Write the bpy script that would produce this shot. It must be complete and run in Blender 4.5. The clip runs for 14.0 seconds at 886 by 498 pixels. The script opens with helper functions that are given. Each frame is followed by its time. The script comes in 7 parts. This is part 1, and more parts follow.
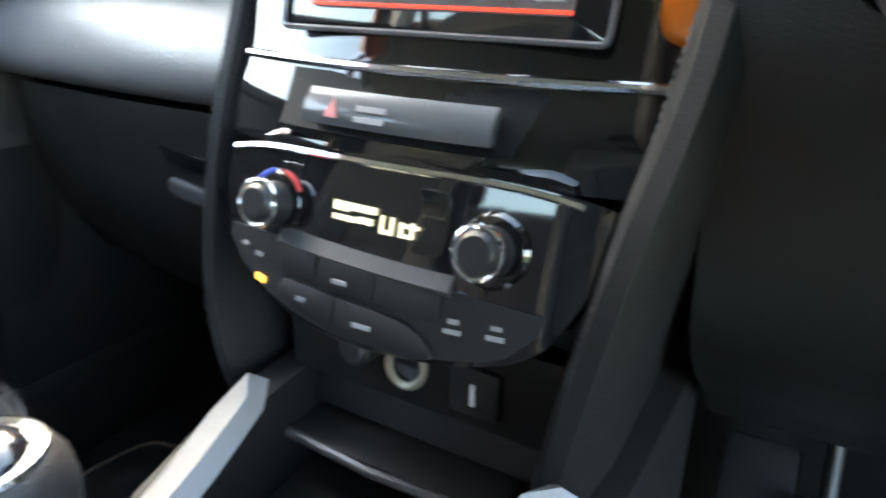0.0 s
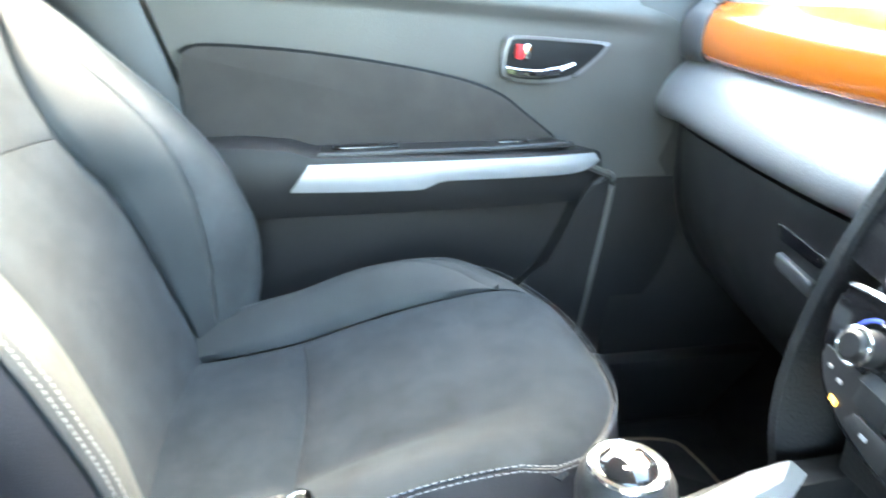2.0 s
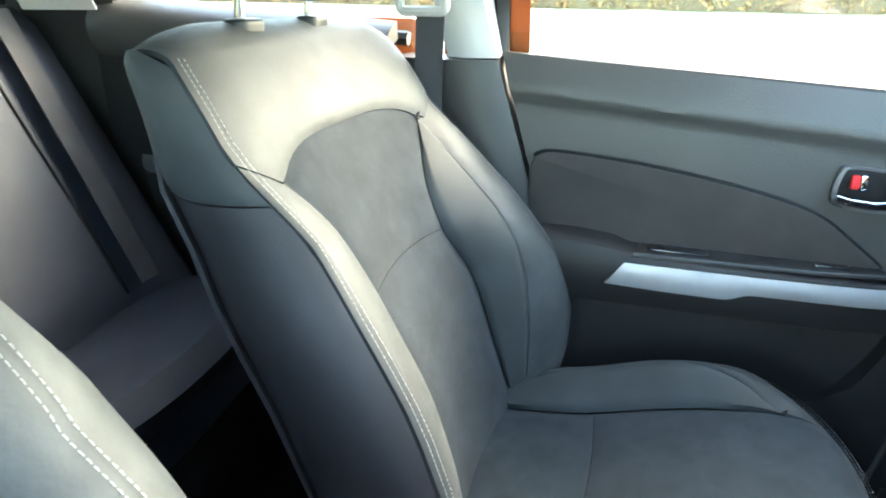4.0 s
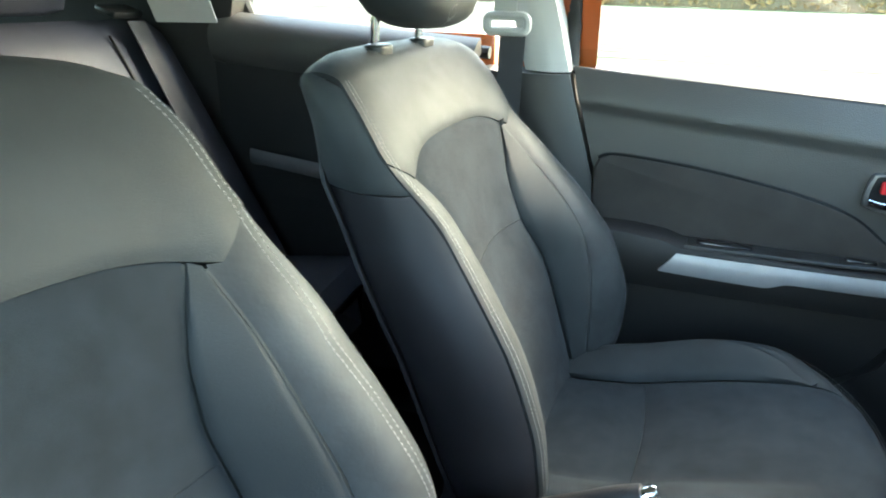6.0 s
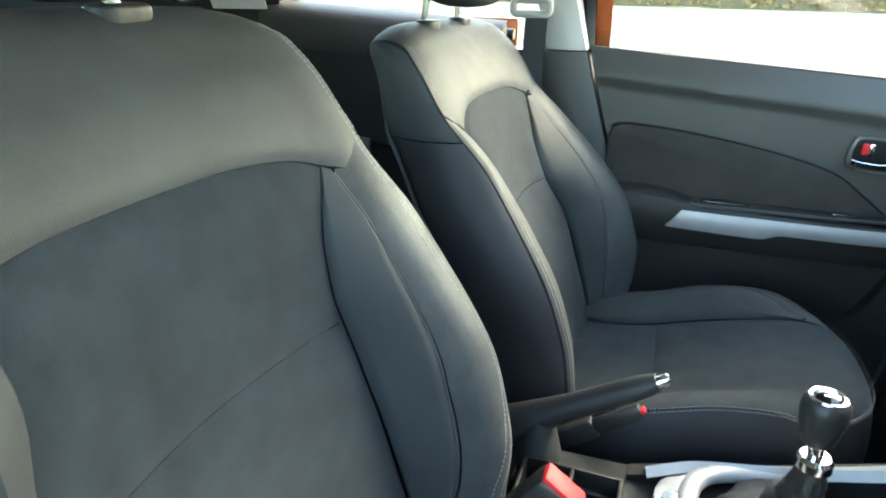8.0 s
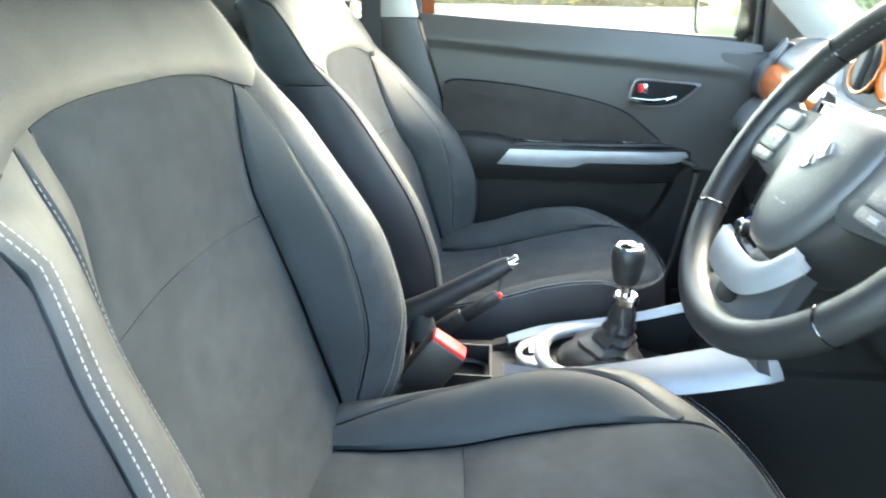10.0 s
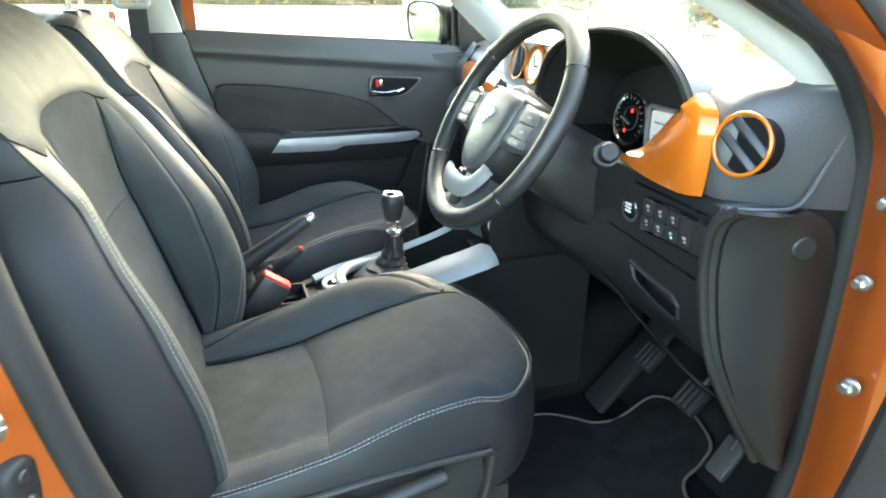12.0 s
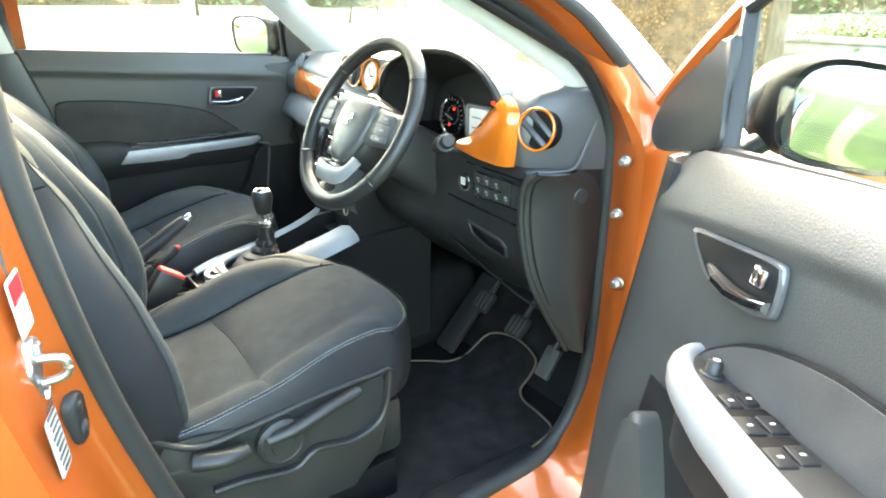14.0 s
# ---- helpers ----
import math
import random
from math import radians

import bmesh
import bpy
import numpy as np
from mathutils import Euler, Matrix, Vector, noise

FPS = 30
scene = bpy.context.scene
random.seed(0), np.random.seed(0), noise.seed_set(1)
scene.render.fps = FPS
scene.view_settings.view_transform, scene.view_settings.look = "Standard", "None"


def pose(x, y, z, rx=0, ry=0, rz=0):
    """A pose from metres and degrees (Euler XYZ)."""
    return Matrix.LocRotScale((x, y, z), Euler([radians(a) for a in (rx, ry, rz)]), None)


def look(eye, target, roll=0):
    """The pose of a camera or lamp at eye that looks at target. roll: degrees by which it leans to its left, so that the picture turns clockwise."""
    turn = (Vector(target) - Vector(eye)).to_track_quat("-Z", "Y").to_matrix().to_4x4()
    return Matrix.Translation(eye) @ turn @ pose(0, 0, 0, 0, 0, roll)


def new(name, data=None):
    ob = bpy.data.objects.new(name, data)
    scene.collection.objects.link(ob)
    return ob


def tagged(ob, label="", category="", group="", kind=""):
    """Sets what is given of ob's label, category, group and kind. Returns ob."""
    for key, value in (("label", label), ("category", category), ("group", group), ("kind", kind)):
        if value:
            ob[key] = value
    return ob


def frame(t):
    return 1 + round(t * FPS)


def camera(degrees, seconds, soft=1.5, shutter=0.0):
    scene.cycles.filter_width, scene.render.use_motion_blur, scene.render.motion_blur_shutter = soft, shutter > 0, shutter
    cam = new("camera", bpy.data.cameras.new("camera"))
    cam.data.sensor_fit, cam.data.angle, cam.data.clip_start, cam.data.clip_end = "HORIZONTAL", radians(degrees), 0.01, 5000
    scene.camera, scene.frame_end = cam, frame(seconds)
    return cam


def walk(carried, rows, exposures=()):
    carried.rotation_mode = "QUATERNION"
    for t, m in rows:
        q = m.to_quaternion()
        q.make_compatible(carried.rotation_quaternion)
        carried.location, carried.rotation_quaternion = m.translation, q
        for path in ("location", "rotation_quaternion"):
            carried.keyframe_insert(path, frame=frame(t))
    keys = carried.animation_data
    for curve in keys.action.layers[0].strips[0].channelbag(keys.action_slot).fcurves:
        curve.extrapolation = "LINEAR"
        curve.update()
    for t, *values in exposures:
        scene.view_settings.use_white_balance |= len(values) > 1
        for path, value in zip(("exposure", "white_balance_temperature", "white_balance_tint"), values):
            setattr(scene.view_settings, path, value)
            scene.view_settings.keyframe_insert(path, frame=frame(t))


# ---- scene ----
cam = camera(68.0, 14.0, 1.9, 0.4)
PATH = [
    (0, (0.179, 0.248, 1.018), (-0.766, 1.858, 0.301), -0.6),
    (0.5, (0.182, 0.23, 1.035), (-1.152, 1.534, 0.315), -0.4),
    (1, (0.179, 0.215, 1.043), (-1.388, 1.23, 0.326), 0.1),
    (1.5, (0.195, 0.207, 1.051), (-1.531, 0.919, 0.333), 0.2),
    (2, (0.235, 0.175, 1.116), (-1.6, 0.491, 0.384), 0.5),
    (2.5, (0.256, 0.16, 1.137), (-1.61, 0.204, 0.418), 0.8),
    (3, (0.268, 0.128, 1.188), (-1.59, -0.043, 0.466), 1.1),
    (3.5, (0.3, 0.152, 1.241), (-1.511, -0.321, 0.535), 0.1),
    (6, (0.507, 0.122, 1.317), (-1.243, -0.507, 0.581), 1.4),
    (6.5, (0.568, 0.102, 1.331), (-1.172, -0.555, 0.595), 1.3),
    (7, (0.605, 0.107, 1.322), (-1.123, -0.579, 0.587), 1.1),
    (9.5, (0.831, 0.136, 1.247), (-1.002, -0.189, 0.517), 1.0),
    (10, (0.887, 0.108, 1.238), (-0.97, -0.034, 0.51), 0.7),
    (10.5, (0.974, 0.075, 1.257), (-0.885, 0.194, 0.53), 0.9),
    (11, (1.064, 0.066, 1.268), (-0.766, 0.416, 0.541), 0.8),
    (11.5, (1.16, 0.053, 1.271), (-0.637, 0.554, 0.549), 0.6),
    (12, (1.247, -0.005, 1.284), (-0.52, 0.59, 0.56), 0.4),
    (12.5, (1.324, -0.089, 1.314), (-0.408, 0.603, 0.592), 0.5),
    (13, (1.404, -0.161, 1.341), (-0.248, 0.703, 0.617), 0.4),
    (13.5, (1.447, -0.207, 1.348), (-0.115, 0.811, 0.624), 0.4),
    (14, (1.456, -0.22, 1.34), (-0.053, 0.872, 0.614), 0.3),
]
EXPOSURE = [(0.0, 4.98, 7500, 8), (0.5, 5.45, 7500, 8), (1.0, 5.95, 7450, 7), (2.0, 6.32, 7250, 4), (3.0, 5.78, 7150, 3), (3.5, 5.42, 7050, 2), (6.0, 4.47, 6900, -1), (7.0, 4.32, 6900, -1), (9.5, 4.72, 7000, 1), (10.5, 5.28, 7000, 3), (11.5, 4.84, 7200, 1), (12.0, 4.72, 7600, 0), (12.5, 4.42, 7600, 0), (13.2, 4.5, 7800, 0), (14.0, 4.9, 7900, 0)]
walk(cam, [(t, look(eye, target, roll)) for t, eye, target, roll in PATH], EXPOSURE)

# ---- world, sun, exposure ----
world = bpy.data.worlds.new("sky")
scene.world = world
world.use_nodes = True
wn = world.node_tree.nodes
sky = wn.new("ShaderNodeTexSky")
sky.sky_type, sky.sun_disc = "NISHITA", False
sky.sun_elevation, sky.sun_rotation = radians(34.4), radians(-55.2)
sky.dust_density, sky.air_density = 3.0, 1.0
world.node_tree.links.new(sky.outputs[0], wn["Background"].inputs[0])
wn["Background"].inputs[1].default_value = 0.15
sun = new("sun", bpy.data.lights.new("sun", "SUN"))
sun.data.energy, sun.data.angle, sun.data.color = 0.12, radians(40), (1.0, 0.97, 0.92)
sun.matrix_world = look((-3.6, 2.5, 3.0), (0, 0, 0))


# ---- materials ----
def material(name, colour, rough=0.5, metal=0.0, vary=0.12, scale=6.0, bump=0.0, grain=200.0, coat=0.0, sheen=0.0, spec=0.5, rough_vary=0.1, blotch=0.0, patch=4.0):
    m = bpy.data.materials.new(name)
    m.use_nodes = True
    nt = m.node_tree
    b = nt.nodes["Principled BSDF"]
    tc = nt.nodes.new("ShaderNodeTexCoord")
    n1 = nt.nodes.new("ShaderNodeTexNoise")
    n1.inputs["Scale"].default_value, n1.inputs["Detail"].default_value = scale, 6
    nt.links.new(tc.outputs["Object"], n1.inputs["Vector"])
    ramp = nt.nodes.new("ShaderNodeMapRange")
    ramp.inputs["From Min"].default_value, ramp.inputs["From Max"].default_value = 0.3, 0.7
    ramp.inputs["To Min"].default_value, ramp.inputs["To Max"].default_value = 1 - vary, 1 + vary
    nt.links.new(n1.outputs["Fac"], ramp.inputs["Value"])
    mul = nt.nodes.new("ShaderNodeVectorMath")
    mul.operation = "SCALE"
    mul.inputs[0].default_value = colour
    nt.links.new(ramp.outputs[0], mul.inputs["Scale"])
    if blotch:
        n4 = nt.nodes.new("ShaderNodeTexNoise")
        n4.inputs["Scale"].default_value, n4.inputs["Detail"].default_value, n4.inputs["Distortion"].default_value = patch, 5, 1.2
        nt.links.new(tc.outputs["Object"], n4.inputs["Vector"])
        span = nt.nodes.new("ShaderNodeMapRange")
        span.inputs["From Min"].default_value, span.inputs["From Max"].default_value = 0.35, 0.68
        span.inputs["To Min"].default_value, span.inputs["To Max"].default_value = 1 - blotch * 0.5, 1 + blotch
        nt.links.new(n4.outputs["Fac"], span.inputs["Value"])
        both = nt.nodes.new("ShaderNodeMath")
        both.operation = "MULTIPLY"
        nt.links.new(ramp.outputs[0], both.inputs[0])
        nt.links.new(span.outputs[0], both.inputs[1])
        nt.links.new(both.outputs[0], mul.inputs["Scale"])
    nt.links.new(mul.outputs[0], b.inputs["Base Color"])
    rr = nt.nodes.new("ShaderNodeMapRange")
    rr.inputs["To Min"].default_value, rr.inputs["To Max"].default_value = max(0.02, rough - rough_vary), min(1, rough + rough_vary)
    n3 = nt.nodes.new("ShaderNodeTexNoise")
    n3.inputs["Scale"].default_value = scale * 3.1
    nt.links.new(tc.outputs["Object"], n3.inputs["Vector"])
    nt.links.new(n3.outputs["Fac"], rr.inputs["Value"])
    nt.links.new(rr.outputs[0], b.inputs["Roughness"])
    b.inputs["Metallic"].default_value = metal
    b.inputs["Coat Weight"].default_value = coat
    b.inputs["Coat Roughness"].default_value = 0.04
    b.inputs["Sheen Weight"].default_value = sheen
    b.inputs["Specular IOR Level"].default_value = spec
    if bump:
        n2 = nt.nodes.new("ShaderNodeTexNoise")
        n2.inputs["Scale"].default_value, n2.inputs["Detail"].default_value = grain, 3
        nt.links.new(tc.outputs["Object"], n2.inputs["Vector"])
        bp = nt.nodes.new("ShaderNodeBump")
        bp.inputs["Strength"].default_value, bp.inputs["Distance"].default_value = bump, 0.002
        nt.links.new(n2.outputs["Fac"], bp.inputs["Height"])
        nt.links.new(bp.outputs[0], b.inputs["Normal"])
    return m


def glowing(name, colour, strength):
    m = material(name, colour, 0.3)
    b = m.node_tree.nodes["Principled BSDF"]
    b.inputs["Emission Color"].default_value = (*colour, 1)
    b.inputs["Emission Strength"].default_value = strength
    return m


WRINKLED = material("wrinkled_leather", (0.033, 0.037, 0.039), 0.54, vary=0.2, scale=18, bump=0.55, grain=48, spec=0.28, blotch=0.15, patch=24)
LEATHER = material("leather", (0.032, 0.036, 0.0375), 0.58, vary=0.14, scale=11, bump=0.22, grain=900, spec=0.2, blotch=0.12, patch=7)
SUEDE = material("suede", (0.0160, 0.0212, 0.0262), 0.95, vary=0.22, scale=30, bump=0.35, grain=1500, sheen=0.05, spec=0.12, blotch=0.24, patch=8)
VINYL = material("seat_side_vinyl", (0.0185, 0.0180, 0.0205), 0.46, vary=0.14, scale=9, bump=0.22, grain=800, spec=0.3, blotch=0.12, patch=6)
STITCH = material("stitch", (0.22, 0.225, 0.23), 0.75)
PLASTIC = material("plastic", (0.021, 0.0205, 0.020), 0.37, vary=0.15, scale=5, bump=0.22, grain=700, spec=0.42, blotch=0.1)
SOFT = material("soft_plastic", (0.075, 0.077, 0.08), 0.40, vary=0.1, scale=5, bump=0.35, grain=450, spec=0.45)
DOORGREY = material("door_vinyl", (0.050, 0.0485, 0.0455), 0.41, vary=0.1, scale=4, bump=0.3, grain=500, blotch=0.06)
FABRIC = material("door_fabric", (0.038, 0.033, 0.030), 0.9, vary=0.15, scale=12, bump=0.4, grain=900, sheen=0.12, blotch=0.2, patch=6)
GLOSS = material("piano_black", (0.006, 0.006, 0.007), 0.05, vary=0.05, coat=0.6, rough_vary=0.03)
RUBBER = material("rubber", (0.016, 0.016, 0.0165), 0.55, vary=0.1, bump=0.2, grain=300, spec=0.4)
SILVER = material("satin_silver", (0.34, 0.345, 0.35), 0.42, metal=0.45, vary=0.05, scale=30)
CHROME = material("chrome", (0.8, 0.8, 0.82), 0.09, metal=1.0, vary=0.03)
STEEL = material("zinc_steel", (0.45, 0.45, 0.45), 0.34, metal=0.95, vary=0.15, scale=40)
ORANGE = material("orange_paint", (0.41, 0.084, 0.013), 0.34, metal=0.3, vary=0.1, scale=4, bump=0.08, grain=1500, coat=0.9)
ORANGETRIM = material("orange_trim", (0.58, 0.14, 0.012), 0.16, metal=0.2, vary=0.02, scale=14, coat=0.6, rough_vary=0.03)
ORANGETRIM.node_tree.nodes["Principled BSDF"].inputs["Coat Roughness"].default_value = 0.06
CARPET = material("carpet", (0.015, 0.0145, 0.0145), 0.97, vary=0.3, scale=18, bump=0.9, grain=900, spec=0.1)
PIPING = material("tan_piping", (0.10, 0.078, 0.052), 0.8, bump=0.3, grain=800)
PALE = material("pale_trim", (0.5, 0.5, 0.48), 0.6, vary=0.05, bump=0.2, grain=500)
LINING = material("roof_lining", (0.62, 0.615, 0.60), 0.9, vary=0.06, scale=8, bump=0.3, grain=700, spec=0.2)
MATPILE = material("mat_pile", (0.026, 0.0235, 0.0225), 0.97, vary=0.35, scale=20, bump=0.9, grain=900, spec=0.1)
BELT = material("belt_webbing", (0.045, 0.045, 0.05), 0.8, bump=0.5, grain=900)
NAVY = material("rear_seat_leather", (0.040, 0.044, 0.060), 0.55, vary=0.15, bump=0.3, grain=700, spec=0.3)
RED = material("red_plastic", (0.60, 0.025, 0.03), 0.55, vary=0.06, spec=0.25)
GRAVEL = material("pale_soil", (0.145, 0.124, 0.092), 0.95, vary=0.35, scale=0.8, bump=0.6, grain=14, blotch=0.3, patch=0.5)
SOIL = material("ploughed_soil", (0.098, 0.083, 0.058), 0.95, vary=0.5, scale=0.35, bump=0.8, grain=9, blotch=0.5, patch=0.12)
THREAD = material("dark_thread", (0.09, 0.092, 0.095), 0.7)
GRASS = material("grass_soil", (0.040, 0.066, 0.015), 0.95, vary=0.4, scale=1.2, bump=0.8, grain=25, blotch=0.4, patch=0.25)
MIRROR = material("mirror_glass", (0.74, 0.74, 0.74), 0.02, metal=1.0, vary=0.01, rough_vary=0.0)
WHITE = material("white_label", (0.72, 0.72, 0.7), 0.5, vary=0.05)
INK = material("grey_ink", (0.25, 0.25, 0.26), 0.6)
MARK = material("pale_marking", (0.62, 0.62, 0.62), 0.6, vary=0.05)
GLOW_WHITE = glowing("lit_display", (0.9, 0.86, 0.62), 0.05)
GLOW_RED = glowing("lit_red", (0.9, 0.04, 0.02), 0.08)
GLOW_AMBER = glowing("lit_amber", (0.95, 0.5, 0.08), 0.09)
SCREEN = glowing("screen_face", (0.05, 0.05, 0.055), 0.04)
LEAFBROWN = material("beech_leaf", (0.34, 0.18, 0.06), 0.75, vary=0.5, scale=3)
LEAFGREEN = material("green_leaf", (0.2, 0.22, 0.075), 0.75, vary=0.5, scale=2)
BARK = material("bark", (0.09, 0.07, 0.05), 0.9, vary=0.3, bump=0.8, grain=30)
STONE = material("stone_wall", (0.4, 0.38, 0.33), 0.9, vary=0.25, scale=3, bump=0.5, grain=20)


def glass_material():
    m = bpy.data.materials.new("window_glass")
    m.use_nodes = True
    nt = m.node_tree
    out = nt.nodes["Material Output"]
    mix = nt.nodes.new("ShaderNodeMixShader")
    tr = nt.nodes.new("ShaderNodeBsdfTransparent")
    tr.inputs[0].default_value = (0.86, 0.9, 0.88, 1)
    gl = nt.nodes.new("ShaderNodeBsdfGlossy")
    gl.inputs["Roughness"].default_value = 0.01
    fr = nt.nodes.new("ShaderNodeLayerWeight")
    fr.inputs["Blend"].default_value = 0.5
    power = nt.nodes.new("ShaderNodeMath")
    power.operation = "POWER"
    power.inputs[1].default_value = 5.0
    span = nt.nodes.new("ShaderNodeMapRange")
    span.inputs["To Min"].default_value, span.inputs["To Max"].default_value = 0.035, 0.7
    nt.links.new(fr.outputs["Facing"], power.inputs[0])
    nt.links.new(power.outputs[0], span.inputs["Value"])
    nt.links.new(span.outputs[0], mix.inputs[0])
    nt.links.new(tr.outputs[0], mix.inputs[1])
    nt.links.new(gl.outputs[0], mix.inputs[2])
    nt.links.new(mix.outputs[0], out.inputs[0])
    return m


GLASS = glass_material()
LOWTRIM = material("lower_door_vinyl", (0.015, 0.0145, 0.0145), 0.5, vary=0.12, scale=5, bump=0.3, grain=500, spec=0.3)
RECESS = material("matt_black", (0.004, 0.004, 0.0045), 0.6, vary=0.1, spec=0.2)
# leaf green lightened for distance, haze put into the colour
LEAFHAZE = material("haze_paled_leaf", (0.33, 0.33, 0.15), 0.8, vary=0.4, scale=0.6)
TWIG = material("brown_twigs", (0.19, 0.12, 0.06), 0.9, vary=0.4, scale=6, bump=0.8, grain=20)
PADSOFT = material("dash_pad", (0.15, 0.152, 0.155), 0.36, vary=0.1, scale=5, bump=0.25, grain=450, spec=0.7)
BEZEL = material("dark_satin_bezel", (0.13, 0.13, 0.135), 0.35, metal=0.5, vary=0.08, scale=20)
HUBGREY = material("airbag_vinyl", (0.062, 0.063, 0.064), 0.36, vary=0.08, scale=8, bump=0.25, grain=700)
# near-white base colour stands for sky reflected in the pillar skin
SKYSHEEN = material("pillar_sky_sheen", (0.75, 0.75, 0.74), 0.2, vary=0.03, coat=1.0)
KNEE = material("knee_panel_vinyl", (0.0135, 0.0135, 0.0135), 0.34, vary=0.15, scale=6, bump=0.25, grain=700, spec=0.4, blotch=0.1)
# darker copy of the rail vinyl, with blocked door light painted in
RAILSHADE = material("shaded_rail_vinyl", (0.0125, 0.0125, 0.013), 0.55, vary=0.12, scale=6, bump=0.25, grain=600, spec=0.22)
PODGREY = material("vent_pod_vinyl", (0.058, 0.059, 0.061), 0.36, vary=0.1, scale=5, bump=0.3, grain=450, spec=0.45)
RAIL = material("rail_vinyl", (0.021, 0.0215, 0.023), 0.45, vary=0.12, scale=6, bump=0.5, grain=420, spec=0.4)
MIRRORCASE = material("mirror_case", (0.016, 0.018, 0.022), 0.22, vary=0.1, scale=12, spec=0.5)
FAINT = material("faint_print", (0.30, 0.30, 0.29), 0.6, vary=0.05)
LEAFDARK = material("dark_leaf", (0.05, 0.07, 0.025), 0.7, vary=0.5, scale=2)
LEDGE = material("dark_ledge", (0.045, 0.046, 0.05), 0.35, vary=0.08)
RIMLEATHER = material("rim_leather", (0.021, 0.021, 0.0215), 0.34, vary=0.12, scale=14, bump=0.3, grain=900, spec=0.45)
SLAT = material("vent_slat", (0.035, 0.036, 0.038), 0.35, vary=0.08)


# ---- mesh helpers ----
def thing(name, base, label, category, group="", kind=""):
    ob = new(name)
    ob.location = base
    ob.empty_display_size = 0.05
    bpy.context.view_layer.update()
    return tagged(ob, label, category, group, kind)


def origin_of(ob):
    v = Vector(ob.location)
    while ob.parent:
        ob = ob.parent
        v += Vector(ob.location)
    return v


def part(name, bm, mat, parent=None, label="", flat=False):
    """Links a bmesh, given in world places, as one mesh object under a thing or part."""
    bmesh.ops.recalc_face_normals(bm, faces=bm.faces)
    me = bpy.data.meshes.new(name)
    if parent:
        bmesh.ops.translate(bm, verts=bm.verts, vec=-origin_of(parent))
    bm.to_mesh(me)
    bm.free()
    me.materials.append(mat)
    for p in me.polygons:
        p.use_smooth = not flat
    ob = new(name, me)
    if not flat:
        me.set_sharp_from_angle(angle=radians(42))
    if parent:
        ob.parent = parent
    return tagged(ob, label)


def box(c, s, bevel=0.003, turn=None, seg=2):
    bm = bmesh.new()
    m = Matrix.Translation(c) @ (turn or Matrix()).to_4x4() @ Matrix.Diagonal((*s, 1))
    bmesh.ops.create_cube(bm, size=1, matrix=m)
    if bevel:
        bmesh.ops.bevel(bm, geom=bm.edges[:], offset=min(bevel, min(s) * 0.45), segments=seg, profile=0.5, affect="EDGES")
    return bm


def loft(rings, closed=True, caps=True):
    bm = bmesh.new()
    vs = [[bm.verts.new(p) for p in r] for r in rings]
    n = len(vs[0])
    for a, b in zip(vs, vs[1:]):
        for i in range(n if closed else n - 1):
            j = (i + 1) % n
            bm.faces.new((a[i], a[j], b[j], b[i]))
    if caps and closed:
        bm.faces.new(vs[0][::-1])
        bm.faces.new(vs[-1])
    return bm


def smooth_path(pts, k=6, closed=False):
    """Points on a smooth curve through pts."""
    p = [Vector(q) for q in pts]
    n, out = len(p), []
    for i in range(n if closed else n - 1):
        if closed:
            a, b, c, d = p[i - 1], p[i], p[(i + 1) % n], p[(i + 2) % n]
        else:
            a, b, c, d = p[max(i - 1, 0)], p[i], p[i + 1], p[min(i + 2, n - 1)]
        for s in range(k):
            t = s / k
            out.append(0.5 * (2 * b + (c - a) * t + (2 * a - 5 * b + 4 * c - d) * t * t + (3 * b - a - 3 * c + d) * t ** 3))
    if not closed:
        out.append(p[-1])
    return out


def tube(pts, r, n=10, closed=False, flat=1.0, up=(0, 0, 1), caps=True):
    """A pipe along pts; r is a radius or a function of 0..1; flat squeezes it along up."""
    pts = [Vector(p) for p in pts]
    rings = []
    m = len(pts)
    for i, p in enumerate(pts):
        a = pts[i - 1] if i or closed else p
        b = pts[(i + 1) % m] if i < m - 1 or closed else p
        d = (b - a).normalized()
        s = d.cross(Vector(up))
        s = s.normalized() if s.length > 1e-4 else d.orthogonal().normalized()
        u = s.cross(d).normalized()
        rad = r(i / max(1, m - 1)) if callable(r) else r
        rings.append([p + s * math.cos(2 * math.pi * k / n) * rad + u * math.sin(2 * math.pi * k / n) * rad * flat for k in range(n)])
    if closed:
        rings.append(rings[0])
        bm = loft(rings, caps=False)
        bmesh.ops.remove_doubles(bm, verts=bm.verts, dist=1e-6)
        return bm
    return loft(rings, caps=caps)


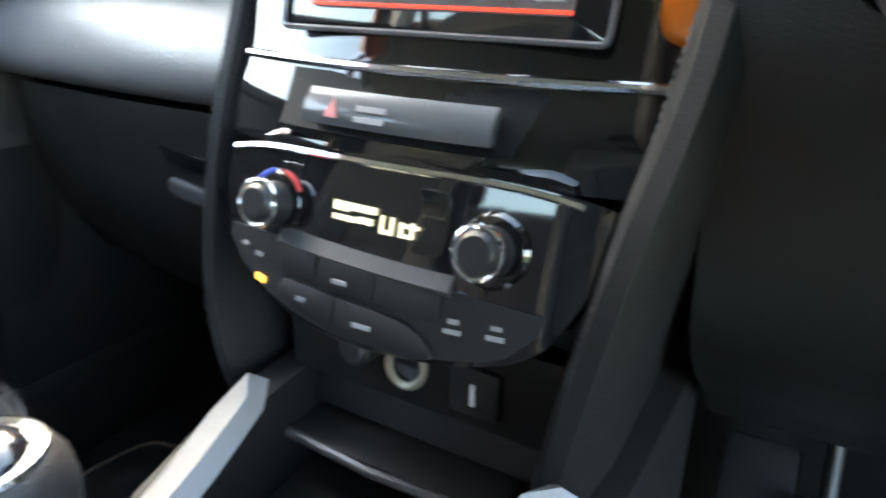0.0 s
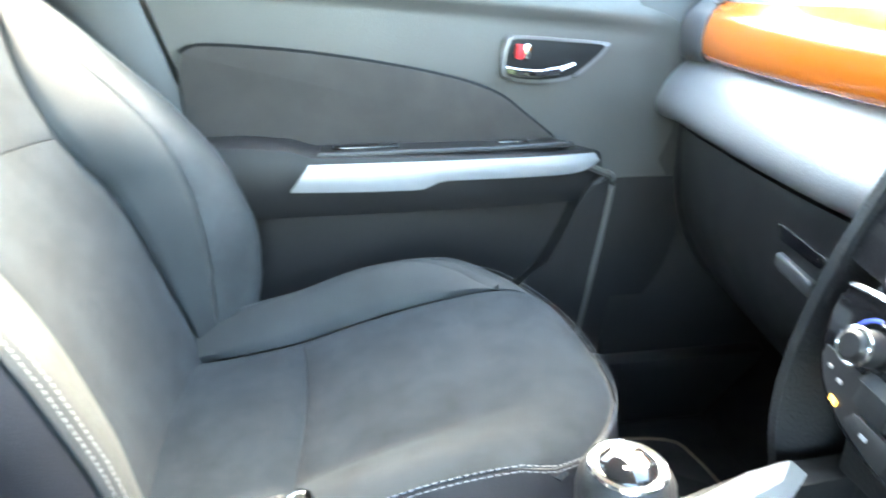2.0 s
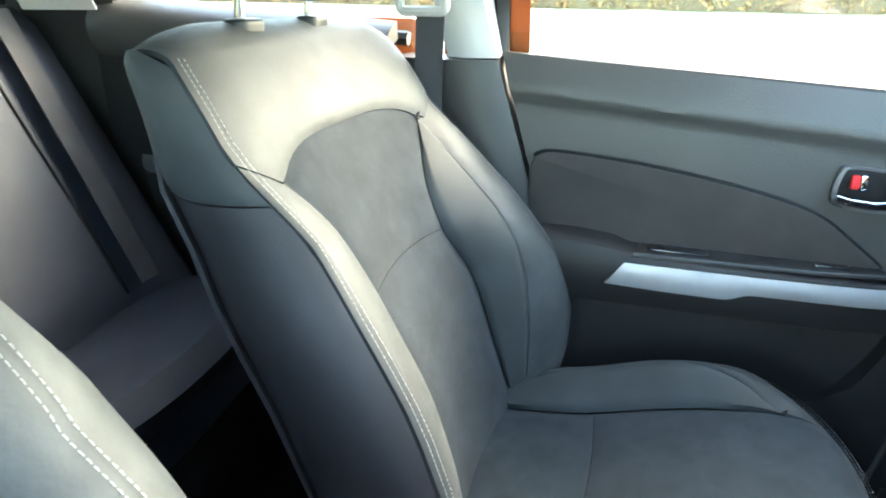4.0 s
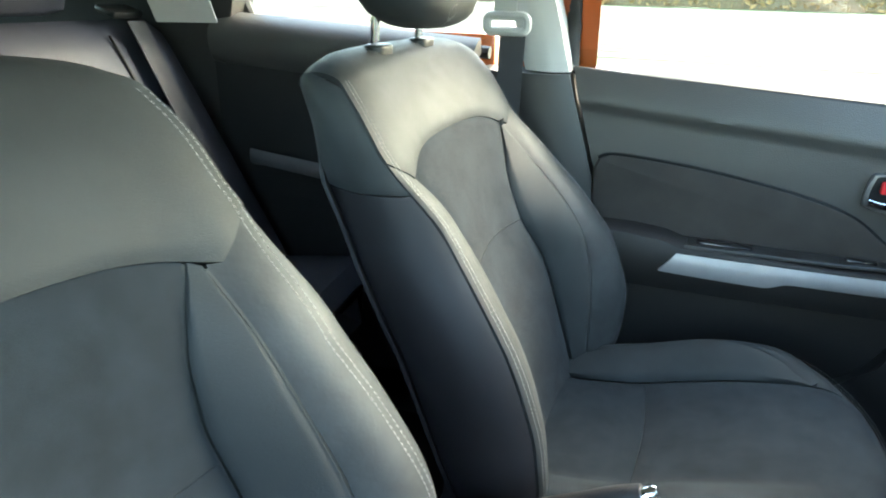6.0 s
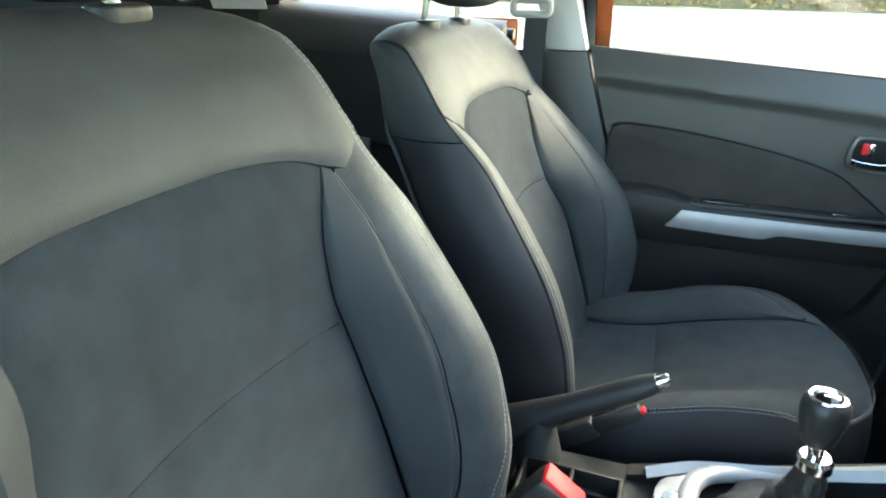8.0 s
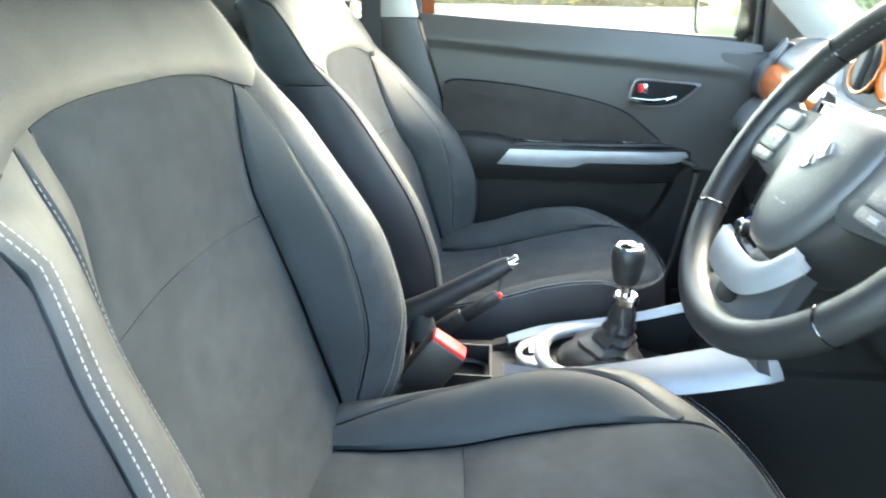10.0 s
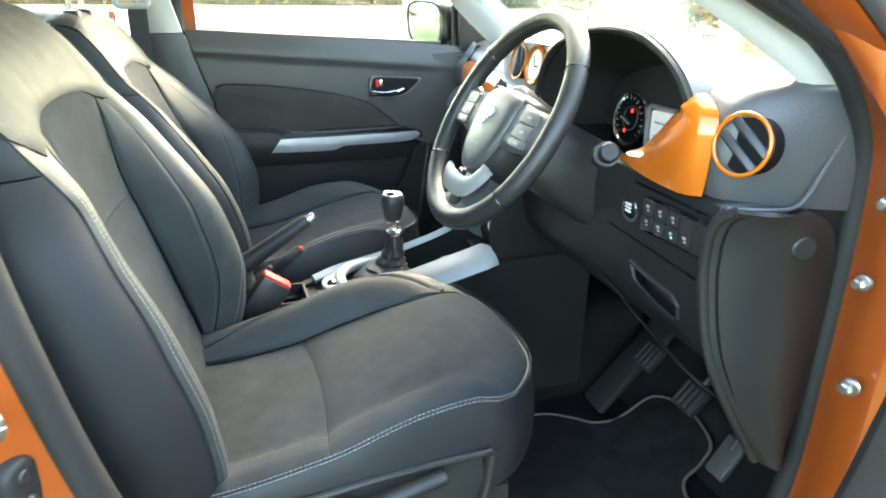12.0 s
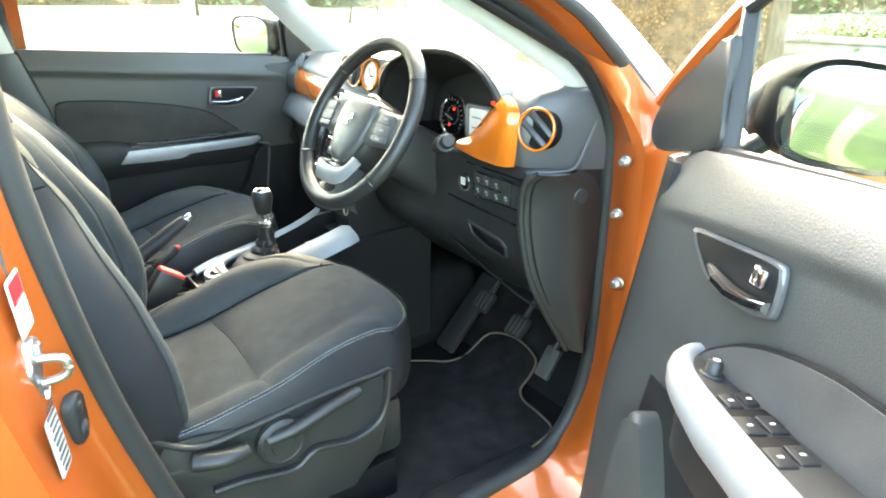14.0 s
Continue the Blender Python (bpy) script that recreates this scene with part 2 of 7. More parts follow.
def shell(fn, nu, nv, thick=0.004, puff=0.0, edge=6):
    """A sheet fn(a, b), a and b from 0 to 1, with thickness behind it and a cushioned swell."""
    grid = [[Vector(fn(i / nu, j / nv)) for j in range(nv + 1)] for i in range(nu + 1)]
    nor = [[None] * (nv + 1) for _ in range(nu + 1)]
    for i in range(nu + 1):
        for j in range(nv + 1):
            du = grid[min(i + 1, nu)][j] - grid[max(i - 1, 0)][j]
            dv = grid[i][min(j + 1, nv)] - grid[i][max(j - 1, 0)]
            n = du.cross(dv)
            nor[i][j] = n.normalized() if n.length > 1e-12 else Vector((0, 0, 1))
    bm = bmesh.new()
    top, bot = [], []
    for i in range(nu + 1):
        top.append([])
        bot.append([])
        for j in range(nv + 1):
            a, b = abs(2 * i / nu - 1), abs(2 * j / nv - 1)
            h = puff * (1 - a ** edge) * (1 - b ** edge)
            top[i].append(bm.verts.new(grid[i][j] + nor[i][j] * h))
            bot[i].append(bm.verts.new(grid[i][j] - nor[i][j] * thick))
    for i in range(nu):
        for j in range(nv):
            bm.faces.new((top[i][j], top[i + 1][j], top[i + 1][j + 1], top[i][j + 1]))
            bm.faces.new((bot[i][j], bot[i][j + 1], bot[i + 1][j + 1], bot[i + 1][j]))
    for i in range(nu):
        bm.faces.new((top[i][0], bot[i][0], bot[i + 1][0], top[i + 1][0]))
        bm.faces.new((top[i][nv], top[i + 1][nv], bot[i + 1][nv], bot[i][nv]))
    for j in range(nv):
        bm.faces.new((top[0][j], top[0][j + 1], bot[0][j + 1], bot[0][j]))
        bm.faces.new((top[nu][j], bot[nu][j], bot[nu][j + 1], top[nu][j + 1]))
    return bm


def prism(poly, place, depth, bevel=0.002, seg=2):
    """A flat outline, carried to 3D by place(p, q, w), between w = 0 and w = depth, with bevelled front rim."""
    bm = bmesh.new()
    back = [bm.verts.new(place(p, q, 0)) for p, q in poly]
    front = [bm.verts.new(place(p, q, depth)) for p, q in poly]
    n = len(poly)
    f = bm.faces.new(front)
    bm.faces.new(back[::-1])
    for i in range(n):
        j = (i + 1) % n
        bm.faces.new((back[i], back[j], front[j], front[i]))
    if bevel:
        bmesh.ops.bevel(bm, geom=list(f.edges), offset=bevel, segments=seg, profile=0.5, affect="EDGES")
    return bm


def rounded(x0, x1, y0, y1, r, k=4):
    out = []
    for cx, cy, a0 in ((x1 - r, y1 - r, 0), (x0 + r, y1 - r, 90), (x0 + r, y0 + r, 180), (x1 - r, y0 + r, 270)):
        for i in range(k + 1):
            a = radians(a0 + 90 * i / k)
            out.append((cx + r * math.cos(a), cy + r * math.sin(a)))
    return out


def disc(c, axis, r, depth, n=24, bevel=0.002, taper=1.0):
    """A round boss from c along axis."""
    ax = Vector(axis).normalized()
    s = ax.orthogonal().normalized()
    u = ax.cross(s)
    c = Vector(c)
    rings = []
    for d, q in ((0, 1.0), (depth - bevel, taper), (depth, taper - bevel / r)):
        rings.append([c + ax * d + (s * math.cos(2 * math.pi * k / n) + u * math.sin(2 * math.pi * k / n)) * r * q for k in range(n)])
    return loft(rings)


def ring(c, axis, r, thick, n=32, m=8, flat=1.0):
    ax = Vector(axis).normalized()
    s = ax.orthogonal().normalized()
    u = ax.cross(s)
    pts = [Vector(c) + (s * math.cos(2 * math.pi * k / n) + u * math.sin(2 * math.pi * k / n)) * r for k in range(n)]
    return tube(pts, thick, m, True, flat, ax)


def table(pairs):
    """A smooth function through (x, value) pairs that never overshoots them."""
    xs, ys = [p[0] for p in pairs], [p[1] for p in pairs]
    n = len(xs)
    step = [(ys[i + 1] - ys[i]) / (xs[i + 1] - xs[i]) for i in range(n - 1)]
    tan = [step[0]] + [0.0 if a * b <= 0 else 2 * a * b / (a + b) for a, b in zip(step, step[1:])] + [step[-1]]

    def f(x):
        if x <= xs[0]:
            return ys[0]
        for i in range(n - 1):
            if x <= xs[i + 1]:
                h = xs[i + 1] - xs[i]
                t = (x - xs[i]) / h
                return ys[i] * (1 + 2 * t) * (1 - t) ** 2 + tan[i] * h * t * (1 - t) ** 2 + ys[i + 1] * t * t * (3 - 2 * t) + tan[i + 1] * h * t * t * (t - 1)
        return ys[-1]
    return f


def mix(a, b, t):
    return a + (b - a) * t


def joined(bms):
    out = bmesh.new()
    for bm in bms:
        me = bpy.data.meshes.new("piece")
        bm.to_mesh(me)
        bm.free()
        out.from_mesh(me)
        bpy.data.meshes.remove(me)
    return out


def dashes(points, gap, length, width, lift):
    """Short raised threads along a path of (place, normal) pairs, joined into one mesh."""
    verts, faces = [], []
    acc = 0.0
    for (p, n), (q, _) in zip(points, points[1:]):
        p, q, n = Vector(p), Vector(q), Vector(n)
        seg = (q - p).length
        if seg < 1e-6:
            continue
        d = (q - p) / seg
        s = n.cross(d).normalized() * width / 2
        while acc < seg:
            a = p + d * acc + n * lift
            b = a + d * length
            k = len(verts)
            h = n * width * 0.6
            verts += [a - s, a + s, b + s, b - s, a * 0.5 + b * 0.5 - s + h, a * 0.5 + b * 0.5 + s + h]
            faces += [(k, k + 1, k + 5, k + 4), (k + 4, k + 5, k + 2, k + 3), (k, k + 4, k + 3), (k + 1, k + 2, k + 5)]
            acc += gap
        acc -= seg
    bm = bmesh.new()
    vs = [bm.verts.new(v) for v in verts]
    for f in faces:
        bm.faces.new([vs[i] for i in f])
    return bm


# ---- car body ----
def clamp(v, a=0.0, b=1.0):
    return max(a, min(b, v))


SEAL = [(0.69, 0.25, 0.461), (0.69, 0.47, 0.464), (0.69, 0.59, 0.481), (0.695, 0.655, 0.559), (0.70, 0.685, 0.669), (0.70, 0.69, 0.849), (0.70, 0.688, 1.049), (0.70, 0.672, 1.149),
        (0.695, 0.61, 1.234), (0.675, 0.48, 1.321), (0.64, 0.24, 1.434), (0.615, 0.02, 1.484), (0.62, -0.13, 1.481), (0.66, -0.20, 1.389), (0.69, -0.205, 1.249), (0.70, -0.195, 1.119),
        (0.70, -0.168, 0.949), (0.70, -0.135, 0.809), (0.70, -0.085, 0.649), (0.695, -0.01, 0.499), (0.69, 0.08, 0.464)]
CENTRE = Vector((0.69, 0.24, 0.96))
FRONT_SECTION = [(0.0, 0.0), (-0.008, 0.02), (-0.022, 0.05), (-0.04, 0.085), (-0.035, 0.105), (0.0, 0.125), (0.03, 0.13)]
REAR_SECTION = [(0.0, 0.0), (0.004, 0.018), (0.022, 0.03), (0.045, 0.055), (0.06, 0.095), (0.075, 0.125), (0.13, 0.135)]
car_body = thing("car_body", (0, 0, 0.2), "bright orange metallic car body shell around the cabin", "car body")


def frame_ring():
    pts = smooth_path(SEAL, 5, True)
    n, rings = len(pts), []
    for i, p in enumerate(pts):
        d = pts[(i + 1) % n] - pts[i - 1]
        o = Vector((0, -d.z, d.y)).normalized()
        if o.dot(p - CENTRE) < 0:
            o = -o
        w = clamp(o.y * 1.3) ** 2
        slim = 1 - 0.72 * clamp((p.z - 1.12) / 0.15) * clamp(0.5 + o.y * 2)
        rings.append([p + o * mix(r[0], f[0], w) * slim + Vector((mix(r[1], f[1], w) * slim, 0, 0)) for r, f in zip(REAR_SECTION, FRONT_SECTION)])
    rings.append(rings[0])
    bm = loft(rings, closed=False)
    bmesh.ops.remove_doubles(bm, verts=bm.verts, dist=1e-5)
    bmesh.ops.solidify(bm, geom=bm.faces[:], thickness=0.004)
    return bm


part("door_aperture_frame", frame_ring(), ORANGE, car_body, "orange painted door opening pressing")
part("door_seal", tube(smooth_path([(x + 0.006, y, z) for x, y, z in SEAL], 5, True), 0.0175, 10, True, 1.0, (1, 0, 0)), RUBBER, car_body, "black ribbed rubber door seal")
part("floor_pan", box((0, -0.35, 0.36), (1.40, 2.7, 0.09), 0.01), CARPET, car_body, "black carpeted floor")
part("tunnel", box((0, -0.1, 0.50), (0.20, 2.0, 0.24), 0.05, seg=4), CARPET, car_body, "black carpeted centre tunnel")
part("firewall", loft([[(x, 0.80, 0.40), (x, 0.98, 0.60), (x, 1.0, 1.08), (x, 1.04, 1.08), (x, 1.04, 0.36), (x, 0.8, 0.36)] for x in (-0.70, 0.70)]), CARPET, car_body, "dark carpeted bulkhead")
part("sill_cover", box((0.655, 0.22, 0.425), (0.07, 0.78, 0.05), 0.015, seg=3), PLASTIC, car_body, "black plastic sill cover")
part("sill", box((0.79, 0.2, 0.31), (0.09, 1.5, 0.14), 0.03, seg=3), ORANGE, car_body)
part("far_sill_trim", box((-0.70, 0.15, 0.45), (0.06, 1.7, 0.16), 0.02), PLASTIC, car_body)
part("far_sill", box((-0.75, -0.2, 0.36), (0.14, 2.4, 0.16), 0.03), ORANGE, car_body)
part("kick_panel", box((-0.715, 0.83, 0.72), (0.03, 0.44, 0.80), 0.01), PLASTIC, car_body)
part("kick_panel", box((0.69, 0.85, 0.75), (0.03, 0.30, 0.80), 0.01), PLASTIC, car_body)


def pillar(name, path, half, mat, label=""):
    """A swept pillar of oval section."""
    return part(name, tube(smooth_path(path, 5), half, 10, False, 0.7, (1, 0, 0)), mat, car_body, label)


PILLAR_Y = table([(1.08, 0.865), (1.16, 0.775), (1.21, 0.715), (1.316, 0.597), (1.42, 0.480), (1.50, 0.39)])
PILLAR_WIDE = table([(1.08, 0.150), (1.21, 0.155), (1.316, 0.135), (1.50, 0.12)])
part("windscreen_pillar_trim", shell(lambda a, b: (lambda z: (-0.700 + 0.17 * (z - 1.08) + 0.030 * a + 0.022 * math.sin(math.pi * a), PILLAR_Y(z) + PILLAR_WIDE(z) * a, z))(mix(1.06, 1.50, b)), 10, 18, 0.012), PALE, car_body, "pale grey windscreen pillar trim")
pillar("windscreen_pillar", [(-0.745, 0.96, 1.08), (-0.73, 0.84, 1.20), (-0.705, 0.70, 1.32), (-0.66, 0.50, 1.48)], 0.03, ORANGE)
pillar("windscreen_pillar_trim", [(0.665, 0.745, 1.12), (0.66, 0.63, 1.215), (0.64, 0.47, 1.31), (0.60, 0.22, 1.43), (0.58, 0.05, 1.47)], 0.028, PALE, "pale grey windscreen pillar trim")
part("centre_pillar_lower", loft([[(-0.690, yf, z), (-0.676, yf - 0.02, z), (-0.664, yf - 0.06, z), (-0.668, yf - 0.11, z), (-0.69, -0.25, z), (-0.77, -0.25, z), (-0.77, yf, z)] for z, yf in ((0.4, 0.022), (0.8, 0.016), (0.94, -0.002), (1.07, -0.044), (1.182, -0.079))]), PLASTIC, car_body, "dark grey lower centre pillar trim")
part("centre_pillar_upper", loft([[(-0.70 + k, yf, z), (-0.688 + k, yf - 0.025, z), (-0.685 + k, yf - 0.05, z), (-0.70 + k, yf - 0.080, z), (-0.77 + k, yf - 0.085, z), (-0.77 + k, yf, z)] for z, yf, k in ((1.184, -0.081, 0), (1.26, -0.100, 0.012), (1.35, -0.125, 0.03), (1.5, -0.16, 0.09))]), PALE, car_body, "pale grey upper centre pillar trim")
part("centre_pillar_skin", loft([[(-0.775 + k, -0.045, z), (-0.79 + k, -0.05, z), (-0.79 + k, -0.19, z), (-0.775 + k, -0.19, z)] for z, k in ((0.4, 0), (1.2, 0), (1.35, 0.03), (1.5, 0.09))]), ORANGE, car_body)
part("quarter_upper_trim", shell(lambda a, b: (-0.665 + 0.075 * b + 0.06 * a, mix(-0.80, -0.90, a) - 0.02 * b, mix(1.245, 1.47, b)), 6, 8, 0.01), PALE, car_body, "pale grey rear pillar trim")
part("quarter_trim", loft([[(-0.69 + k, y0, z), (-0.66 + k, y0 - 0.08, z), (-0.60 + k, -1.6, z), (-0.76 + k, -1.6, z), (-0.76 + k, y0, z)] for z, y0, k in ((0.4, -0.80, 0), (1.20, -0.80, 0), (1.30, -0.76, 0.02), (1.5, -0.78, 0.09))]), PLASTIC, car_body, "dark rear quarter trim")
part("quarter_trim", loft([[(0.69 - k, y0, z), (0.66 - k, y0 - 0.08, z), (0.60 - k, -1.6, z), (0.78 - k, -1.6, z), (0.78 - k, y0, z)] for z, y0, k in ((0.4, -0.86, 0), (1.20, -0.86, 0), (1.30, -0.84, 0.02), (1.5, -0.80, 0.09))]), PLASTIC, car_body, "dark rear quarter trim")
part("centre_pillar_trim", loft([[(0.66 - k, -0.22, z), (0.65 - k, -0.30, z), (0.68 - k, -0.36, z), (0.74 - k, -0.36, z), (0.74 - k, -0.22, z)] for z, k in ((0.45, 0), (1.2, 0), (1.35, 0.03), (1.48, 0.08))]), DOORGREY, car_body, "dark grey centre pillar trim")
part("tailgate", box((0, -1.62, 0.8), (1.4, 0.05, 0.9), 0.02), PLASTIC, car_body)
part("rear_window", box((0, -1.6, 1.37), (1.2, 0.006, 0.25), 0), GLASS, car_body)


def roof_sheet(lift):
    return lambda a, b: (mix(0.62, -0.62, a), mix(-1.62, 0.43, b), 1.47 + lift + 0.03 * math.sin(math.pi * a) + 0.02 * math.sin(math.pi * b))


part("headliner", shell(roof_sheet(0.0), 8, 8, 0.01), LINING, car_body, "pale grey roof lining")
part("roof_panel", shell(roof_sheet(0.03), 8, 8, 0.012), ORANGE, car_body)
part("roof_rail", tube([(-0.645, -1.6, 1.485), (-0.645, -0.3, 1.495), (-0.64, 0.40, 1.490)], 0.032, 8), PALE, car_body)
part("bonnet", shell(lambda a, b: (mix(0.80, -0.80, a), mix(1.03, 2.0, b), 1.0 + 0.07 * math.sin(math.pi * a) - 0.12 * b * b), 12, 8, 0.01), ORANGE, car_body, "orange bonnet")
part("front_wing", loft([[(0.84, y, 0.5), (0.87, y, 0.75), (0.84, y, 0.98), (0.79, y, 1.0), (0.72, y, 0.9), (0.72, y, 0.5)] for y in (0.84, 1.3, 2.0)]), ORANGE, car_body, "orange front wing")
part("front_wing", loft([[(-0.84, y, 0.5), (-0.87, y, 0.75), (-0.84, y, 0.98), (-0.79, y, 1.0), (-0.72, y, 0.9), (-0.72, y, 0.5)] for y in (0.70, 1.3, 2.0)]), ORANGE, car_body)
windscreen = part("windscreen", shell(lambda a, b: (mix(0.72, -0.72, a) * mix(1.0, 0.86, b), mix(1.06, 0.42, b) - 0.05 * (2 * a - 1) ** 2 * (1 - b), mix(1.06, 1.485, b)), 14, 10, 0.005), GLASS, car_body)
windscreen.visible_shadow = False
part("windscreen_edge", tube(smooth_path([(0.735, 0.89, 1.07), (0.715, 0.72, 1.17), (0.69, 0.5, 1.285), (0.64, 0.2, 1.43)], 5), 0.014, 8, False, 0.5), RUBBER, car_body, "black windscreen edge moulding")

# bolts, striker, switch and labels on the pressing
for y, z, x, r in ((0.628, 1.087, 0.782, 0.0095), (0.628, 0.996, 0.776, 0.0092), (0.630, 0.873, 0.790, 0.0105)):
    bolt = thing("hinge_bolt", (x, y, z), "zinc plated hinge bolt on the orange pillar", "bolt", "hinge bolts")
    part("washer", disc((x, y + 0.008, z), (0.15, -1, 0), r, 0.006, 20, 0.001), STEEL, bolt)
    part("hexagon_head", disc((x, y + 0.002, z), (0.15, -1, 0), r * 0.72, 0.011, 6, 0.002), STEEL, bolt)
striker = thing("door_striker", (0.745, -0.225, 0.978), "bright zinc door striker loop on the orange centre pillar", "striker")
STRIKE = lambda p, q, w: (0.746 + p * 0.9 + w * 0.25, -0.224 + w - p * 0.42, 0.980 + q)
part("plate", prism([(p.x, p.y) for p in smooth_path([(-0.010, 0.034, 0), (0.006, 0.036, 0), (0.012, 0.018, 0), (0.020, 0.004, 0), (0.012, -0.016, 0), (0.010, -0.036, 0), (-0.006, -0.038, 0), (-0.012, -0.018, 0), (-0.018, 0.0, 0)], 3, True)], lambda p, q, w: STRIKE(p, q, w), 0.012, 0.003), STEEL, striker)
part("loop", tube(smooth_path([STRIKE(0.002, 0.014, 0.008), STRIKE(0.0, 0.012, 0.026), STRIKE(-0.001, 0.006, 0.034), STRIKE(-0.001, -0.006, 0.034), STRIKE(0.0, -0.012, 0.026), STRIKE(0.002, -0.014, 0.008)], 5), 0.0048, 10), STEEL, striker)
for dz in (-0.027, 0.026):
    part("screw", disc(STRIKE(0.0, dz, 0.011), (0.2, 1, 0), 0.0085, 0.005, 6), STEEL, striker)
switch = thing("door_switch", (0.737, -0.192, 0.905), "black rubber courtesy light switch on the pillar", "switch")
SWITCH = lambda p, q, w: (0.738 + p * 0.9 + w * 0.25, -0.197 + w - p * 0.45, 0.908 + q)
part("boot", prism(rounded(-0.016, 0.016, -0.031, 0.031, 0.014), SWITCH, 0.012, 0.005, 3), RUBBER, switch)
part("screw", disc(SWITCH(0, 0.014, 0.011), (0.25, 1, 0), 0.008, 0.002, 20), PLASTIC, switch)
part("plunger", disc(SWITCH(0, -0.013, 0.010), (0.25, 1, 0), 0.010, 0.005, 20, 0.003), PLASTIC, switch)
for x, y, z, w, h, red in ((0.748, -0.229, 1.056, 0.028, 0.060, True), (0.791, -0.226, 0.918, 0.026, 0.066, False)):
    lab = thing("sticker", (x, y, z), "white printed information sticker with grey print" if not red else "white sticker with a red block on the pillar", "sticker")
    def on(p, q, d, x=x, y=y, z=z):
        return (x + p * 0.9 - q * 0.05 + d * 0.3, y + 0.012 + d - p * 0.45 - q * 0.06, z + q - p * 0.25)
    part("sheet", prism(rounded(-w / 2, w / 2, -h / 2, h / 2, 0.003), on, 0.0012, 0.0003, 1), WHITE if red else FAINT, lab)
    if red:
        part("red_block", prism([(-w * 0.42, 0.004), (w * 0.42, 0.004), (w * 0.42, h * 0.44), (-w * 0.42, h * 0.44)], lambda p, q, d: on(p, q, d + 0.0014), 0.0006, 0), RED, lab)
    for k in range(5 if red else 10):
        b = -h * 0.44 + k * 0.0075
        part("print_bar", prism([(-w * 0.4, b), (w * (0.2 + 0.06 * (k % 3)), b), (w * (0.2 + 0.06 * (k % 3)), b + 0.003), (-w * 0.4, b + 0.003)], lambda p, q, d: on(p, q, d + 0.0014), 0.0006, 0), INK if red else LEDGE, lab)
PILLAR_IN = [Vector(v) for v in ((0.705, 0.672, 1.160), (0.703, 0.641, 1.218), (0.70, 0.559, 1.274), (0.695, 0.472, 1.332), (0.655, 0.25, 1.44), (0.62, 0.06, 1.485))]
PILLAR_EDGE = [Vector(v) for v in ((0.765, 0.765, 1.11), (0.757, 0.715, 1.157), (0.75, 0.581, 1.272), (0.74, 0.49, 1.334), (0.695, 0.26, 1.45), (0.65, 0.06, 1.495))]
PILLAR_GAP = [Vector(v) for v in ((0.768, 0.79, 1.115), (0.760, 0.732, 1.170), (0.753, 0.604, 1.276), (0.743, 0.516, 1.336), (0.70, 0.285, 1.452), (0.655, 0.08, 1.499))]
PILLAR_SKIN = [Vector(v) for v in ((0.760, 0.86, 1.125), (0.755, 0.79, 1.188), (0.750, 0.655, 1.285), (0.740, 0.565, 1.342), (0.70, 0.325, 1.458), (0.655, 0.11, 1.502))]


def ribbon(lower, upper, bulge):
    lo, up = smooth_path(lower, 5), smooth_path(upper, 5)
    return shell(lambda a, b: mix(lo[round(a * (len(lo) - 1))], up[round(a * (len(up) - 1))], b) + Vector((1, -0.4, 0.3)) * bulge * math.sin(math.pi * b), len(lo) - 1, 6, 0.006)


part("pillar_flange", ribbon(PILLAR_IN, PILLAR_EDGE, 0.008), ORANGE, car_body, "orange windscreen pillar flange")
part("pillar_weatherstrip", ribbon(PILLAR_EDGE, PILLAR_GAP, 0.003), RUBBER, car_body, "black rubber pillar weatherstrip")
# body skin coloured white to carry a painted sky reflection
part("pillar_outer_skin", ribbon(PILLAR_GAP, PILLAR_SKIN, 0.010), SKYSHEEN, car_body, "glossy windscreen pillar skin with the white sky reflection put into its colour")


# ---- front seats ----
back_y = table([(0.62, -0.02), (0.72, -0.04), (0.80, -0.062), (0.90, -0.09), (1.0, -0.122), (1.125, -0.167), (1.20, -0.205), (1.25, -0.245)])
back_half = table([(0.62, 0.22), (0.70, 0.245), (0.80, 0.262), (0.90, 0.268), (1.0, 0.262), (1.08, 0.25), (1.155, 0.247), (1.20, 0.244), (1.235, 0.235), (1.26, 0.215)])
back_insert = table([(0.62, 0.15), (0.75, 0.142), (0.90, 0.132), (1.0, 0.131), (1.06, 0.142), (1.10, 0.165), (1.125, 0.186)])
back_swell = table([(0.62, 0.02), (0.70, 0.055), (0.77, 0.092), (0.85, 0.112), (0.93, 0.108), (1.0, 0.088), (1.08, 0.048), (1.15, 0.010), (1.25, 0.0)])


def arch(x):
    a = abs(x)
    if a < 0.186:
        return 1.125 + 0.027 * (1 - (a / 0.186) ** 4)
    return 1.125 + (a - 0.186) / 0.05 * 0.03


cush_z = table([(-0.12, 0.70), (0.0, 0.703), (0.1, 0.716), (0.2, 0.745), (0.3, 0.772), (0.37, 0.785), (0.41, 0.783), (0.45, 0.772)])
cush_seam = table([(-0.12, 0.138), (0.1, 0.134), (0.25, 0.13), (0.33, 0.122), (0.366, 0.117), (0.45, 0.115)])
cush_half = table([(-0.12, 0.205), (0.0, 0.222), (0.15, 0.23), (0.3, 0.226), (0.45, 0.215)])


def cush_front(x):
    return 0.447 - 0.115 * (abs(x) / 0.225) ** 2.6


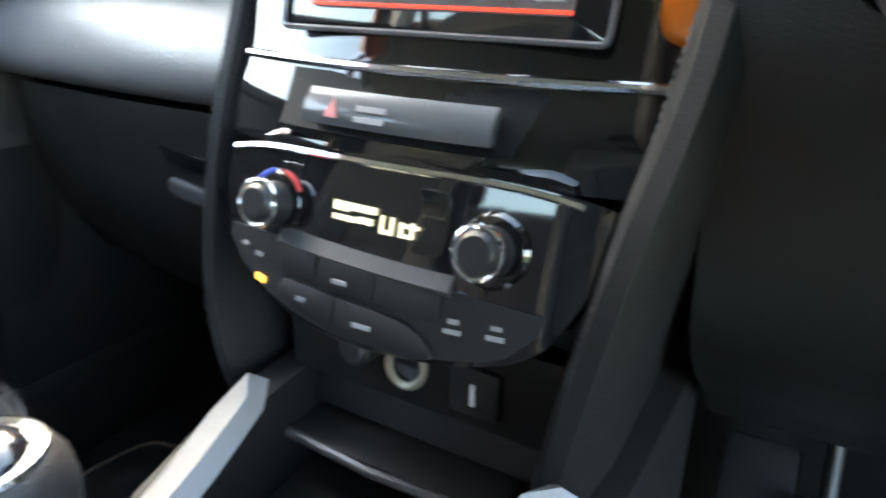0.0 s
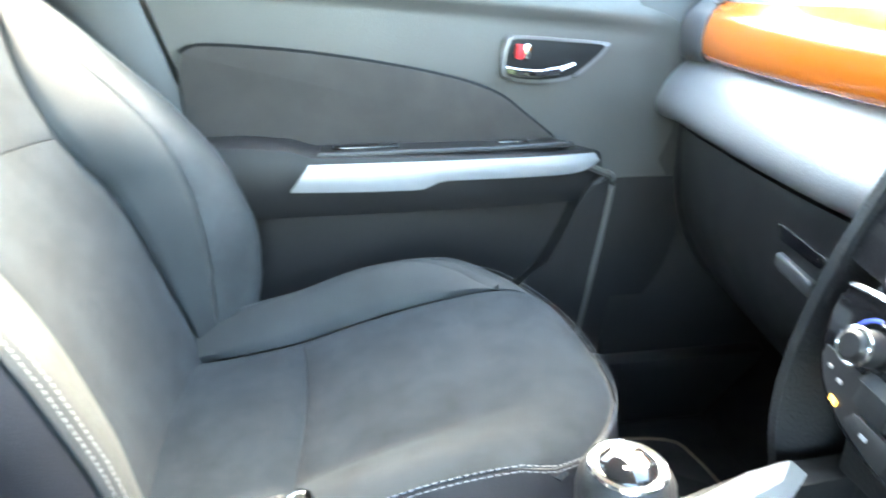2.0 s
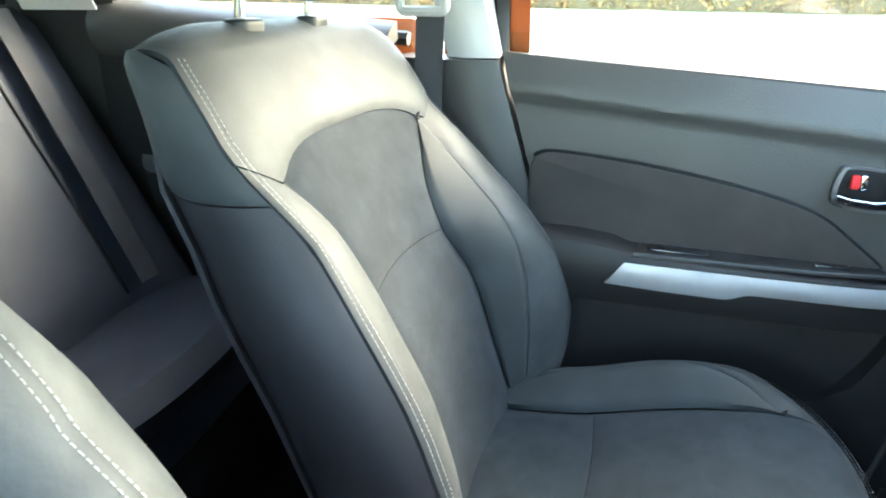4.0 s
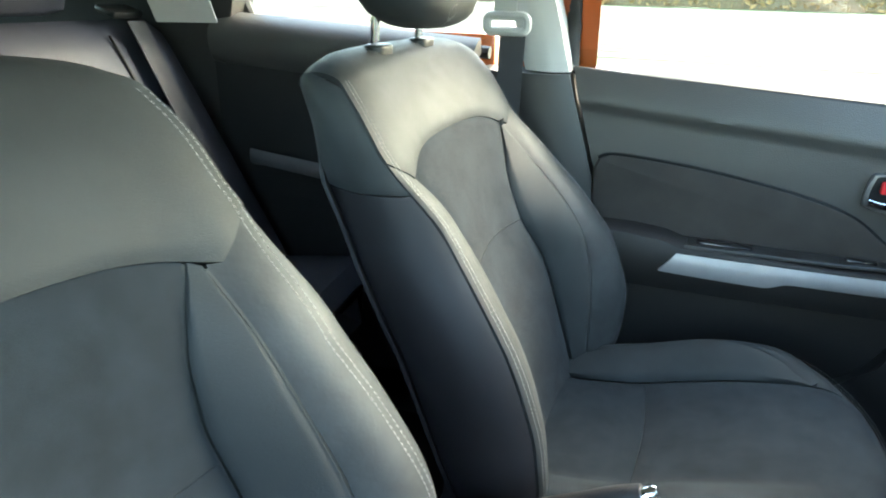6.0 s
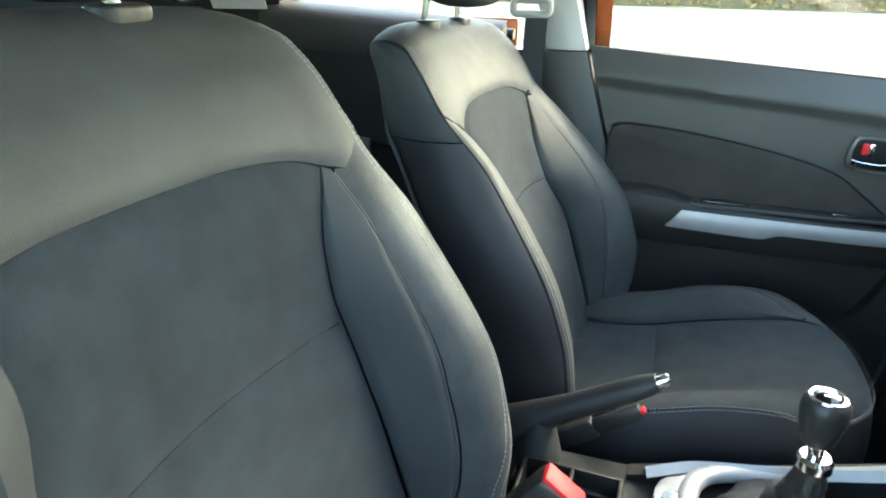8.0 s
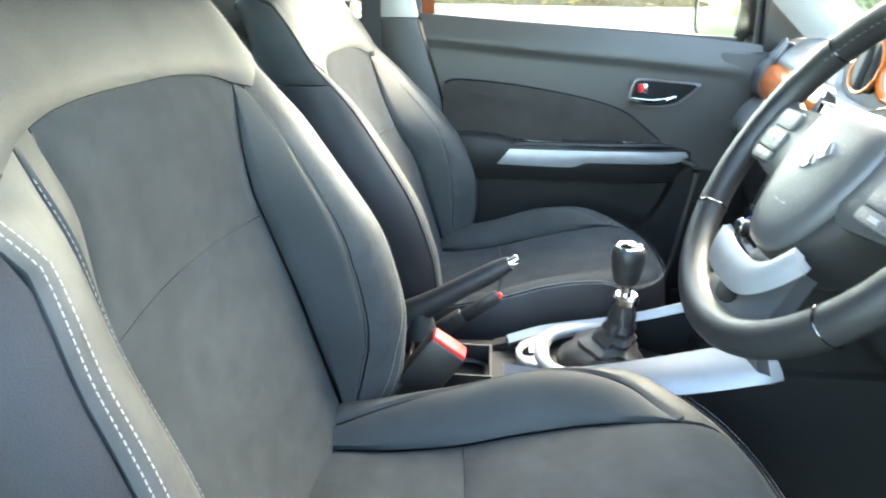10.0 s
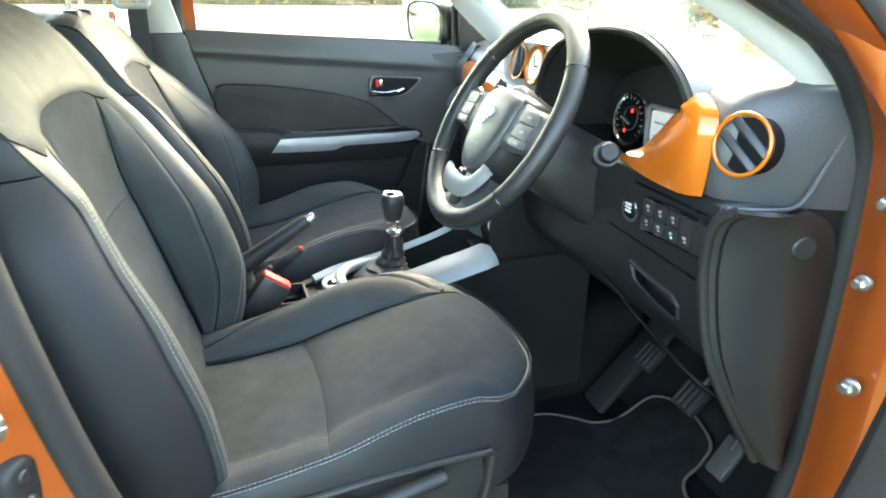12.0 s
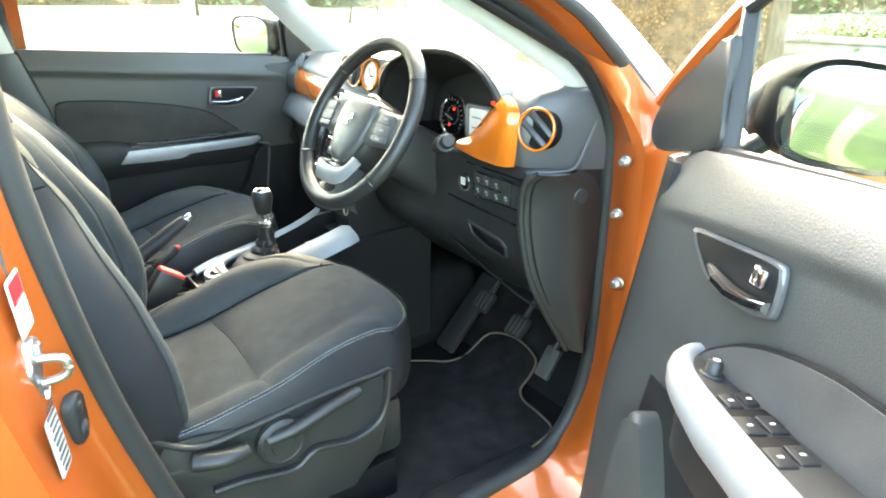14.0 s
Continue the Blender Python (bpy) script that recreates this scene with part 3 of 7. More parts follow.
def cush_top(x, y):
    b, w = cush_seam(y), cush_half(y)
    t = clamp((abs(x) - b) / (w - b))
    hump = table([(-0.1, 0.02), (0.1, 0.042), (0.2, 0.044), (0.3, 0.03), (0.37, 0.006), (0.45, 0)])(y)
    roll = clamp((y - (cush_front(x) - 0.05)) / 0.05)
    side = hump * math.sin(t * 1.57) if x > 0 else hump * math.sin(t * 2.7) - 0.018 * t ** 6
    return cush_z(y) + side - 0.016 * roll ** 2.5


rear_depth = table([(0.62, 0.082), (0.9, 0.090), (1.05, 0.098), (1.12, 0.097), (1.20, 0.074), (1.25, 0.060)])


def front_seat(xc, side, label, rise, slide, head_drop, lean, narrow, flare, wide, arc, pinch, head_size, crest, strip_width, inset, plus_strip, seam_plus=None, seam_minus=None, insert_plus=None):
    seat = thing("front_seat", (xc, 0.15, 0.42), label, "car seat", "front seats")
    X = lambda x, y, z: (xc + x, y, z + rise)
    BY = lambda z: back_y(z) + lean(z)

    def HB(s, z):
        return back_half(z) - (narrow * clamp((1.17 - z) / 0.09) if s > 0 else -wide * clamp((1.17 - z) / 0.10) * clamp((z - 0.80) / 0.12))

    def ins_plus(z):
        return min(insert_plus(z) if insert_plus else back_insert(z) - pinch, HB(1, z) - 0.05)

    def back_front(x, z):
        w = HB(x, z)
        b = ins_plus(z) if x > 0 else min(back_insert(z) + flare(z), w - 0.05)
        t = clamp((abs(x) - b) / (w - b))
        swell = back_swell(z) * (crest[0] if x > 0 else 1.0)
        return BY(z) + swell * math.sin(t ** 0.9 * (crest[1] if x > 0 else arc)) - 0.012 * clamp((1.12 - z) / 0.2) * (abs(x) / w) ** 10 - 0.012 * math.cos(clamp(abs(x) / b) * math.pi / 2)

    def arch_z(x):
        return arch(x * 0.236 / HB(x, 1.135)) - 0.001

    def back_panel(z0, z1, x0, x1, n, m):
        """x0 and x1 are functions of height; z0 and z1 of the share across."""
        def f(a, b):
            z = mix(z0(a), z1(a) if z1 else arch_z(mix(x1(1.135), x0(1.135), a)), b)
            x = mix(x1(z) - 0.0010, x0(z) + 0.0010, a)
            return X(x, back_front(x, z) - 0.002, z)
        return shell(f, n, m, 0.012, 0.0035, 18)

    seat_back = part("backrest", loft([[X(sx * (back_half(z) - inset), BY(z) - d, z) for sx, d in ((1, 0.03), (1, deep), (-1, deep), (-1, 0.03))] for z, inset, deep in ((0.64, 0.035, 0.085), (0.8, 0.035, 0.085), (1.0, 0.035, 0.085), (1.15, 0.035, 0.08), (1.235, 0.08, 0.06))]), LEATHER, seat)
    cross = lambda a: 0.992 + 0.004 * math.sin(math.pi * a)
    ins = lambda z: min(back_insert(z) + flare(z), HB(-1, z) - 0.05)
    part("upper_insert", back_panel(cross, None, lambda z: -ins(z), ins_plus, 26, 18), SUEDE, seat_back, "dark grey suede upper backrest insert")
    part("lower_insert", back_panel(lambda a: 0.66, lambda a: cross(a) - 0.001, lambda z: -ins(z), ins_plus, 26, 22), SUEDE, seat_back, "dark grey suede lower backrest insert")
    def strip(s, z):
        fixed = seam_plus if s > 0 else seam_minus
        if fixed:
            return min(fixed(z), HB(s, z) - 0.012)
        return HB(s, z) - (strip_width * (1 - 0.42 * clamp((z - 0.74) / 0.40)) if s < 0 else plus_strip)

    for s in (1, -1):
        i0 = (lambda z: ins_plus(z)) if s > 0 else (lambda z: -strip(-1, z))
        i1 = (lambda z: strip(1, z)) if s > 0 else (lambda z: -ins(z))
        part("inner_bolster", back_panel(lambda a: 0.66, None, i0, i1, 12, 40), LEATHER, seat_back, "black leather backrest bolster")
        if s > 0 and plus_strip < 0.01:
            continue
        e0 = (lambda z: strip(1, z)) if s > 0 else (lambda z: -HB(-1, z))
        e1 = (lambda z: HB(1, z)) if s > 0 else (lambda z: -strip(-1, z))
        part("bolster_edge", back_panel(lambda a: 0.66, None, e0, e1, 6, 40), WRINKLED, seat_back, "wrinkled black leather bolster edge")

    for s, line_of in ((1, ins_plus), (-1, ins), (-1, lambda z: strip(-1, z))):
        run = []
        for k in range(40):
            z = mix(0.68, arch_z(s * line_of(1.12)) - 0.004, k / 39)
            x = s * line_of(z)
            run.append(X(x, back_front(x, z) - 0.0050, z))
        part("seam_piping", tube(run, 0.0034, 6), LEATHER, seat_back, "sunken leather seam")

    def yoke(a, b):
        x = mix(1, -1, a)
        if b < 0.62:
            x0 = x * 0.236
            z = mix(arch(x0), 1.232, b / 0.62)
            x = x * HB(x, z)
            return X(x, back_front(x, z), z)
        t = (b - 0.62) / 0.38
        z0 = 1.232
        th = radians(mix(18, 172, t))
        x = x * mix(back_half(z0), 0.218, t)
        edge = clamp((abs(x) - 0.12) / 0.11) ** 2
        ry, rz = 0.043 - 0.009 * edge, 0.038 - 0.020 * edge
        cy, cz = back_front(x, z0) - ry * math.cos(radians(18)), z0 - rz * math.sin(radians(18))
        return X(x, cy + ry * math.cos(th), cz + rz * math.sin(th))
    part("shoulder_panel", shell(yoke, 30, 22, 0.006, 0.005, 10), LEATHER, seat_back, "smooth dark grey leather shoulder panel")

    def flank(s, z0, z1):
        def f(a, b):
            k = 1 - a if s > 0 else a
            z = mix(z0, z1 + (0.0135 * math.sin(math.pi * k) if z1 > 1.2 else 0.0), b)
            w = HB(s, z)
            yf = back_front(s * w, z) - 0.004
            depth = table([(0.62, 0.13), (0.9, 0.135), (1.1, 0.105), (1.2, 0.085), (1.235, 0.065), (1.25, 0.045)])(z)
            xx = mix(w, back_half(z), k ** 0.6) + 0.010 * math.sin(k * math.pi) - 0.014 * k ** 3 - 0.006 * k
            return X(s * xx, mix(yf, mix(yf - depth, BY(z) - rear_depth(z), 0.85), k), z)
        return shell(f, 10, 20, 0.006, 0.003, 12)
    for s in (1, -1):
        part("lower_flank", flank(s, 0.64, 1.117), VINYL, seat_back, "black vinyl backrest side")
        part("upper_flank", flank(s, 1.119, 1.2315), LEATHER, seat_back, "black leather shoulder side")

    def rear(a, b):
        z = mix(0.62, 1.222, b)
        w = (back_half(z) - 0.010 - 0.06 * clamp((z - 1.14) / 0.08) ** 2) * mix(-1, 1, a)
        return X(w, BY(z) - rear_depth(z) - 0.002 - 0.03 * math.sin(math.pi * a) * clamp((1.23 - z) / 0.1), z)
    part("rear_cover", shell(rear, 10, 12, 0.005, 0.0), VINYL, seat_back)
    # stitching, two rows along each edge
    rows = []
    for s in (1, -1):
        for off in (0.006, 0.013):
            path = []
            for k in range(90):
                z = mix(0.70, 1.235, k / 89)
                x = s * (HB(s, z) - off - (inset * clamp((1.16 - z) / 0.10) if s < 0 else 0.0))
                slope_x = (back_front(x + 0.002, z) - back_front(x - 0.002, z)) / 0.004
                slope_z = (back_front(x, z + 0.004) - back_front(x, z - 0.004)) / 0.008
                nrm = Vector((-slope_x, 1, -slope_z)).normalized()
                path.append((Vector(X(x, back_front(x, z) - 0.002, z)) + nrm * 0.0038, nrm))
            rows.append(dashes(path, 0.0055, 0.0040, 0.0007, 0.0004))
    if seam_plus:
        path = []
        for k in range(70):
            z = mix(0.72, 1.118, k / 69)
            x = strip(1, z) + 0.0035
            slope_x = (back_front(x + 0.002, z) - back_front(x - 0.002, z)) / 0.004
            nrm = Vector((-slope_x, 1, 0.3)).normalized()
            path.append((Vector(X(x, back_front(x, z) - 0.002, z)) + nrm * 0.0030, nrm))
        rows.append(dashes(path, 0.0050, 0.0036, 0.0006, 0.0004))
    tagged(part("stitching", joined(rows), STITCH, seat_back, "pale grey double stitching"), kind="stuff")

    # cushion
    X = lambda x, y, z: (xc + x, y + slide, z + rise)
    def cush_panel(x0, x1, y0, y1, n, m, puff=0.0045):
        def f(a, b):
            xs = mix(x0(0.37), x1(0.37), a)
            y = mix(y0(xs), y1(xs), b)
            x = mix(x0(y) + 0.0014, x1(y) - 0.0014, a)
            return X(x, y, cush_top(x, y) - 0.002)
        return shell(f, n, m, 0.010, puff * 1.3, 14)
    cushion = part("cushion", loft([[X(sx * (w - 0.012), y, z) for sx in (1, -1) for z in ((0.60, cush_z(y) - 0.03) if sx > 0 else (cush_z(y) - 0.03, 0.60))] for y, w in ((-0.12, 0.20), (0.1, 0.225), (0.3, 0.21), (0.40, 0.12))]), PLASTIC, seat)
    xs = lambda y: -cush_seam(y)
    part("rear_insert", cush_panel(xs, cush_half, lambda x: -0.11, lambda x: 0.122 + 0.012 * math.cos(x * 10), 24, 14), SUEDE, cushion, "dark suede rear cushion insert")
    part("front_insert", cush_panel(xs, cush_half, lambda x: 0.123 + 0.012 * math.cos(x * 10), cush_front, 24, 26), SUEDE, cushion, "dark suede front cushion insert")
    rim = table([(-0.12, 0.142), (-0.04, 0.158), (0.04, 0.180), (0.12, 0.194), (0.19, 0.198), (0.26, 0.188), (0.32, 0.163), (0.372, 0.119), (0.46, 0.118)])
    pick = lambda f, g: (lambda y: -g(y), lambda y: -f(y))
    part("cushion_bolster", cush_panel(*pick(cush_seam, rim), lambda x: -0.11, lambda x: 0.372, 10, 34), LEATHER, cushion, "black leather cushion bolster")
    part("cushion_rim", cush_panel(*pick(rim, cush_half), lambda x: -0.11, lambda x: cush_front(clamp(abs(x), 0.118, 0.226)), 10, 34, 0.003), LEATHER, cushion, "black leather cushion rim")
    # side and front skirt, following the cushion's outline
    outline = []
    for k in range(13):
        y = mix(-0.11, 0.325, k / 12)
        outline.append((cush_half(y), y))
    for k in range(1, 24):
        x = mix(0.222, -0.222, k / 24)
        outline.append((x, cush_front(x)))
    outline += [(-x, y) for x, y in outline[12::-1]]

    def skirt(a, b):
        k = a * (len(outline) - 1)
        i = min(int(k), len(outline) - 2)
        x, y = mix(outline[i][0], outline[i + 1][0], k - i), mix(outline[i][1], outline[i + 1][1], k - i)
        z = cush_top(x * 0.985, y - 0.004) - 0.003
        out = 0.010 * math.sin(b * math.pi * 0.75)
        d = Vector((x, max(0.0, y - 0.2) * 1.2, 0)).normalized()
        return X(x + d.x * out, y + d.y * out, mix(z, 0.665 - 0.02 * clamp((y - 0.3) / 0.1), b))
    part("cushion_skirt", shell(lambda a, b: skirt(a, 1 - b), 110, 8, 0.006, 0.002, 12), VINYL, cushion, "black vinyl cushion side")
    rows = []
    for off in (0.004, 0.011):
        path = []
        for k in range(111):
            x, y, z = skirt(k / 110, 0.0)
            path.append(((x, y, z - off * 0.8 + 0.0065), ((x - xc) * 3, max(0.0, y - 0.25 - slide) * 3, 0.5)))
        path = [(p, Vector(n).normalized()) for p, n in path]
        rows.append(dashes(path, 0.0060, 0.0042, 0.0009, 0.0038))
    tagged(part("stitching", joined(rows), STITCH, cushion, "pale grey double stitching"), kind="stuff")
    # base, rails, valance
    X = lambda x, y, z: (xc + x, y, z + rise)
    part("seat_base", box((xc, 0.10, 0.585), (0.40, 0.46, 0.12), 0.02), PLASTIC, seat)
    for s in (1, -1):
        part("seat_rail", box((xc + s * 0.17, 0.1, 0.46), (0.04, 0.44, 0.09), 0.008), RECESS, seat, "black steel seat rail")
    ov = side
    val = [(-0.14, 0.735), (-0.09, 0.728), (-0.05, 0.716), (0.03, 0.714), (0.14, 0.724), (0.262, 0.730), (0.275, 0.722), (0.272, 0.66), (0.262, 0.575), (0.2, 0.515), (0.05, 0.52), (-0.08, 0.56), (-0.14, 0.60)]
    outer = xc + ov * 0.212
    valance = part("side_valance", prism([(p, q) for p, q in val], lambda p, q, w: (outer + ov * w * (1 - 0.25 * clamp((q - 0.66) / 0.05)), p, q + rise), 0.034, 0.012, 3), PLASTIC, seat, "black plastic seat side cover")
    off = rise - 0.013
    side_at = lambda y, z, w: (outer + ov * w, y, z + off)
    part("valance_ridge", tube(smooth_path([side_at(y, z, 0.036) for y, z in ((0.272, 0.745), (0.264, 0.686), (0.241, 0.649), (0.191, 0.636), (0.129, 0.647), (0.088, 0.627), (0.015, 0.641), (-0.037, 0.646))], 4), 0.008, 8, False, 0.7), PLASTIC, valance, "raised edge of the scooped side cover")
    part("valance_top_edge", tube(smooth_path([side_at(y, z, 0.030) for y, z in ((-0.120, 0.772), (-0.054, 0.727), (0.026, 0.727), (0.138, 0.738), (0.275, 0.742))], 4), 0.005, 8), PLASTIC, valance)
    part("recliner_dial", disc(side_at(0.072, 0.688, 0.030), (ov, 0, 0), 0.040, 0.016, 32, 0.004), PLASTIC, valance)
    part("dial_rim", ring(side_at(0.072, 0.688, 0.045), (ov, 0, 0), 0.033, 0.003, 32), PLASTIC, valance)
    part("dial_cap", disc(side_at(0.072, 0.688, 0.044), (ov, 0, 0), 0.020, 0.006, 24, 0.003), PLASTIC, valance)
    part("height_lever", tube(smooth_path([side_at(0.051, 0.703, 0.042), side_at(0.088, 0.712, 0.052), side_at(0.146, 0.728, 0.054), side_at(0.205, 0.737, 0.050)], 5), lambda t: 0.013 - 0.002 * t, 12, False, 0.8), PLASTIC, valance, "black height lever")
    part("recline_lever", tube(smooth_path([side_at(-0.058, 0.708, 0.036), side_at(-0.021, 0.706, 0.050), side_at(0.016, 0.703, 0.046)], 5), lambda t: 0.017 - 0.003 * t, 12, False, 0.8), PLASTIC, valance, "black recline lever")
    part("hinge_cover", prism([(-0.13, 0.60), (-0.02, 0.60), (-0.02, 0.66), (-0.07, 0.70), (-0.13, 0.71)], lambda p, q, w: (outer + ov * w, p, q), 0.03, 0.01, 3), PLASTIC, seat)
    # head restraint
    hw, hf = head_size

    def head_ring(v):
        zz = mix(1.283, 1.462, v)
        k = (1 - abs(2 * v - 1) ** 3.4) ** 0.42
        hx, hy = max(0.002, hw * k * (1 - 0.10 * v)), max(0.002, (0.068 - 0.020 * v) * k)
        return [X(hx * math.copysign(abs(math.cos(t)) ** 0.72, math.cos(t)), -0.240 + hf - 0.10 * (zz - 1.285) + 0.012 * (1 - v) + hy * math.copysign(abs(math.sin(t)) ** 0.75, math.sin(t)), zz + head_drop) for t in [2 * math.pi * i / 48 for i in range(48)]]
    head = part("head_restraint", loft([head_ring(v) for v in (0, 0.012, 0.035, 0.07, 0.12, 0.2, 0.32, 0.46, 0.6, 0.74, 0.86, 0.93, 0.97, 0.992, 1.0)]), LEATHER, seat, "black leather head restraint")
    rows = []
    for q in (0.030, 0.037):
        path = []
        for k in range(25):
            v = mix(0.03, 0.93, k / 24)
            ringed = head_ring(v)
            front = min((p for p in ringed if p[1] > -0.240 + hf - 0.02), key=lambda p: abs(p[0] - xc - q))
            path.append((front, (0, 0.9, -0.35 * math.copysign(abs(1 - 2 * v) ** 3, 1 - 2 * v))))
        path = [(p, Vector(m).normalized()) for p, m in path]
        rows.append(dashes(path, 0.0060, 0.0042, 0.0009, 0.0012))
    tagged(part("stitching", joined(rows), STITCH, head, "pale grey stitching"), kind="stuff")
    for s in (0.075, -0.075):
        part("head_restraint_post", tube([X(s, -0.272, 1.20), X(s, -0.268, 1.30)], 0.006, 12), CHROME, seat, "chromed steel post")
        part("post_guide", prism(rounded(-0.024, 0.024, -0.015, 0.015, 0.012), lambda p, q, w: X(s + p, -0.266 + q + 0.1 * w, 1.250 + w), 0.016, 0.005, 3), PLASTIC, seat, "black plastic post guide")
    return seat


DRIVER_SEAT = front_seat(0.375, 1, "dark grey leather and suede driver's seat with pale stitching", 0.013, -0.042, 0.0, table([(0.65, -0.034), (0.8, -0.033), (1.0, -0.026), (1.09, -0.010), (1.15, 0.0)]), 0.046, table([(0.62, 0.05), (0.86, 0.05), (0.94, 0.042), (1.0, 0.034), (1.06, 0.02), (1.12, 0.0)]), 0.024, 2.15, 0.030, (0.155, 0.012), (0.50, 1.8), 0.074, 0.026, 0.030, table([(0.62, 0.165), (0.944, 0.169), (1.001, 0.166), (1.055, 0.162), (1.102, 0.156), (1.125, 0.154)]), table([(0.62, 0.190), (0.767, 0.203), (0.822, 0.207), (0.887, 0.210), (0.956, 0.208), (1.044, 0.201), (1.121, 0.196)]), table([(0.62, 0.128), (0.90, 0.134), (0.98, 0.140), (1.03, 0.137), (1.09, 0.126), (1.125, 0.130)]))
PASSENGER_SEAT = front_seat(-0.375, -1, "dark grey leather and suede passenger seat with pale stitching", -0.017, 0.0, 0.0, table([(0.65, 0.038), (0.9, 0.034), (0.97, 0.024), (1.05, 0.012), (1.15, 0.0)]), 0.026, table([(0.62, 0.012), (0.837, 0.008), (0.92, 0.002), (0.96, -0.016), (0.995, -0.026), (1.043, -0.021), (1.09, -0.006), (1.12, 0.0)]), 0.0, 1.8, 0.0, (0.142, 0.0), (0.55, 1.57), 0.052, 0.008, 0.001, None, table([(0.62, 0.168), (0.845, 0.175), (0.918, 0.179), (0.981, 0.179), (1.061, 0.178), (1.12, 0.186)]))
tag = part("side_airbag_tag", box((0.632, -0.225, 1.175), (0.003, 0.018, 0.05), 0.001), INK, DRIVER_SEAT, "grey fabric airbag tag")

# ---- rear bench ----
bench = thing("rear_bench", (0, -0.75, 0.42), "dark cloth rear bench seat with upright backrest", "rear seat")
part("cushion", shell(lambda a, b: (mix(-0.64, 0.64, a), mix(-0.82, -0.44, b), 0.72 + 0.06 * b - 0.03 * (b > 0.93) + 0.015 * math.cos(a * 4 * math.pi)), 24, 12, 0.16, 0.01, 8), NAVY, bench)
part("bench_base", box((0, -0.66, 0.51), (1.26, 0.40, 0.18), 0.03), CARPET, bench, "dark carpeted bench base")
for x0, x1, nm in ((0.645, 0.13, "backrest"), (0.125, -0.125, "centre_backrest"), (-0.13, -0.645, "backrest")):
    def rest(a, b, x0=x0, x1=x1, side=nm == "backrest"):
        edge = abs(2 * a - 1)
        return (mix(x0, x1, a), mix(-0.69, -0.965, b) + (0.045 * edge ** 3 * (1 - 0.5 * b) if side else 0.0) - 0.03 * clamp((b - 0.92) / 0.08) ** 2, mix(0.74, 1.245, b))
    pad = part(nm, shell(rest, 18, 18, 0.12, 0.018, 8), NAVY, bench, "dark blue-grey leather rear backrest")
    for q in (0.27, 0.73) if nm == "backrest" else ():
        part("piping", tube([Vector(rest(q, k / 16)) + Vector((0, 0.019, 0.006)) for k in range(1, 16)], 0.003, 6), RECESS, pad)
for x in (-0.37, 0.37):
    hr = part("head_restraint", loft([[(x + hx * math.copysign(abs(math.cos(t)) ** 0.7, math.cos(t)), -1.03 + hy * math.copysign(abs(math.sin(t)) ** 0.7, math.sin(t)), z) for t in [2 * math.pi * i / 28 for i in range(28)]] for z, hx, hy in ((1.255, 0.09, 0.03), (1.265, 0.12, 0.045), (1.30, 0.13, 0.055), (1.37, 0.125, 0.05), (1.40, 0.10, 0.035), (1.405, 0.07, 0.02))]), NAVY, bench, "dark rear head restraint")
rear_belt = thing("rear_seat_belt", (-0.52, -0.8, 0.8), "dark blue-grey webbing lying over the rear backrest", "seat belt")
part("webbing", shell(lambda a, b: (-0.565 + 0.03 * b + 0.045 * (a - 0.5), mix(-0.915, -0.655, b), mix(1.245, 0.80, b)), 2, 16, 0.002), BELT, rear_belt)
part("belt_guide", box((-0.565, -0.955, 1.262), (0.075, 0.05, 0.014), 0.005, Matrix.Rotation(-0.3, 3, "X")), PLASTIC, rear_belt, "black plastic belt guide")

# ---- dashboard ----
dash = thing("dashboard", (0, 0.8, 0.7), "dark grey moulded dashboard with orange trim and round vents", "dashboard")


def swept(profile, x0, x1, n, bend=lambda x, y, z: (x, y, z), thick=0.006, k=4):
    """A sheet that carries a (y, z) profile along x; bend shifts the places."""
    prof = [(p.y, p.z) for p in smooth_path([(0, y, z) for y, z in profile], k)]
    m = len(prof) - 1
    return shell(lambda a, b: bend(mix(x1, x0, a), *prof[min(m, round(b * m))]), n, m, thick)


def end_curve(x, y, z):
    t = clamp((x - 0.650) / 0.050)
    return (x, y + 0.15 * t ** 2.2 * clamp((0.75 - y) / 0.2), z + 0.018)


def passenger_end(x, y, z):
    return (x, y + 0.078 * clamp((-0.15 - x) / 0.50) ** 1.5, z)


PAD = part("passenger_pad", swept([(0.612, 0.938), (0.592, 0.943), (0.581, 0.956), (0.583, 0.976), (0.600, 1.004), (0.630, 1.030)], -0.13, -0.70, 16, passenger_end), PADSOFT, dash, "soft grey lower dashboard pad")
part("passenger_top", swept([(0.634, 1.100), (0.640, 1.120), (0.665, 1.142), (0.72, 1.154), (0.85, 1.139), (1.0, 1.064)], -0.13, -0.70, 18, passenger_end), SOFT, dash, "grey grained dashboard top")
part("orange_strip", swept([(0.628, 1.026), (0.614, 1.033), (0.609, 1.055), (0.614, 1.083), (0.632, 1.105)], -0.13, -0.640, 18, passenger_end, thick=0.01), ORANGETRIM, dash, "glossy orange dashboard strip")
part("strip_end", swept([(0.632, 1.020), (0.612, 1.032), (0.607, 1.058), (0.612, 1.088), (0.634, 1.108)], -0.636, -0.70, 6, passenger_end, thick=0.01), SOFT, dash, "grey end of the dashboard strip")
glove = part("glovebox", swept([(0.70, 0.684), (0.655, 0.744), (0.622, 0.814), (0.612, 0.874), (0.606, 0.919), (0.606, 0.932)], -0.205, -0.655, 14, passenger_end, thick=0.012), PLASTIC, dash, "dark plastic glovebox lid")
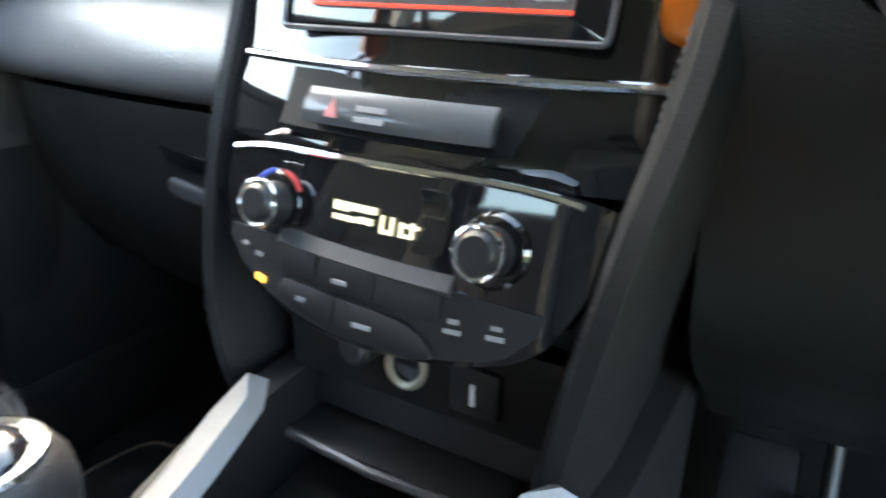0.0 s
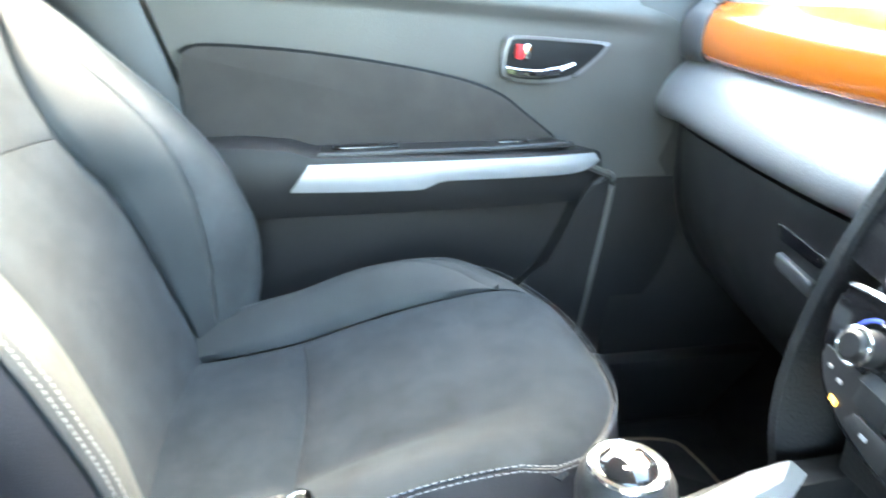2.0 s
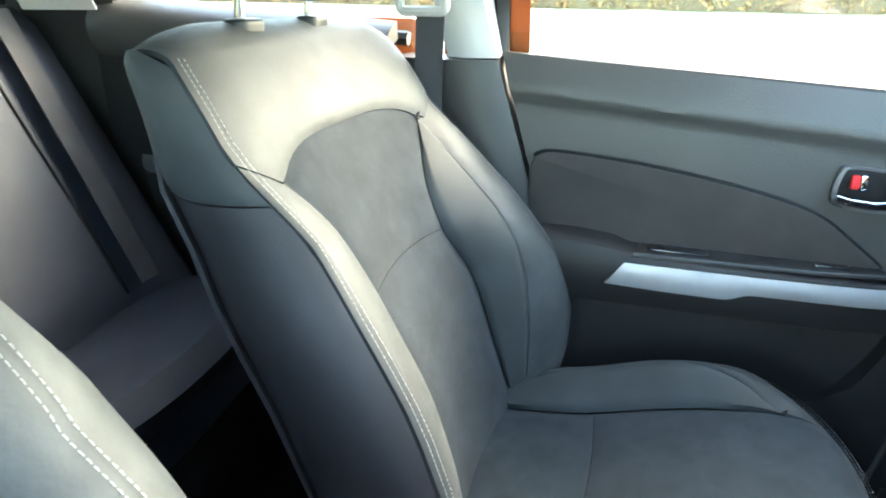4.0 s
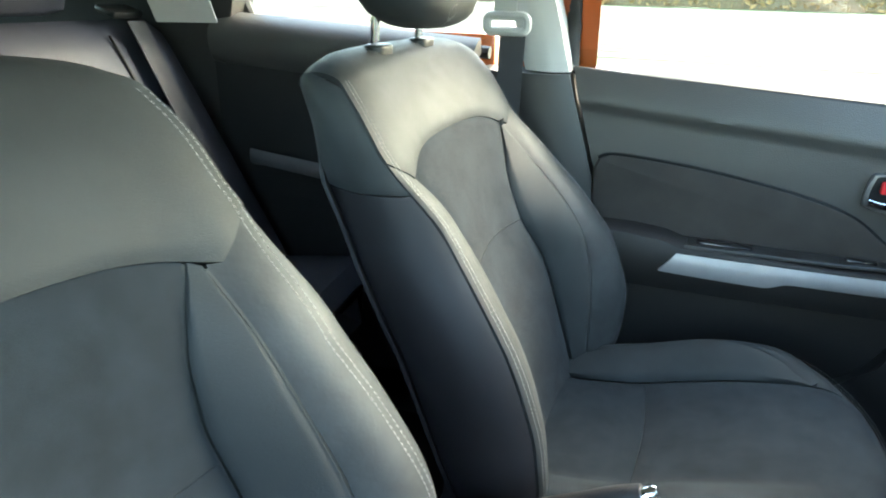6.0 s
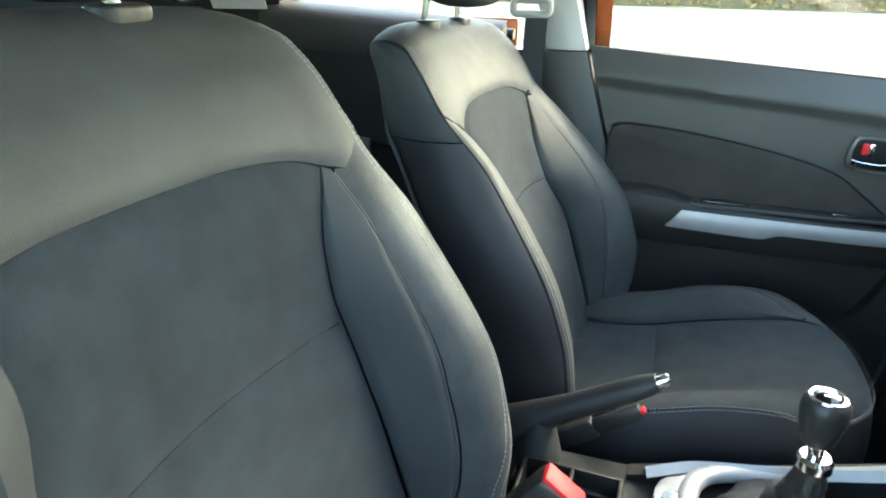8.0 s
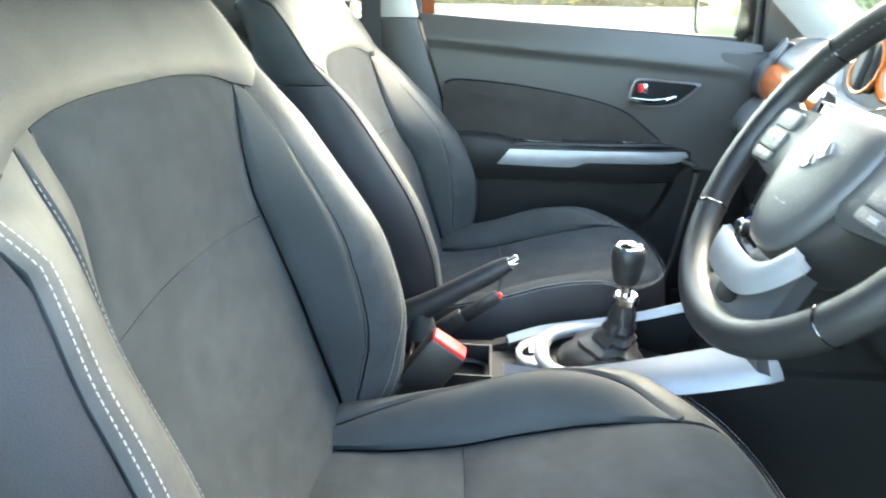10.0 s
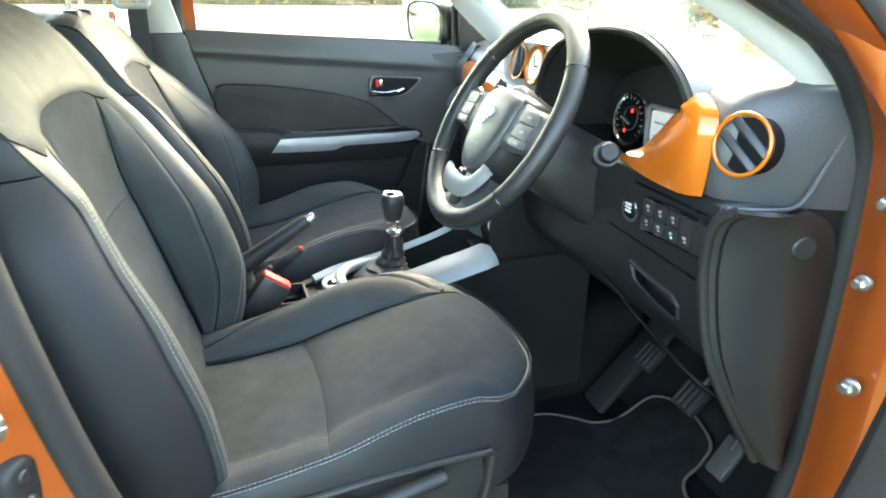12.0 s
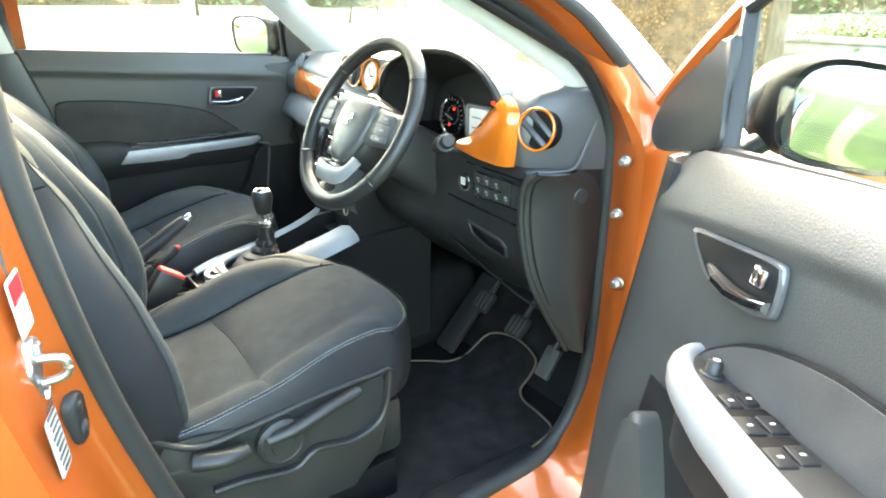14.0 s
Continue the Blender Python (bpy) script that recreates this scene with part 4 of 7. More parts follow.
part("latch_recess", prism([(-0.34, 0.895), (-0.25, 0.890), (-0.26, 0.878), (-0.33, 0.880)], lambda p, q, w: passenger_end(p, 0.610 - w, q), 0.003, 0.001), GLOSS, glove)
part("latch", prism(rounded(-0.335, -0.265, 0.846, 0.864, 0.008), lambda p, q, w: passenger_end(p, 0.616 - w, q - 0.1 * (p + 0.3)), 0.009, 0.004, 3), SOFT, glove, "grey glovebox latch")
part("lower_passenger_panel", swept([(0.86, 0.584), (0.80, 0.624), (0.72, 0.674)], -0.13, -0.69, 8, passenger_end), PLASTIC, dash)
part("glove_side", swept([(0.70, 0.684), (0.66, 0.744), (0.632, 0.814), (0.625, 0.874), (0.626, 0.934)], -0.12, -0.20, 4), PLASTIC, dash)
part("glove_side", swept([(0.70, 0.684), (0.66, 0.744), (0.632, 0.814), (0.625, 0.874), (0.626, 0.934)], -0.66, -0.70, 4, passenger_end), PLASTIC, dash)
part("dash_core", box((0, 0.86, 0.93), (1.34, 0.24, 0.36), 0.03), PLASTIC, dash)

# driver's side
part("driver_panel", swept([(0.80, 0.66), (0.72, 0.70), (0.64, 0.765), (0.575, 0.815), (0.545, 0.85), (0.533, 0.89), (0.53, 0.93), (0.524, 0.99), (0.53, 1.035), (0.545, 1.046)], 0.70, 0.14, 40, end_curve, k=6), KNEE, dash, "dark plastic knee panel")
part("vent_pod", swept([(0.535, 1.038), (0.528, 1.06), (0.527, 1.10), (0.545, 1.145), (0.59, 1.17), (0.70, 1.172), (0.85, 1.15), (1.0, 1.08)], 0.715, 0.59, 16, lambda x, y, z: (x, y + 0.17 * clamp((x - 0.64) / 0.075) ** 2 * clamp((0.75 - y) / 0.2), z + 0.024 - 0.012 * clamp((x - 0.64) / 0.075) ** 2), k=5), PODGREY, dash, "grey vent housing")
LIP = smooth_path([(0.150, 0.545, 1.067), (0.165, 0.540, 1.137), (0.21, 0.535, 1.195), (0.29, 0.532, 1.227), (0.37, 0.53, 1.240), (0.46, 0.53, 1.238), (0.53, 0.532, 1.212), (0.578, 0.532, 1.172), (0.605, 0.53, 1.117), (0.612, 0.53, 1.062)], 4)
part("instrument_hood", shell(lambda a, b: (lambda p: (mix(p.x, 0.38 + (p.x - 0.38) * 1.1, b), mix(p.y, 0.98, b), mix(p.z, 1.07 + (p.z - 1.05) * 0.25, b ** 1.3)))(LIP[round((1 - a) * (len(LIP) - 1))]), len(LIP) - 1, 12, 0.006), SOFT, dash, "grained grey instrument hood")
part("hood_lip", tube([p + Vector((0, -0.002, -0.002)) for p in LIP], 0.006, 8), PLASTIC, dash)
part("hood_lining", shell(lambda a, b: (lambda p: (mix(p.x, 0.38 + (p.x - 0.38) * 0.84, b), mix(p.y + 0.004, 0.665, b), mix(p.z - 0.006, 1.055 + (p.z - 1.055) * 0.72, b)))(LIP[round(a * (len(LIP) - 1))]), len(LIP) - 1, 8, 0.004), PLASTIC, dash, "dark hood lining")
part("cluster_face", prism([(0.38 + (p.x - 0.38) * 0.86, 1.055 + (p.z - 1.055) * 0.76) for p in LIP], lambda p, q, w: (p, 0.672 - w, q), 0.006, 0.001), PLASTIC, dash, "matt black instrument face")
cluster = thing("instrument_cluster", (0.37, 0.66, 1.05), "backlit instrument cluster with chrome ringed dials and pale display", "instrument")
for gx in (0.279, 0.475):
    dial = part("gauge", disc((gx, 0.664, 1.088), (0, -1, 0.15), 0.045, 0.006, 36), GLOSS, cluster, "black round gauge")
    part("gauge_ring", ring((gx, 0.657, 1.088), (0, -1, 0.15), 0.0445, 0.0034, 40), CHROME, dial)
    part("inner_ring", ring((gx, 0.657, 1.088), (0, -1, 0.15), 0.020, 0.0008, 32, 6), BEZEL, dial)
    for k in range(17):
        th = radians(225 - 270 * k / 16)
        long = 0.007 if k % 2 == 0 else 0.004
        part("tick", box((gx + 0.036 * math.cos(th), 0.6545, 1.088 + 0.036 * math.sin(th)), (long, 0.001, 0.0016), 0, Matrix.Rotation(-th, 3, "Y")), FAINT, dial)
    part("needle", box((gx - 0.012, 0.654, 1.083), (0.028, 0.002, 0.0022), 0.0005, Matrix.Rotation(0.35, 3, "Y")), MARK, dial)
    for dx, dz in ((0.008, 0.014), (-0.010, -0.022)):
        part("warning_light", disc((gx + dx, 0.6545, 1.088 + dz), (0, -1, 0.15), 0.0038, 0.001, 12, 0.0003), GLOW_RED, dial)
part("display", prism(rounded(0.338, 0.420, 1.050, 1.112, 0.005), lambda p, q, w: (p, 0.664 - w, q), 0.008), glowing("pale_display", (0.62, 0.66, 0.66), 0.022), cluster, "pale lit trip display")
for z0 in (1.094, 1.072):
    part("display_bar", box((0.365, 0.6552, z0), (0.030, 0.001, 0.003), 0), INK, cluster)
part("display_frame", tube([(p, 0.655, q) for p, q in rounded(0.332, 0.426, 1.044, 1.118, 0.008)], 0.004, 6, True, 1.0, (0, 1, 0)), SILVER, cluster)
part("lower_bezel", prism([(0.285, 1.022), (0.40, 1.022), (0.42, 1.042), (0.325, 1.042)], lambda p, q, w: (p, 0.662 - w, q), 0.005, 0.002), SILVER, cluster, "pale satin lower bezel")
part("warning_light", box((0.416, 0.658, 1.131), (0.010, 0.002, 0.007), 0), GLOW_RED, cluster)
TRIM_LEFT = table([(1.050, 0.440), (1.057, 0.436), (1.062, 0.445), (1.080, 0.490), (1.108, 0.527), (1.129, 0.547), (1.149, 0.566), (1.164, 0.583)])
TRIM_RIGHT = table([(1.050, 0.620), (1.064, 0.622), (1.10, 0.628), (1.135, 0.629), (1.148, 0.623), (1.157, 0.609), (1.164, 0.592)])


def cluster_trim(a, b):
    z = mix(1.063 - 0.006 * a, 1.163, b)
    x = mix(TRIM_RIGHT(z), TRIM_LEFT(z), a)
    return (x, 0.527 + 0.026 * a ** 1.5 + 0.012 * clamp((0.14 - a) / 0.14) ** 2 - 0.007 * math.sin(math.pi * b) - 0.005 * math.sin(math.pi * a), z + 0.001)


part("orange_cluster_trim", shell(cluster_trim, 16, 22, 0.014), ORANGETRIM, dash, "glossy orange instrument trim")


def vent(c, axis, r, mat, name="air_vent", label="round air vent with dark slats", lean=0.0):
    v = thing(name, c, label, "air vent", "round air vents")
    c, axis = Vector(c), Vector(axis).normalized()
    part("ring", ring(c, axis, r, r * 0.075, 36, 10), mat, v, "orange ring" if mat is ORANGETRIM else "")
    part("throat", disc(c - axis * 0.03, axis, r * 0.95, 0.02, 28), RECESS, v)
    s = Vector((0, 0, 1)).cross(axis).normalized()
    u = axis.cross(s)
    turn = Matrix((s, u, axis)).transposed()
    for k in (-0.30, 0.30):
        half = math.sqrt(1 - k * k) * r * 0.93
        tilt = Matrix.Rotation(lean, 3, "Z")
        part("slat", box(c - axis * 0.006 + (turn @ tilt @ Vector((k * r, 0, 0))), (0.010, 2 * half, 0.012), 0.003, turn @ tilt @ Matrix.Rotation(0.5, 3, "Y")), SLAT, v)
    return v


vent((0.674, 0.533, 1.132), (0.25, -1, 0.18), 0.034, ORANGETRIM, label="round air vent with orange ring at the dashboard end", lean=0.95)
vent((-0.640, 0.712, 1.128), (-0.1, -1, 0.45), 0.027, BEZEL, label="round air vent with satin ring at the passenger end")
part("centre_pod", loft([[(0.01 + 0.158 * math.copysign(abs(math.cos(t)) ** 0.35, math.cos(t)) * w, y, 1.145 + 0.052 * h * math.copysign(abs(math.sin(t)) ** 0.5, math.sin(t))) for t in [2 * math.pi * i / 40 for i in range(40)]] for y, w, h in ((0.612, 0.96, 0.88), (0.604, 0.99, 0.96), (0.62, 1, 1), (0.75, 1, 0.9), (0.98, 0.9, 0.4))]), SILVER, dash, "silver centre vent housing")
vent((-0.068, 0.603, 1.152), (0, -1, 0.2), 0.036, ORANGETRIM, label="round centre air vent with orange ring")
vent((0.092, 0.603, 1.152), (0, -1, 0.2), 0.036, ORANGETRIM, label="round centre air vent with orange ring")
clock = thing("dashboard_clock", (0.012, 0.60, 1.152), "round analogue clock with pale face between the vents", "clock")
part("ring", ring((0.012, 0.603, 1.152), (0, -1, 0.2), 0.036, 0.005, 36), ORANGETRIM, clock)
part("face", disc((0.012, 0.607, 1.152), (0, -1, 0.2), 0.035, 0.004, 30), SILVER, clock)
part("hand", box((0.012, 0.601, 1.160), (0.002, 0.001, 0.02), 0), GLOSS, clock)
part("hand", box((0.020, 0.601, 1.150), (0.016, 0.001, 0.002), 0), GLOSS, clock)

# switch bank, start button, pocket
bank = part("switch_bank", prism([(0.522, 0.994), (0.528, 0.984), (0.655, 0.9875), (0.664, 0.996), (0.664, 1.031), (0.657, 1.037), (0.536, 1.035), (0.528, 1.028)], lambda p, q, w: (p, 0.526 - w, q), 0.004, 0.0015), GLOSS, dash, "black switch bank")
for i in range(5):
    for j in range(2):
        if i >= 3 and j:
            continue
        x, z, half = 0.5435 + 0.0262 * i, 1.0212 - 0.0205 * j, 0.0097
        if i >= 3:
            z, half = 1.0112, 0.0198
        b = part("switch", prism(rounded(-0.0122, 0.0122, -half, half, 0.002), lambda p, q, w: (x + p, 0.5225 - w, z + q), 0.004, 0.0012), PLASTIC, bank)
        if i < 4:
            part("symbol", box((x, 0.5182, z + (0.002 if i < 3 else -0.006)), (0.0055, 0.001, 0.003), 0), FAINT, b)
            part("symbol", box((x + 0.002, 0.5182, z - (0.003 if i < 3 else 0.0105)), (0.004, 0.001, 0.0018), 0), FAINT if (i, j) != (2, 1) else glowing("lit_green", (0.2, 0.8, 0.4), 0.05), b)
start = part("start_button", disc((0.496, 0.534, 1.007), (0, -1, 0.05), 0.0225, 0.009, 32, 0.003), PLASTIC, dash, "round engine start button")
part("button_ring", ring((0.496, 0.526, 1.007), (0, -1, 0.05), 0.0185, 0.0022, 32), BEZEL, start)
part("button_face", disc((0.496, 0.527, 1.007), (0, -1, 0.05), 0.0165, 0.005, 28), GLOSS, start)
for k in (-0.005, 0.0, 0.005):
    part("marking", box((0.496, 0.521, 1.007 + k), (0.013, 0.001, 0.0028), 0), MARK, start)
pocket = [(0.505, 0.928), (0.54, 0.922), (0.60, 0.915), (0.612, 0.905), (0.61, 0.887), (0.60, 0.882), (0.56, 0.888), (0.525, 0.897), (0.512, 0.905)]
part("coin_pocket_rim", tube([(p, 0.530 + 0.25 * max(0, 0.92 - q), q) for p, q in pocket], 0.0035, 6, True, 1.0, (0, 1, 0)), PLASTIC, dash)
# no hollow is cut; a black slab paints the pocket's inner shade
part("pocket_shade", prism(pocket, lambda p, q, w: (p, 0.534 - w + 0.25 * max(0, 0.92 - q), q), 0.006, 0.001), GLOSS, dash, "flat black sheet for the shade inside the coin pocket")
part("panel_lower_edge", tube(smooth_path([(0.24, 0.545, 0.880), (0.38, 0.545, 0.872), (0.451, 0.540, 0.866), (0.51, 0.542, 0.846), (0.562, 0.545, 0.832), (0.637, 0.558, 0.805), (0.675, 0.60, 0.77)], 5), 0.0022, 6), RECESS, dash)
part("panel_groove", tube([(mix(0.50, 0.662, k / 8), 0.527, 1.044 - 0.002 * k / 8) for k in range(9)], 0.0022, 6), GLOSS, dash)
part("panel_groove", tube([(mix(0.44, 0.640, k / 8), 0.5285, mix(0.968, 0.957, k / 8)) for k in range(9)], 0.0022, 6), GLOSS, dash)
END_FRONT = smooth_path([(0.692, 0.63, 0.70), (0.684, 0.575, 0.79), (0.674, 0.538, 0.87), (0.665, 0.523, 0.95), (0.665, 0.518, 1.01), (0.675, 0.517, 1.045), (0.695, 0.524, 1.062)], 4)
END_REAR = smooth_path([(0.702, 0.66, 0.70), (0.704, 0.672, 0.79), (0.704, 0.678, 0.87), (0.704, 0.68, 0.95), (0.704, 0.672, 1.0), (0.703, 0.65, 1.04), (0.702, 0.61, 1.060)], 4)
part("end_panel", shell(lambda a, b: mix(END_FRONT[round(b * 24)], END_REAR[round(b * 24)], a) + Vector((0.022 * math.sin(math.pi * a ** 0.8) + 0.004, -0.002, 0)), 12, 24, 0.006), PLASTIC, dash, "black dashboard end panel")
part("end_panel_cap", disc((0.713, 0.61, 1.015), (1, -0.25, 0), 0.0145, 0.004, 24), PLASTIC, dash)
part("end_seam", tube([p + Vector((0.002, -0.003, 0)) for p in END_FRONT], 0.0065, 10), PLASTIC, dash, "raised panel edge")
part("end_groove", tube([p + Vector((0.013, 0.008, 0)) for p in END_FRONT], 0.0022, 6), RECESS, dash, "dark groove round the end panel")
part("end_seam", tube(smooth_path([(0.682, 0.520, 1.062), (0.700, 0.56, 1.062), (0.703, 0.60, 1.064), (0.703, 0.625, 1.10), (0.700, 0.65, 1.14)], 4), 0.0025, 6), SOFT, dash)
part("defrost_vent", box((0.625, 0.66, 1.194), (0.055, 0.014, 0.006), 0.002), GLOSS, dash)

# ---- centre stack ----
stack = thing("centre_stack", (0.01, 0.55, 0.8), "gloss black centre console stack with screen and climate controls", "centre stack")
part("gloss_panel", swept([(0.516, 0.942), (0.523, 0.966), (0.532, 0.985), (0.540, 1.005), (0.575, 1.11)], 0.128, -0.146, 24, lambda x, y, z: (x, y + 1.1 * (x + 0.005) ** 2 - 0.004, z), thick=0.01, k=5), GLOSS, stack, "piano black fascia panel")
part("chrome_strip", tube([(x, 0.5285 + 1.1 * (x + 0.005) ** 2, 0.988) for x in [mix(-0.13, 0.12, k / 20) for k in range(21)]], 0.0026, 8), CHROME, stack)
sc = part("touch_screen", prism(rounded(-0.094, 0.090, -0.047, 0.050, 0.004), lambda p, q, w: (p, 0.556 - w + q * 0.3, 1.052 + q), 0.006, 0.002), GLOSS, stack, "touch screen with a silver frame")
part("screen_frame", tube([(p, 0.549 + q * 0.3, 1.052 + q) for p, q in rounded(-0.094, 0.090, -0.047, 0.050, 0.004)], 0.0016, 6, True, 1.0, (0, 1, 0)), BEZEL, sc)
part("picture", prism(rounded(-0.074, 0.072, -0.036, 0.044, 0.002), lambda p, q, w: (p, 0.5495 - w + q * 0.3, 1.052 + q), 0.0012, 0), SCREEN, sc)
part("red_line", prism([(-0.074, -0.035), (0.072, -0.035), (0.072, -0.0335), (-0.074, -0.0335)], lambda p, q, w: (p, 0.5480 - w + q * 0.3, 1.052 + q), 0.001, 0), GLOW_RED, sc)
for k in range(6):
    x = -0.064 + 0.0235 * k
    part("menu_word", prism([(x, -0.030), (x + 0.014, -0.030), (x + 0.014, -0.027), (x, -0.027)], lambda p, q, w: (p, 0.5480 - w + q * 0.3, 1.052 + q), 0.001, 0), INK, sc)
part("menu_box", prism([(0.02, -0.018), (0.075, -0.018), (0.075, -0.008), (0.02, -0.008)], lambda p, q, w: (p, 0.5480 - w + q * 0.3, 1.052 + q), 0.001, 0), FAINT, sc)
BAR = lambda p, q, w: (p, 0.5265 - w + (q - 0.97) * 0.52 + 1.0 * (p + 0.005) ** 2, q)
part("bar_surround", shell(lambda a, b: BAR(mix(-0.086, 0.068 - 0.012 * (1 - b), a), mix(0.955, 0.984, b), 0.006), 16, 4, 0.006), RECESS, stack, "black bar surround")
hz = part("hazard_switch_bar", shell(lambda a, b: BAR(mix(-0.062, 0.048, a), mix(0.960, 0.977, b), 0.013 + 0.003 * math.sin(math.pi * b)), 16, 6, 0.008), material("dark_switch_bar", (0.085, 0.09, 0.098), 0.2, vary=0.05, coat=0.5), stack, "dark grey hazard switch bar")
part("hazard_mark", prism([(-0.046, 0.9645), (-0.037, 0.9645), (-0.0415, 0.9735)], lambda p, q, w: BAR(p, q, 0.0165 + w), 0.0006, 0), material("faded_red", (0.45, 0.12, 0.12), 0.4), hz)
for k in range(2):
    part("airbag_text", prism([(-0.026, 0.9715 - 0.005 * k), (-0.008, 0.9715 - 0.005 * k), (-0.008, 0.969 - 0.005 * k), (-0.026, 0.969 - 0.005 * k)], lambda p, q, w: BAR(p, q, 0.0165 + w), 0.0006, 0), INK, hz)
part("orange_inlay_end", box((0.128, 0.556, 1.032), (0.045, 0.03, 0.055), 0.012, seg=3), ORANGETRIM, stack, "glossy orange inlay end")
AC = lambda p, q, w: ((p - 0.012) * 0.83, 0.515 - w - 0.012 * math.cos((p - 0.01) / 0.12 * 1.4) + (q - 0.915) * 0.28 + 0.006 * clamp((p - 0.118) / 0.032) ** 2, q)
AC_LOW = table([(-0.113, 0.925), (-0.105, 0.902), (-0.085, 0.884), (-0.05, 0.872), (0.01, 0.865), (0.06, 0.867), (0.10, 0.873), (0.122, 0.883), (0.138, 0.905), (0.152, 0.930)])
AC_HIGH = table([(-0.113, 0.935), (-0.105, 0.945), (-0.06, 0.951), (0.01, 0.953), (0.08, 0.951), (0.128, 0.947), (0.152, 0.941)])
ac = part("climate_panel", shell(lambda a, b: (lambda p: AC(p, mix(AC_LOW(p), AC_HIGH(p), b), 0.022))(mix(-0.113, 0.152, a)), 48, 12, 0.03), GLOSS, stack, "gloss black climate control panel")
part("panel_back", box((-0.005, 0.55, 0.91), (0.20, 0.08, 0.09), 0.02), GLOSS, stack)
part("upper_trim", tube([AC(mix(-0.108, 0.13, k / 16), 0.9495 - 0.006 * (2 * k / 16 - 1) ** 4, 0.021) for k in range(17)], 0.0022, 6), CHROME, ac)
part("display_window", prism(rounded(-0.062, 0.062, 0.914, 0.943, 0.006), lambda p, q, w: AC(p, q, 0.0222 + w), 0.001, 0.0003), GLOSS, ac)
DIGITS = [(-0.012 + 0.0062 * k, -0.0068 + 0.0062 * k, 0.927 + (0.001 if k > 1 else 0), 0.931) for k in range(5)] + [(-0.012 + 0.0045 * k, -0.009 + 0.0045 * k, 0.9225, 0.9248) for k in range(4)] + [(0.0065 + 0.0055 * k, 0.0105 + 0.0055 * k, 0.9228, 0.9256) for k in range(2)]
DIGITS += [(0.0215, 0.0235, 0.9205, 0.9285), (0.0235, 0.028, 0.9205, 0.9222), (0.028, 0.030, 0.9205, 0.9285), (0.034, 0.036, 0.9205, 0.927), (0.036, 0.041, 0.9205, 0.922), (0.041, 0.043, 0.9205, 0.9275), (0.036, 0.046, 0.925, 0.9265)]
for x0, x1, z0, z1 in DIGITS:
    part("digit", prism([(x0, z0), (x1, z0), (x1, z1), (x0, z1)], lambda p, q, w: AC(p, q, 0.0236 + w), 0.0006, 0), GLOW_WHITE, ac)
KEYPLASTIC = material("key_plastic", (0.012, 0.0125, 0.014), 0.42, vary=0.1, scale=20, bump=0.06, grain=2500, spec=0.4)
field_low = table([(-0.10, 0.899), (-0.085, 0.887), (-0.05, 0.875), (0.01, 0.868), (0.06, 0.870), (0.10, 0.876), (0.12, 0.89)])
field_high = table([(-0.10, 0.905), (-0.06, 0.906), (0.0, 0.905), (0.06, 0.902), (0.12, 0.898)])
part("button_field", shell(lambda a, b: (lambda p: AC(p, mix(field_low(p), field_high(p), b), 0.0232))(mix(-0.10, 0.12, a)), 30, 4, 0.004), KEYPLASTIC, ac, "matt black button field")
ledge = lambda p: 0.9115 - 0.03 * (p + 0.048)
part("button_ledge", shell(lambda a, b: (lambda p: AC(p, ledge(p) - 0.0055 * (1 - b), 0.0275 - 0.005 * b))(mix(-0.052, 0.070, a)), 24, 3, 0.005), LEDGE, ac, "grey button ledge")
for p0, p1 in ((-0.050, -0.018), (-0.017, 0.024), (0.025, 0.066)):
    part("button", shell(lambda a, b: (lambda p: AC(p, ledge(p) - 0.0060 - 0.0135 * (1 - b), 0.0262))(mix(p0, p1, a)), 8, 3, 0.003, 0.0008), KEYPLASTIC, ac)
oval_high = table([(-0.046, 0.883), (-0.04, 0.889), (0.0, 0.888), (0.04, 0.886), (0.06, 0.880), (0.066, 0.874)])
oval_low = table([(-0.046, 0.881), (-0.04, 0.878), (0.0, 0.873), (0.05, 0.870), (0.066, 0.872)])
for p0, p1 in ((-0.046, 0.0), (0.001, 0.066)):
    part("button", shell(lambda a, b: (lambda p: AC(p, mix(oval_low(p), oval_high(p), b), 0.0275))(mix(p0, p1, a)), 10, 4, 0.004, 0.001), KEYPLASTIC, ac, "dark oval button")
for x, z, w2 in ((-0.024, 0.8825, 0.007), (0.022, 0.879, 0.012), (0.003, 0.896, 0.010), (0.074, 0.889, 0.006), (0.098, 0.890, 0.006), (0.074, 0.8845, 0.010), (0.098, 0.8855, 0.010), (-0.085, 0.897, 0.005), (-0.07, 0.894, 0.006)):
    part("button_mark", prism([(x - w2 / 2, z - 0.001), (x + w2 / 2, z - 0.001), (x + w2 / 2, z + 0.001), (x - w2 / 2, z + 0.001)], lambda p, q, w: AC(p, q, 0.0288 + w if -0.05 < p < 0.068 else 0.0236 + w), 0.0006, 0), INK, ac)
part("amber_light", prism([(-0.070, 0.8815), (-0.062, 0.8805), (-0.062, 0.8835), (-0.070, 0.8845)], lambda p, q, w: AC(p, q, 0.0236 + w), 0.001, 0), GLOW_AMBER, ac)
for x in (-0.060, 0.088):
    ax = Vector((0, -1, 0.28)).normalized()
    c = Vector(AC(x, 0.921, 0.021))
    knob = part("rotary_knob", disc(c, ax, 0.0118, 0.020, 32, 0.003, 0.9), KEYPLASTIC, ac, "dark rotary knob with chrome rim")
    part("knob_ring", ring(c + ax * 0.016, ax, 0.0112, 0.0016, 32), CHROME, knob)
    part("knob_dish", disc(c, ax, 0.0175, 0.003, 32), GLOSS, knob)
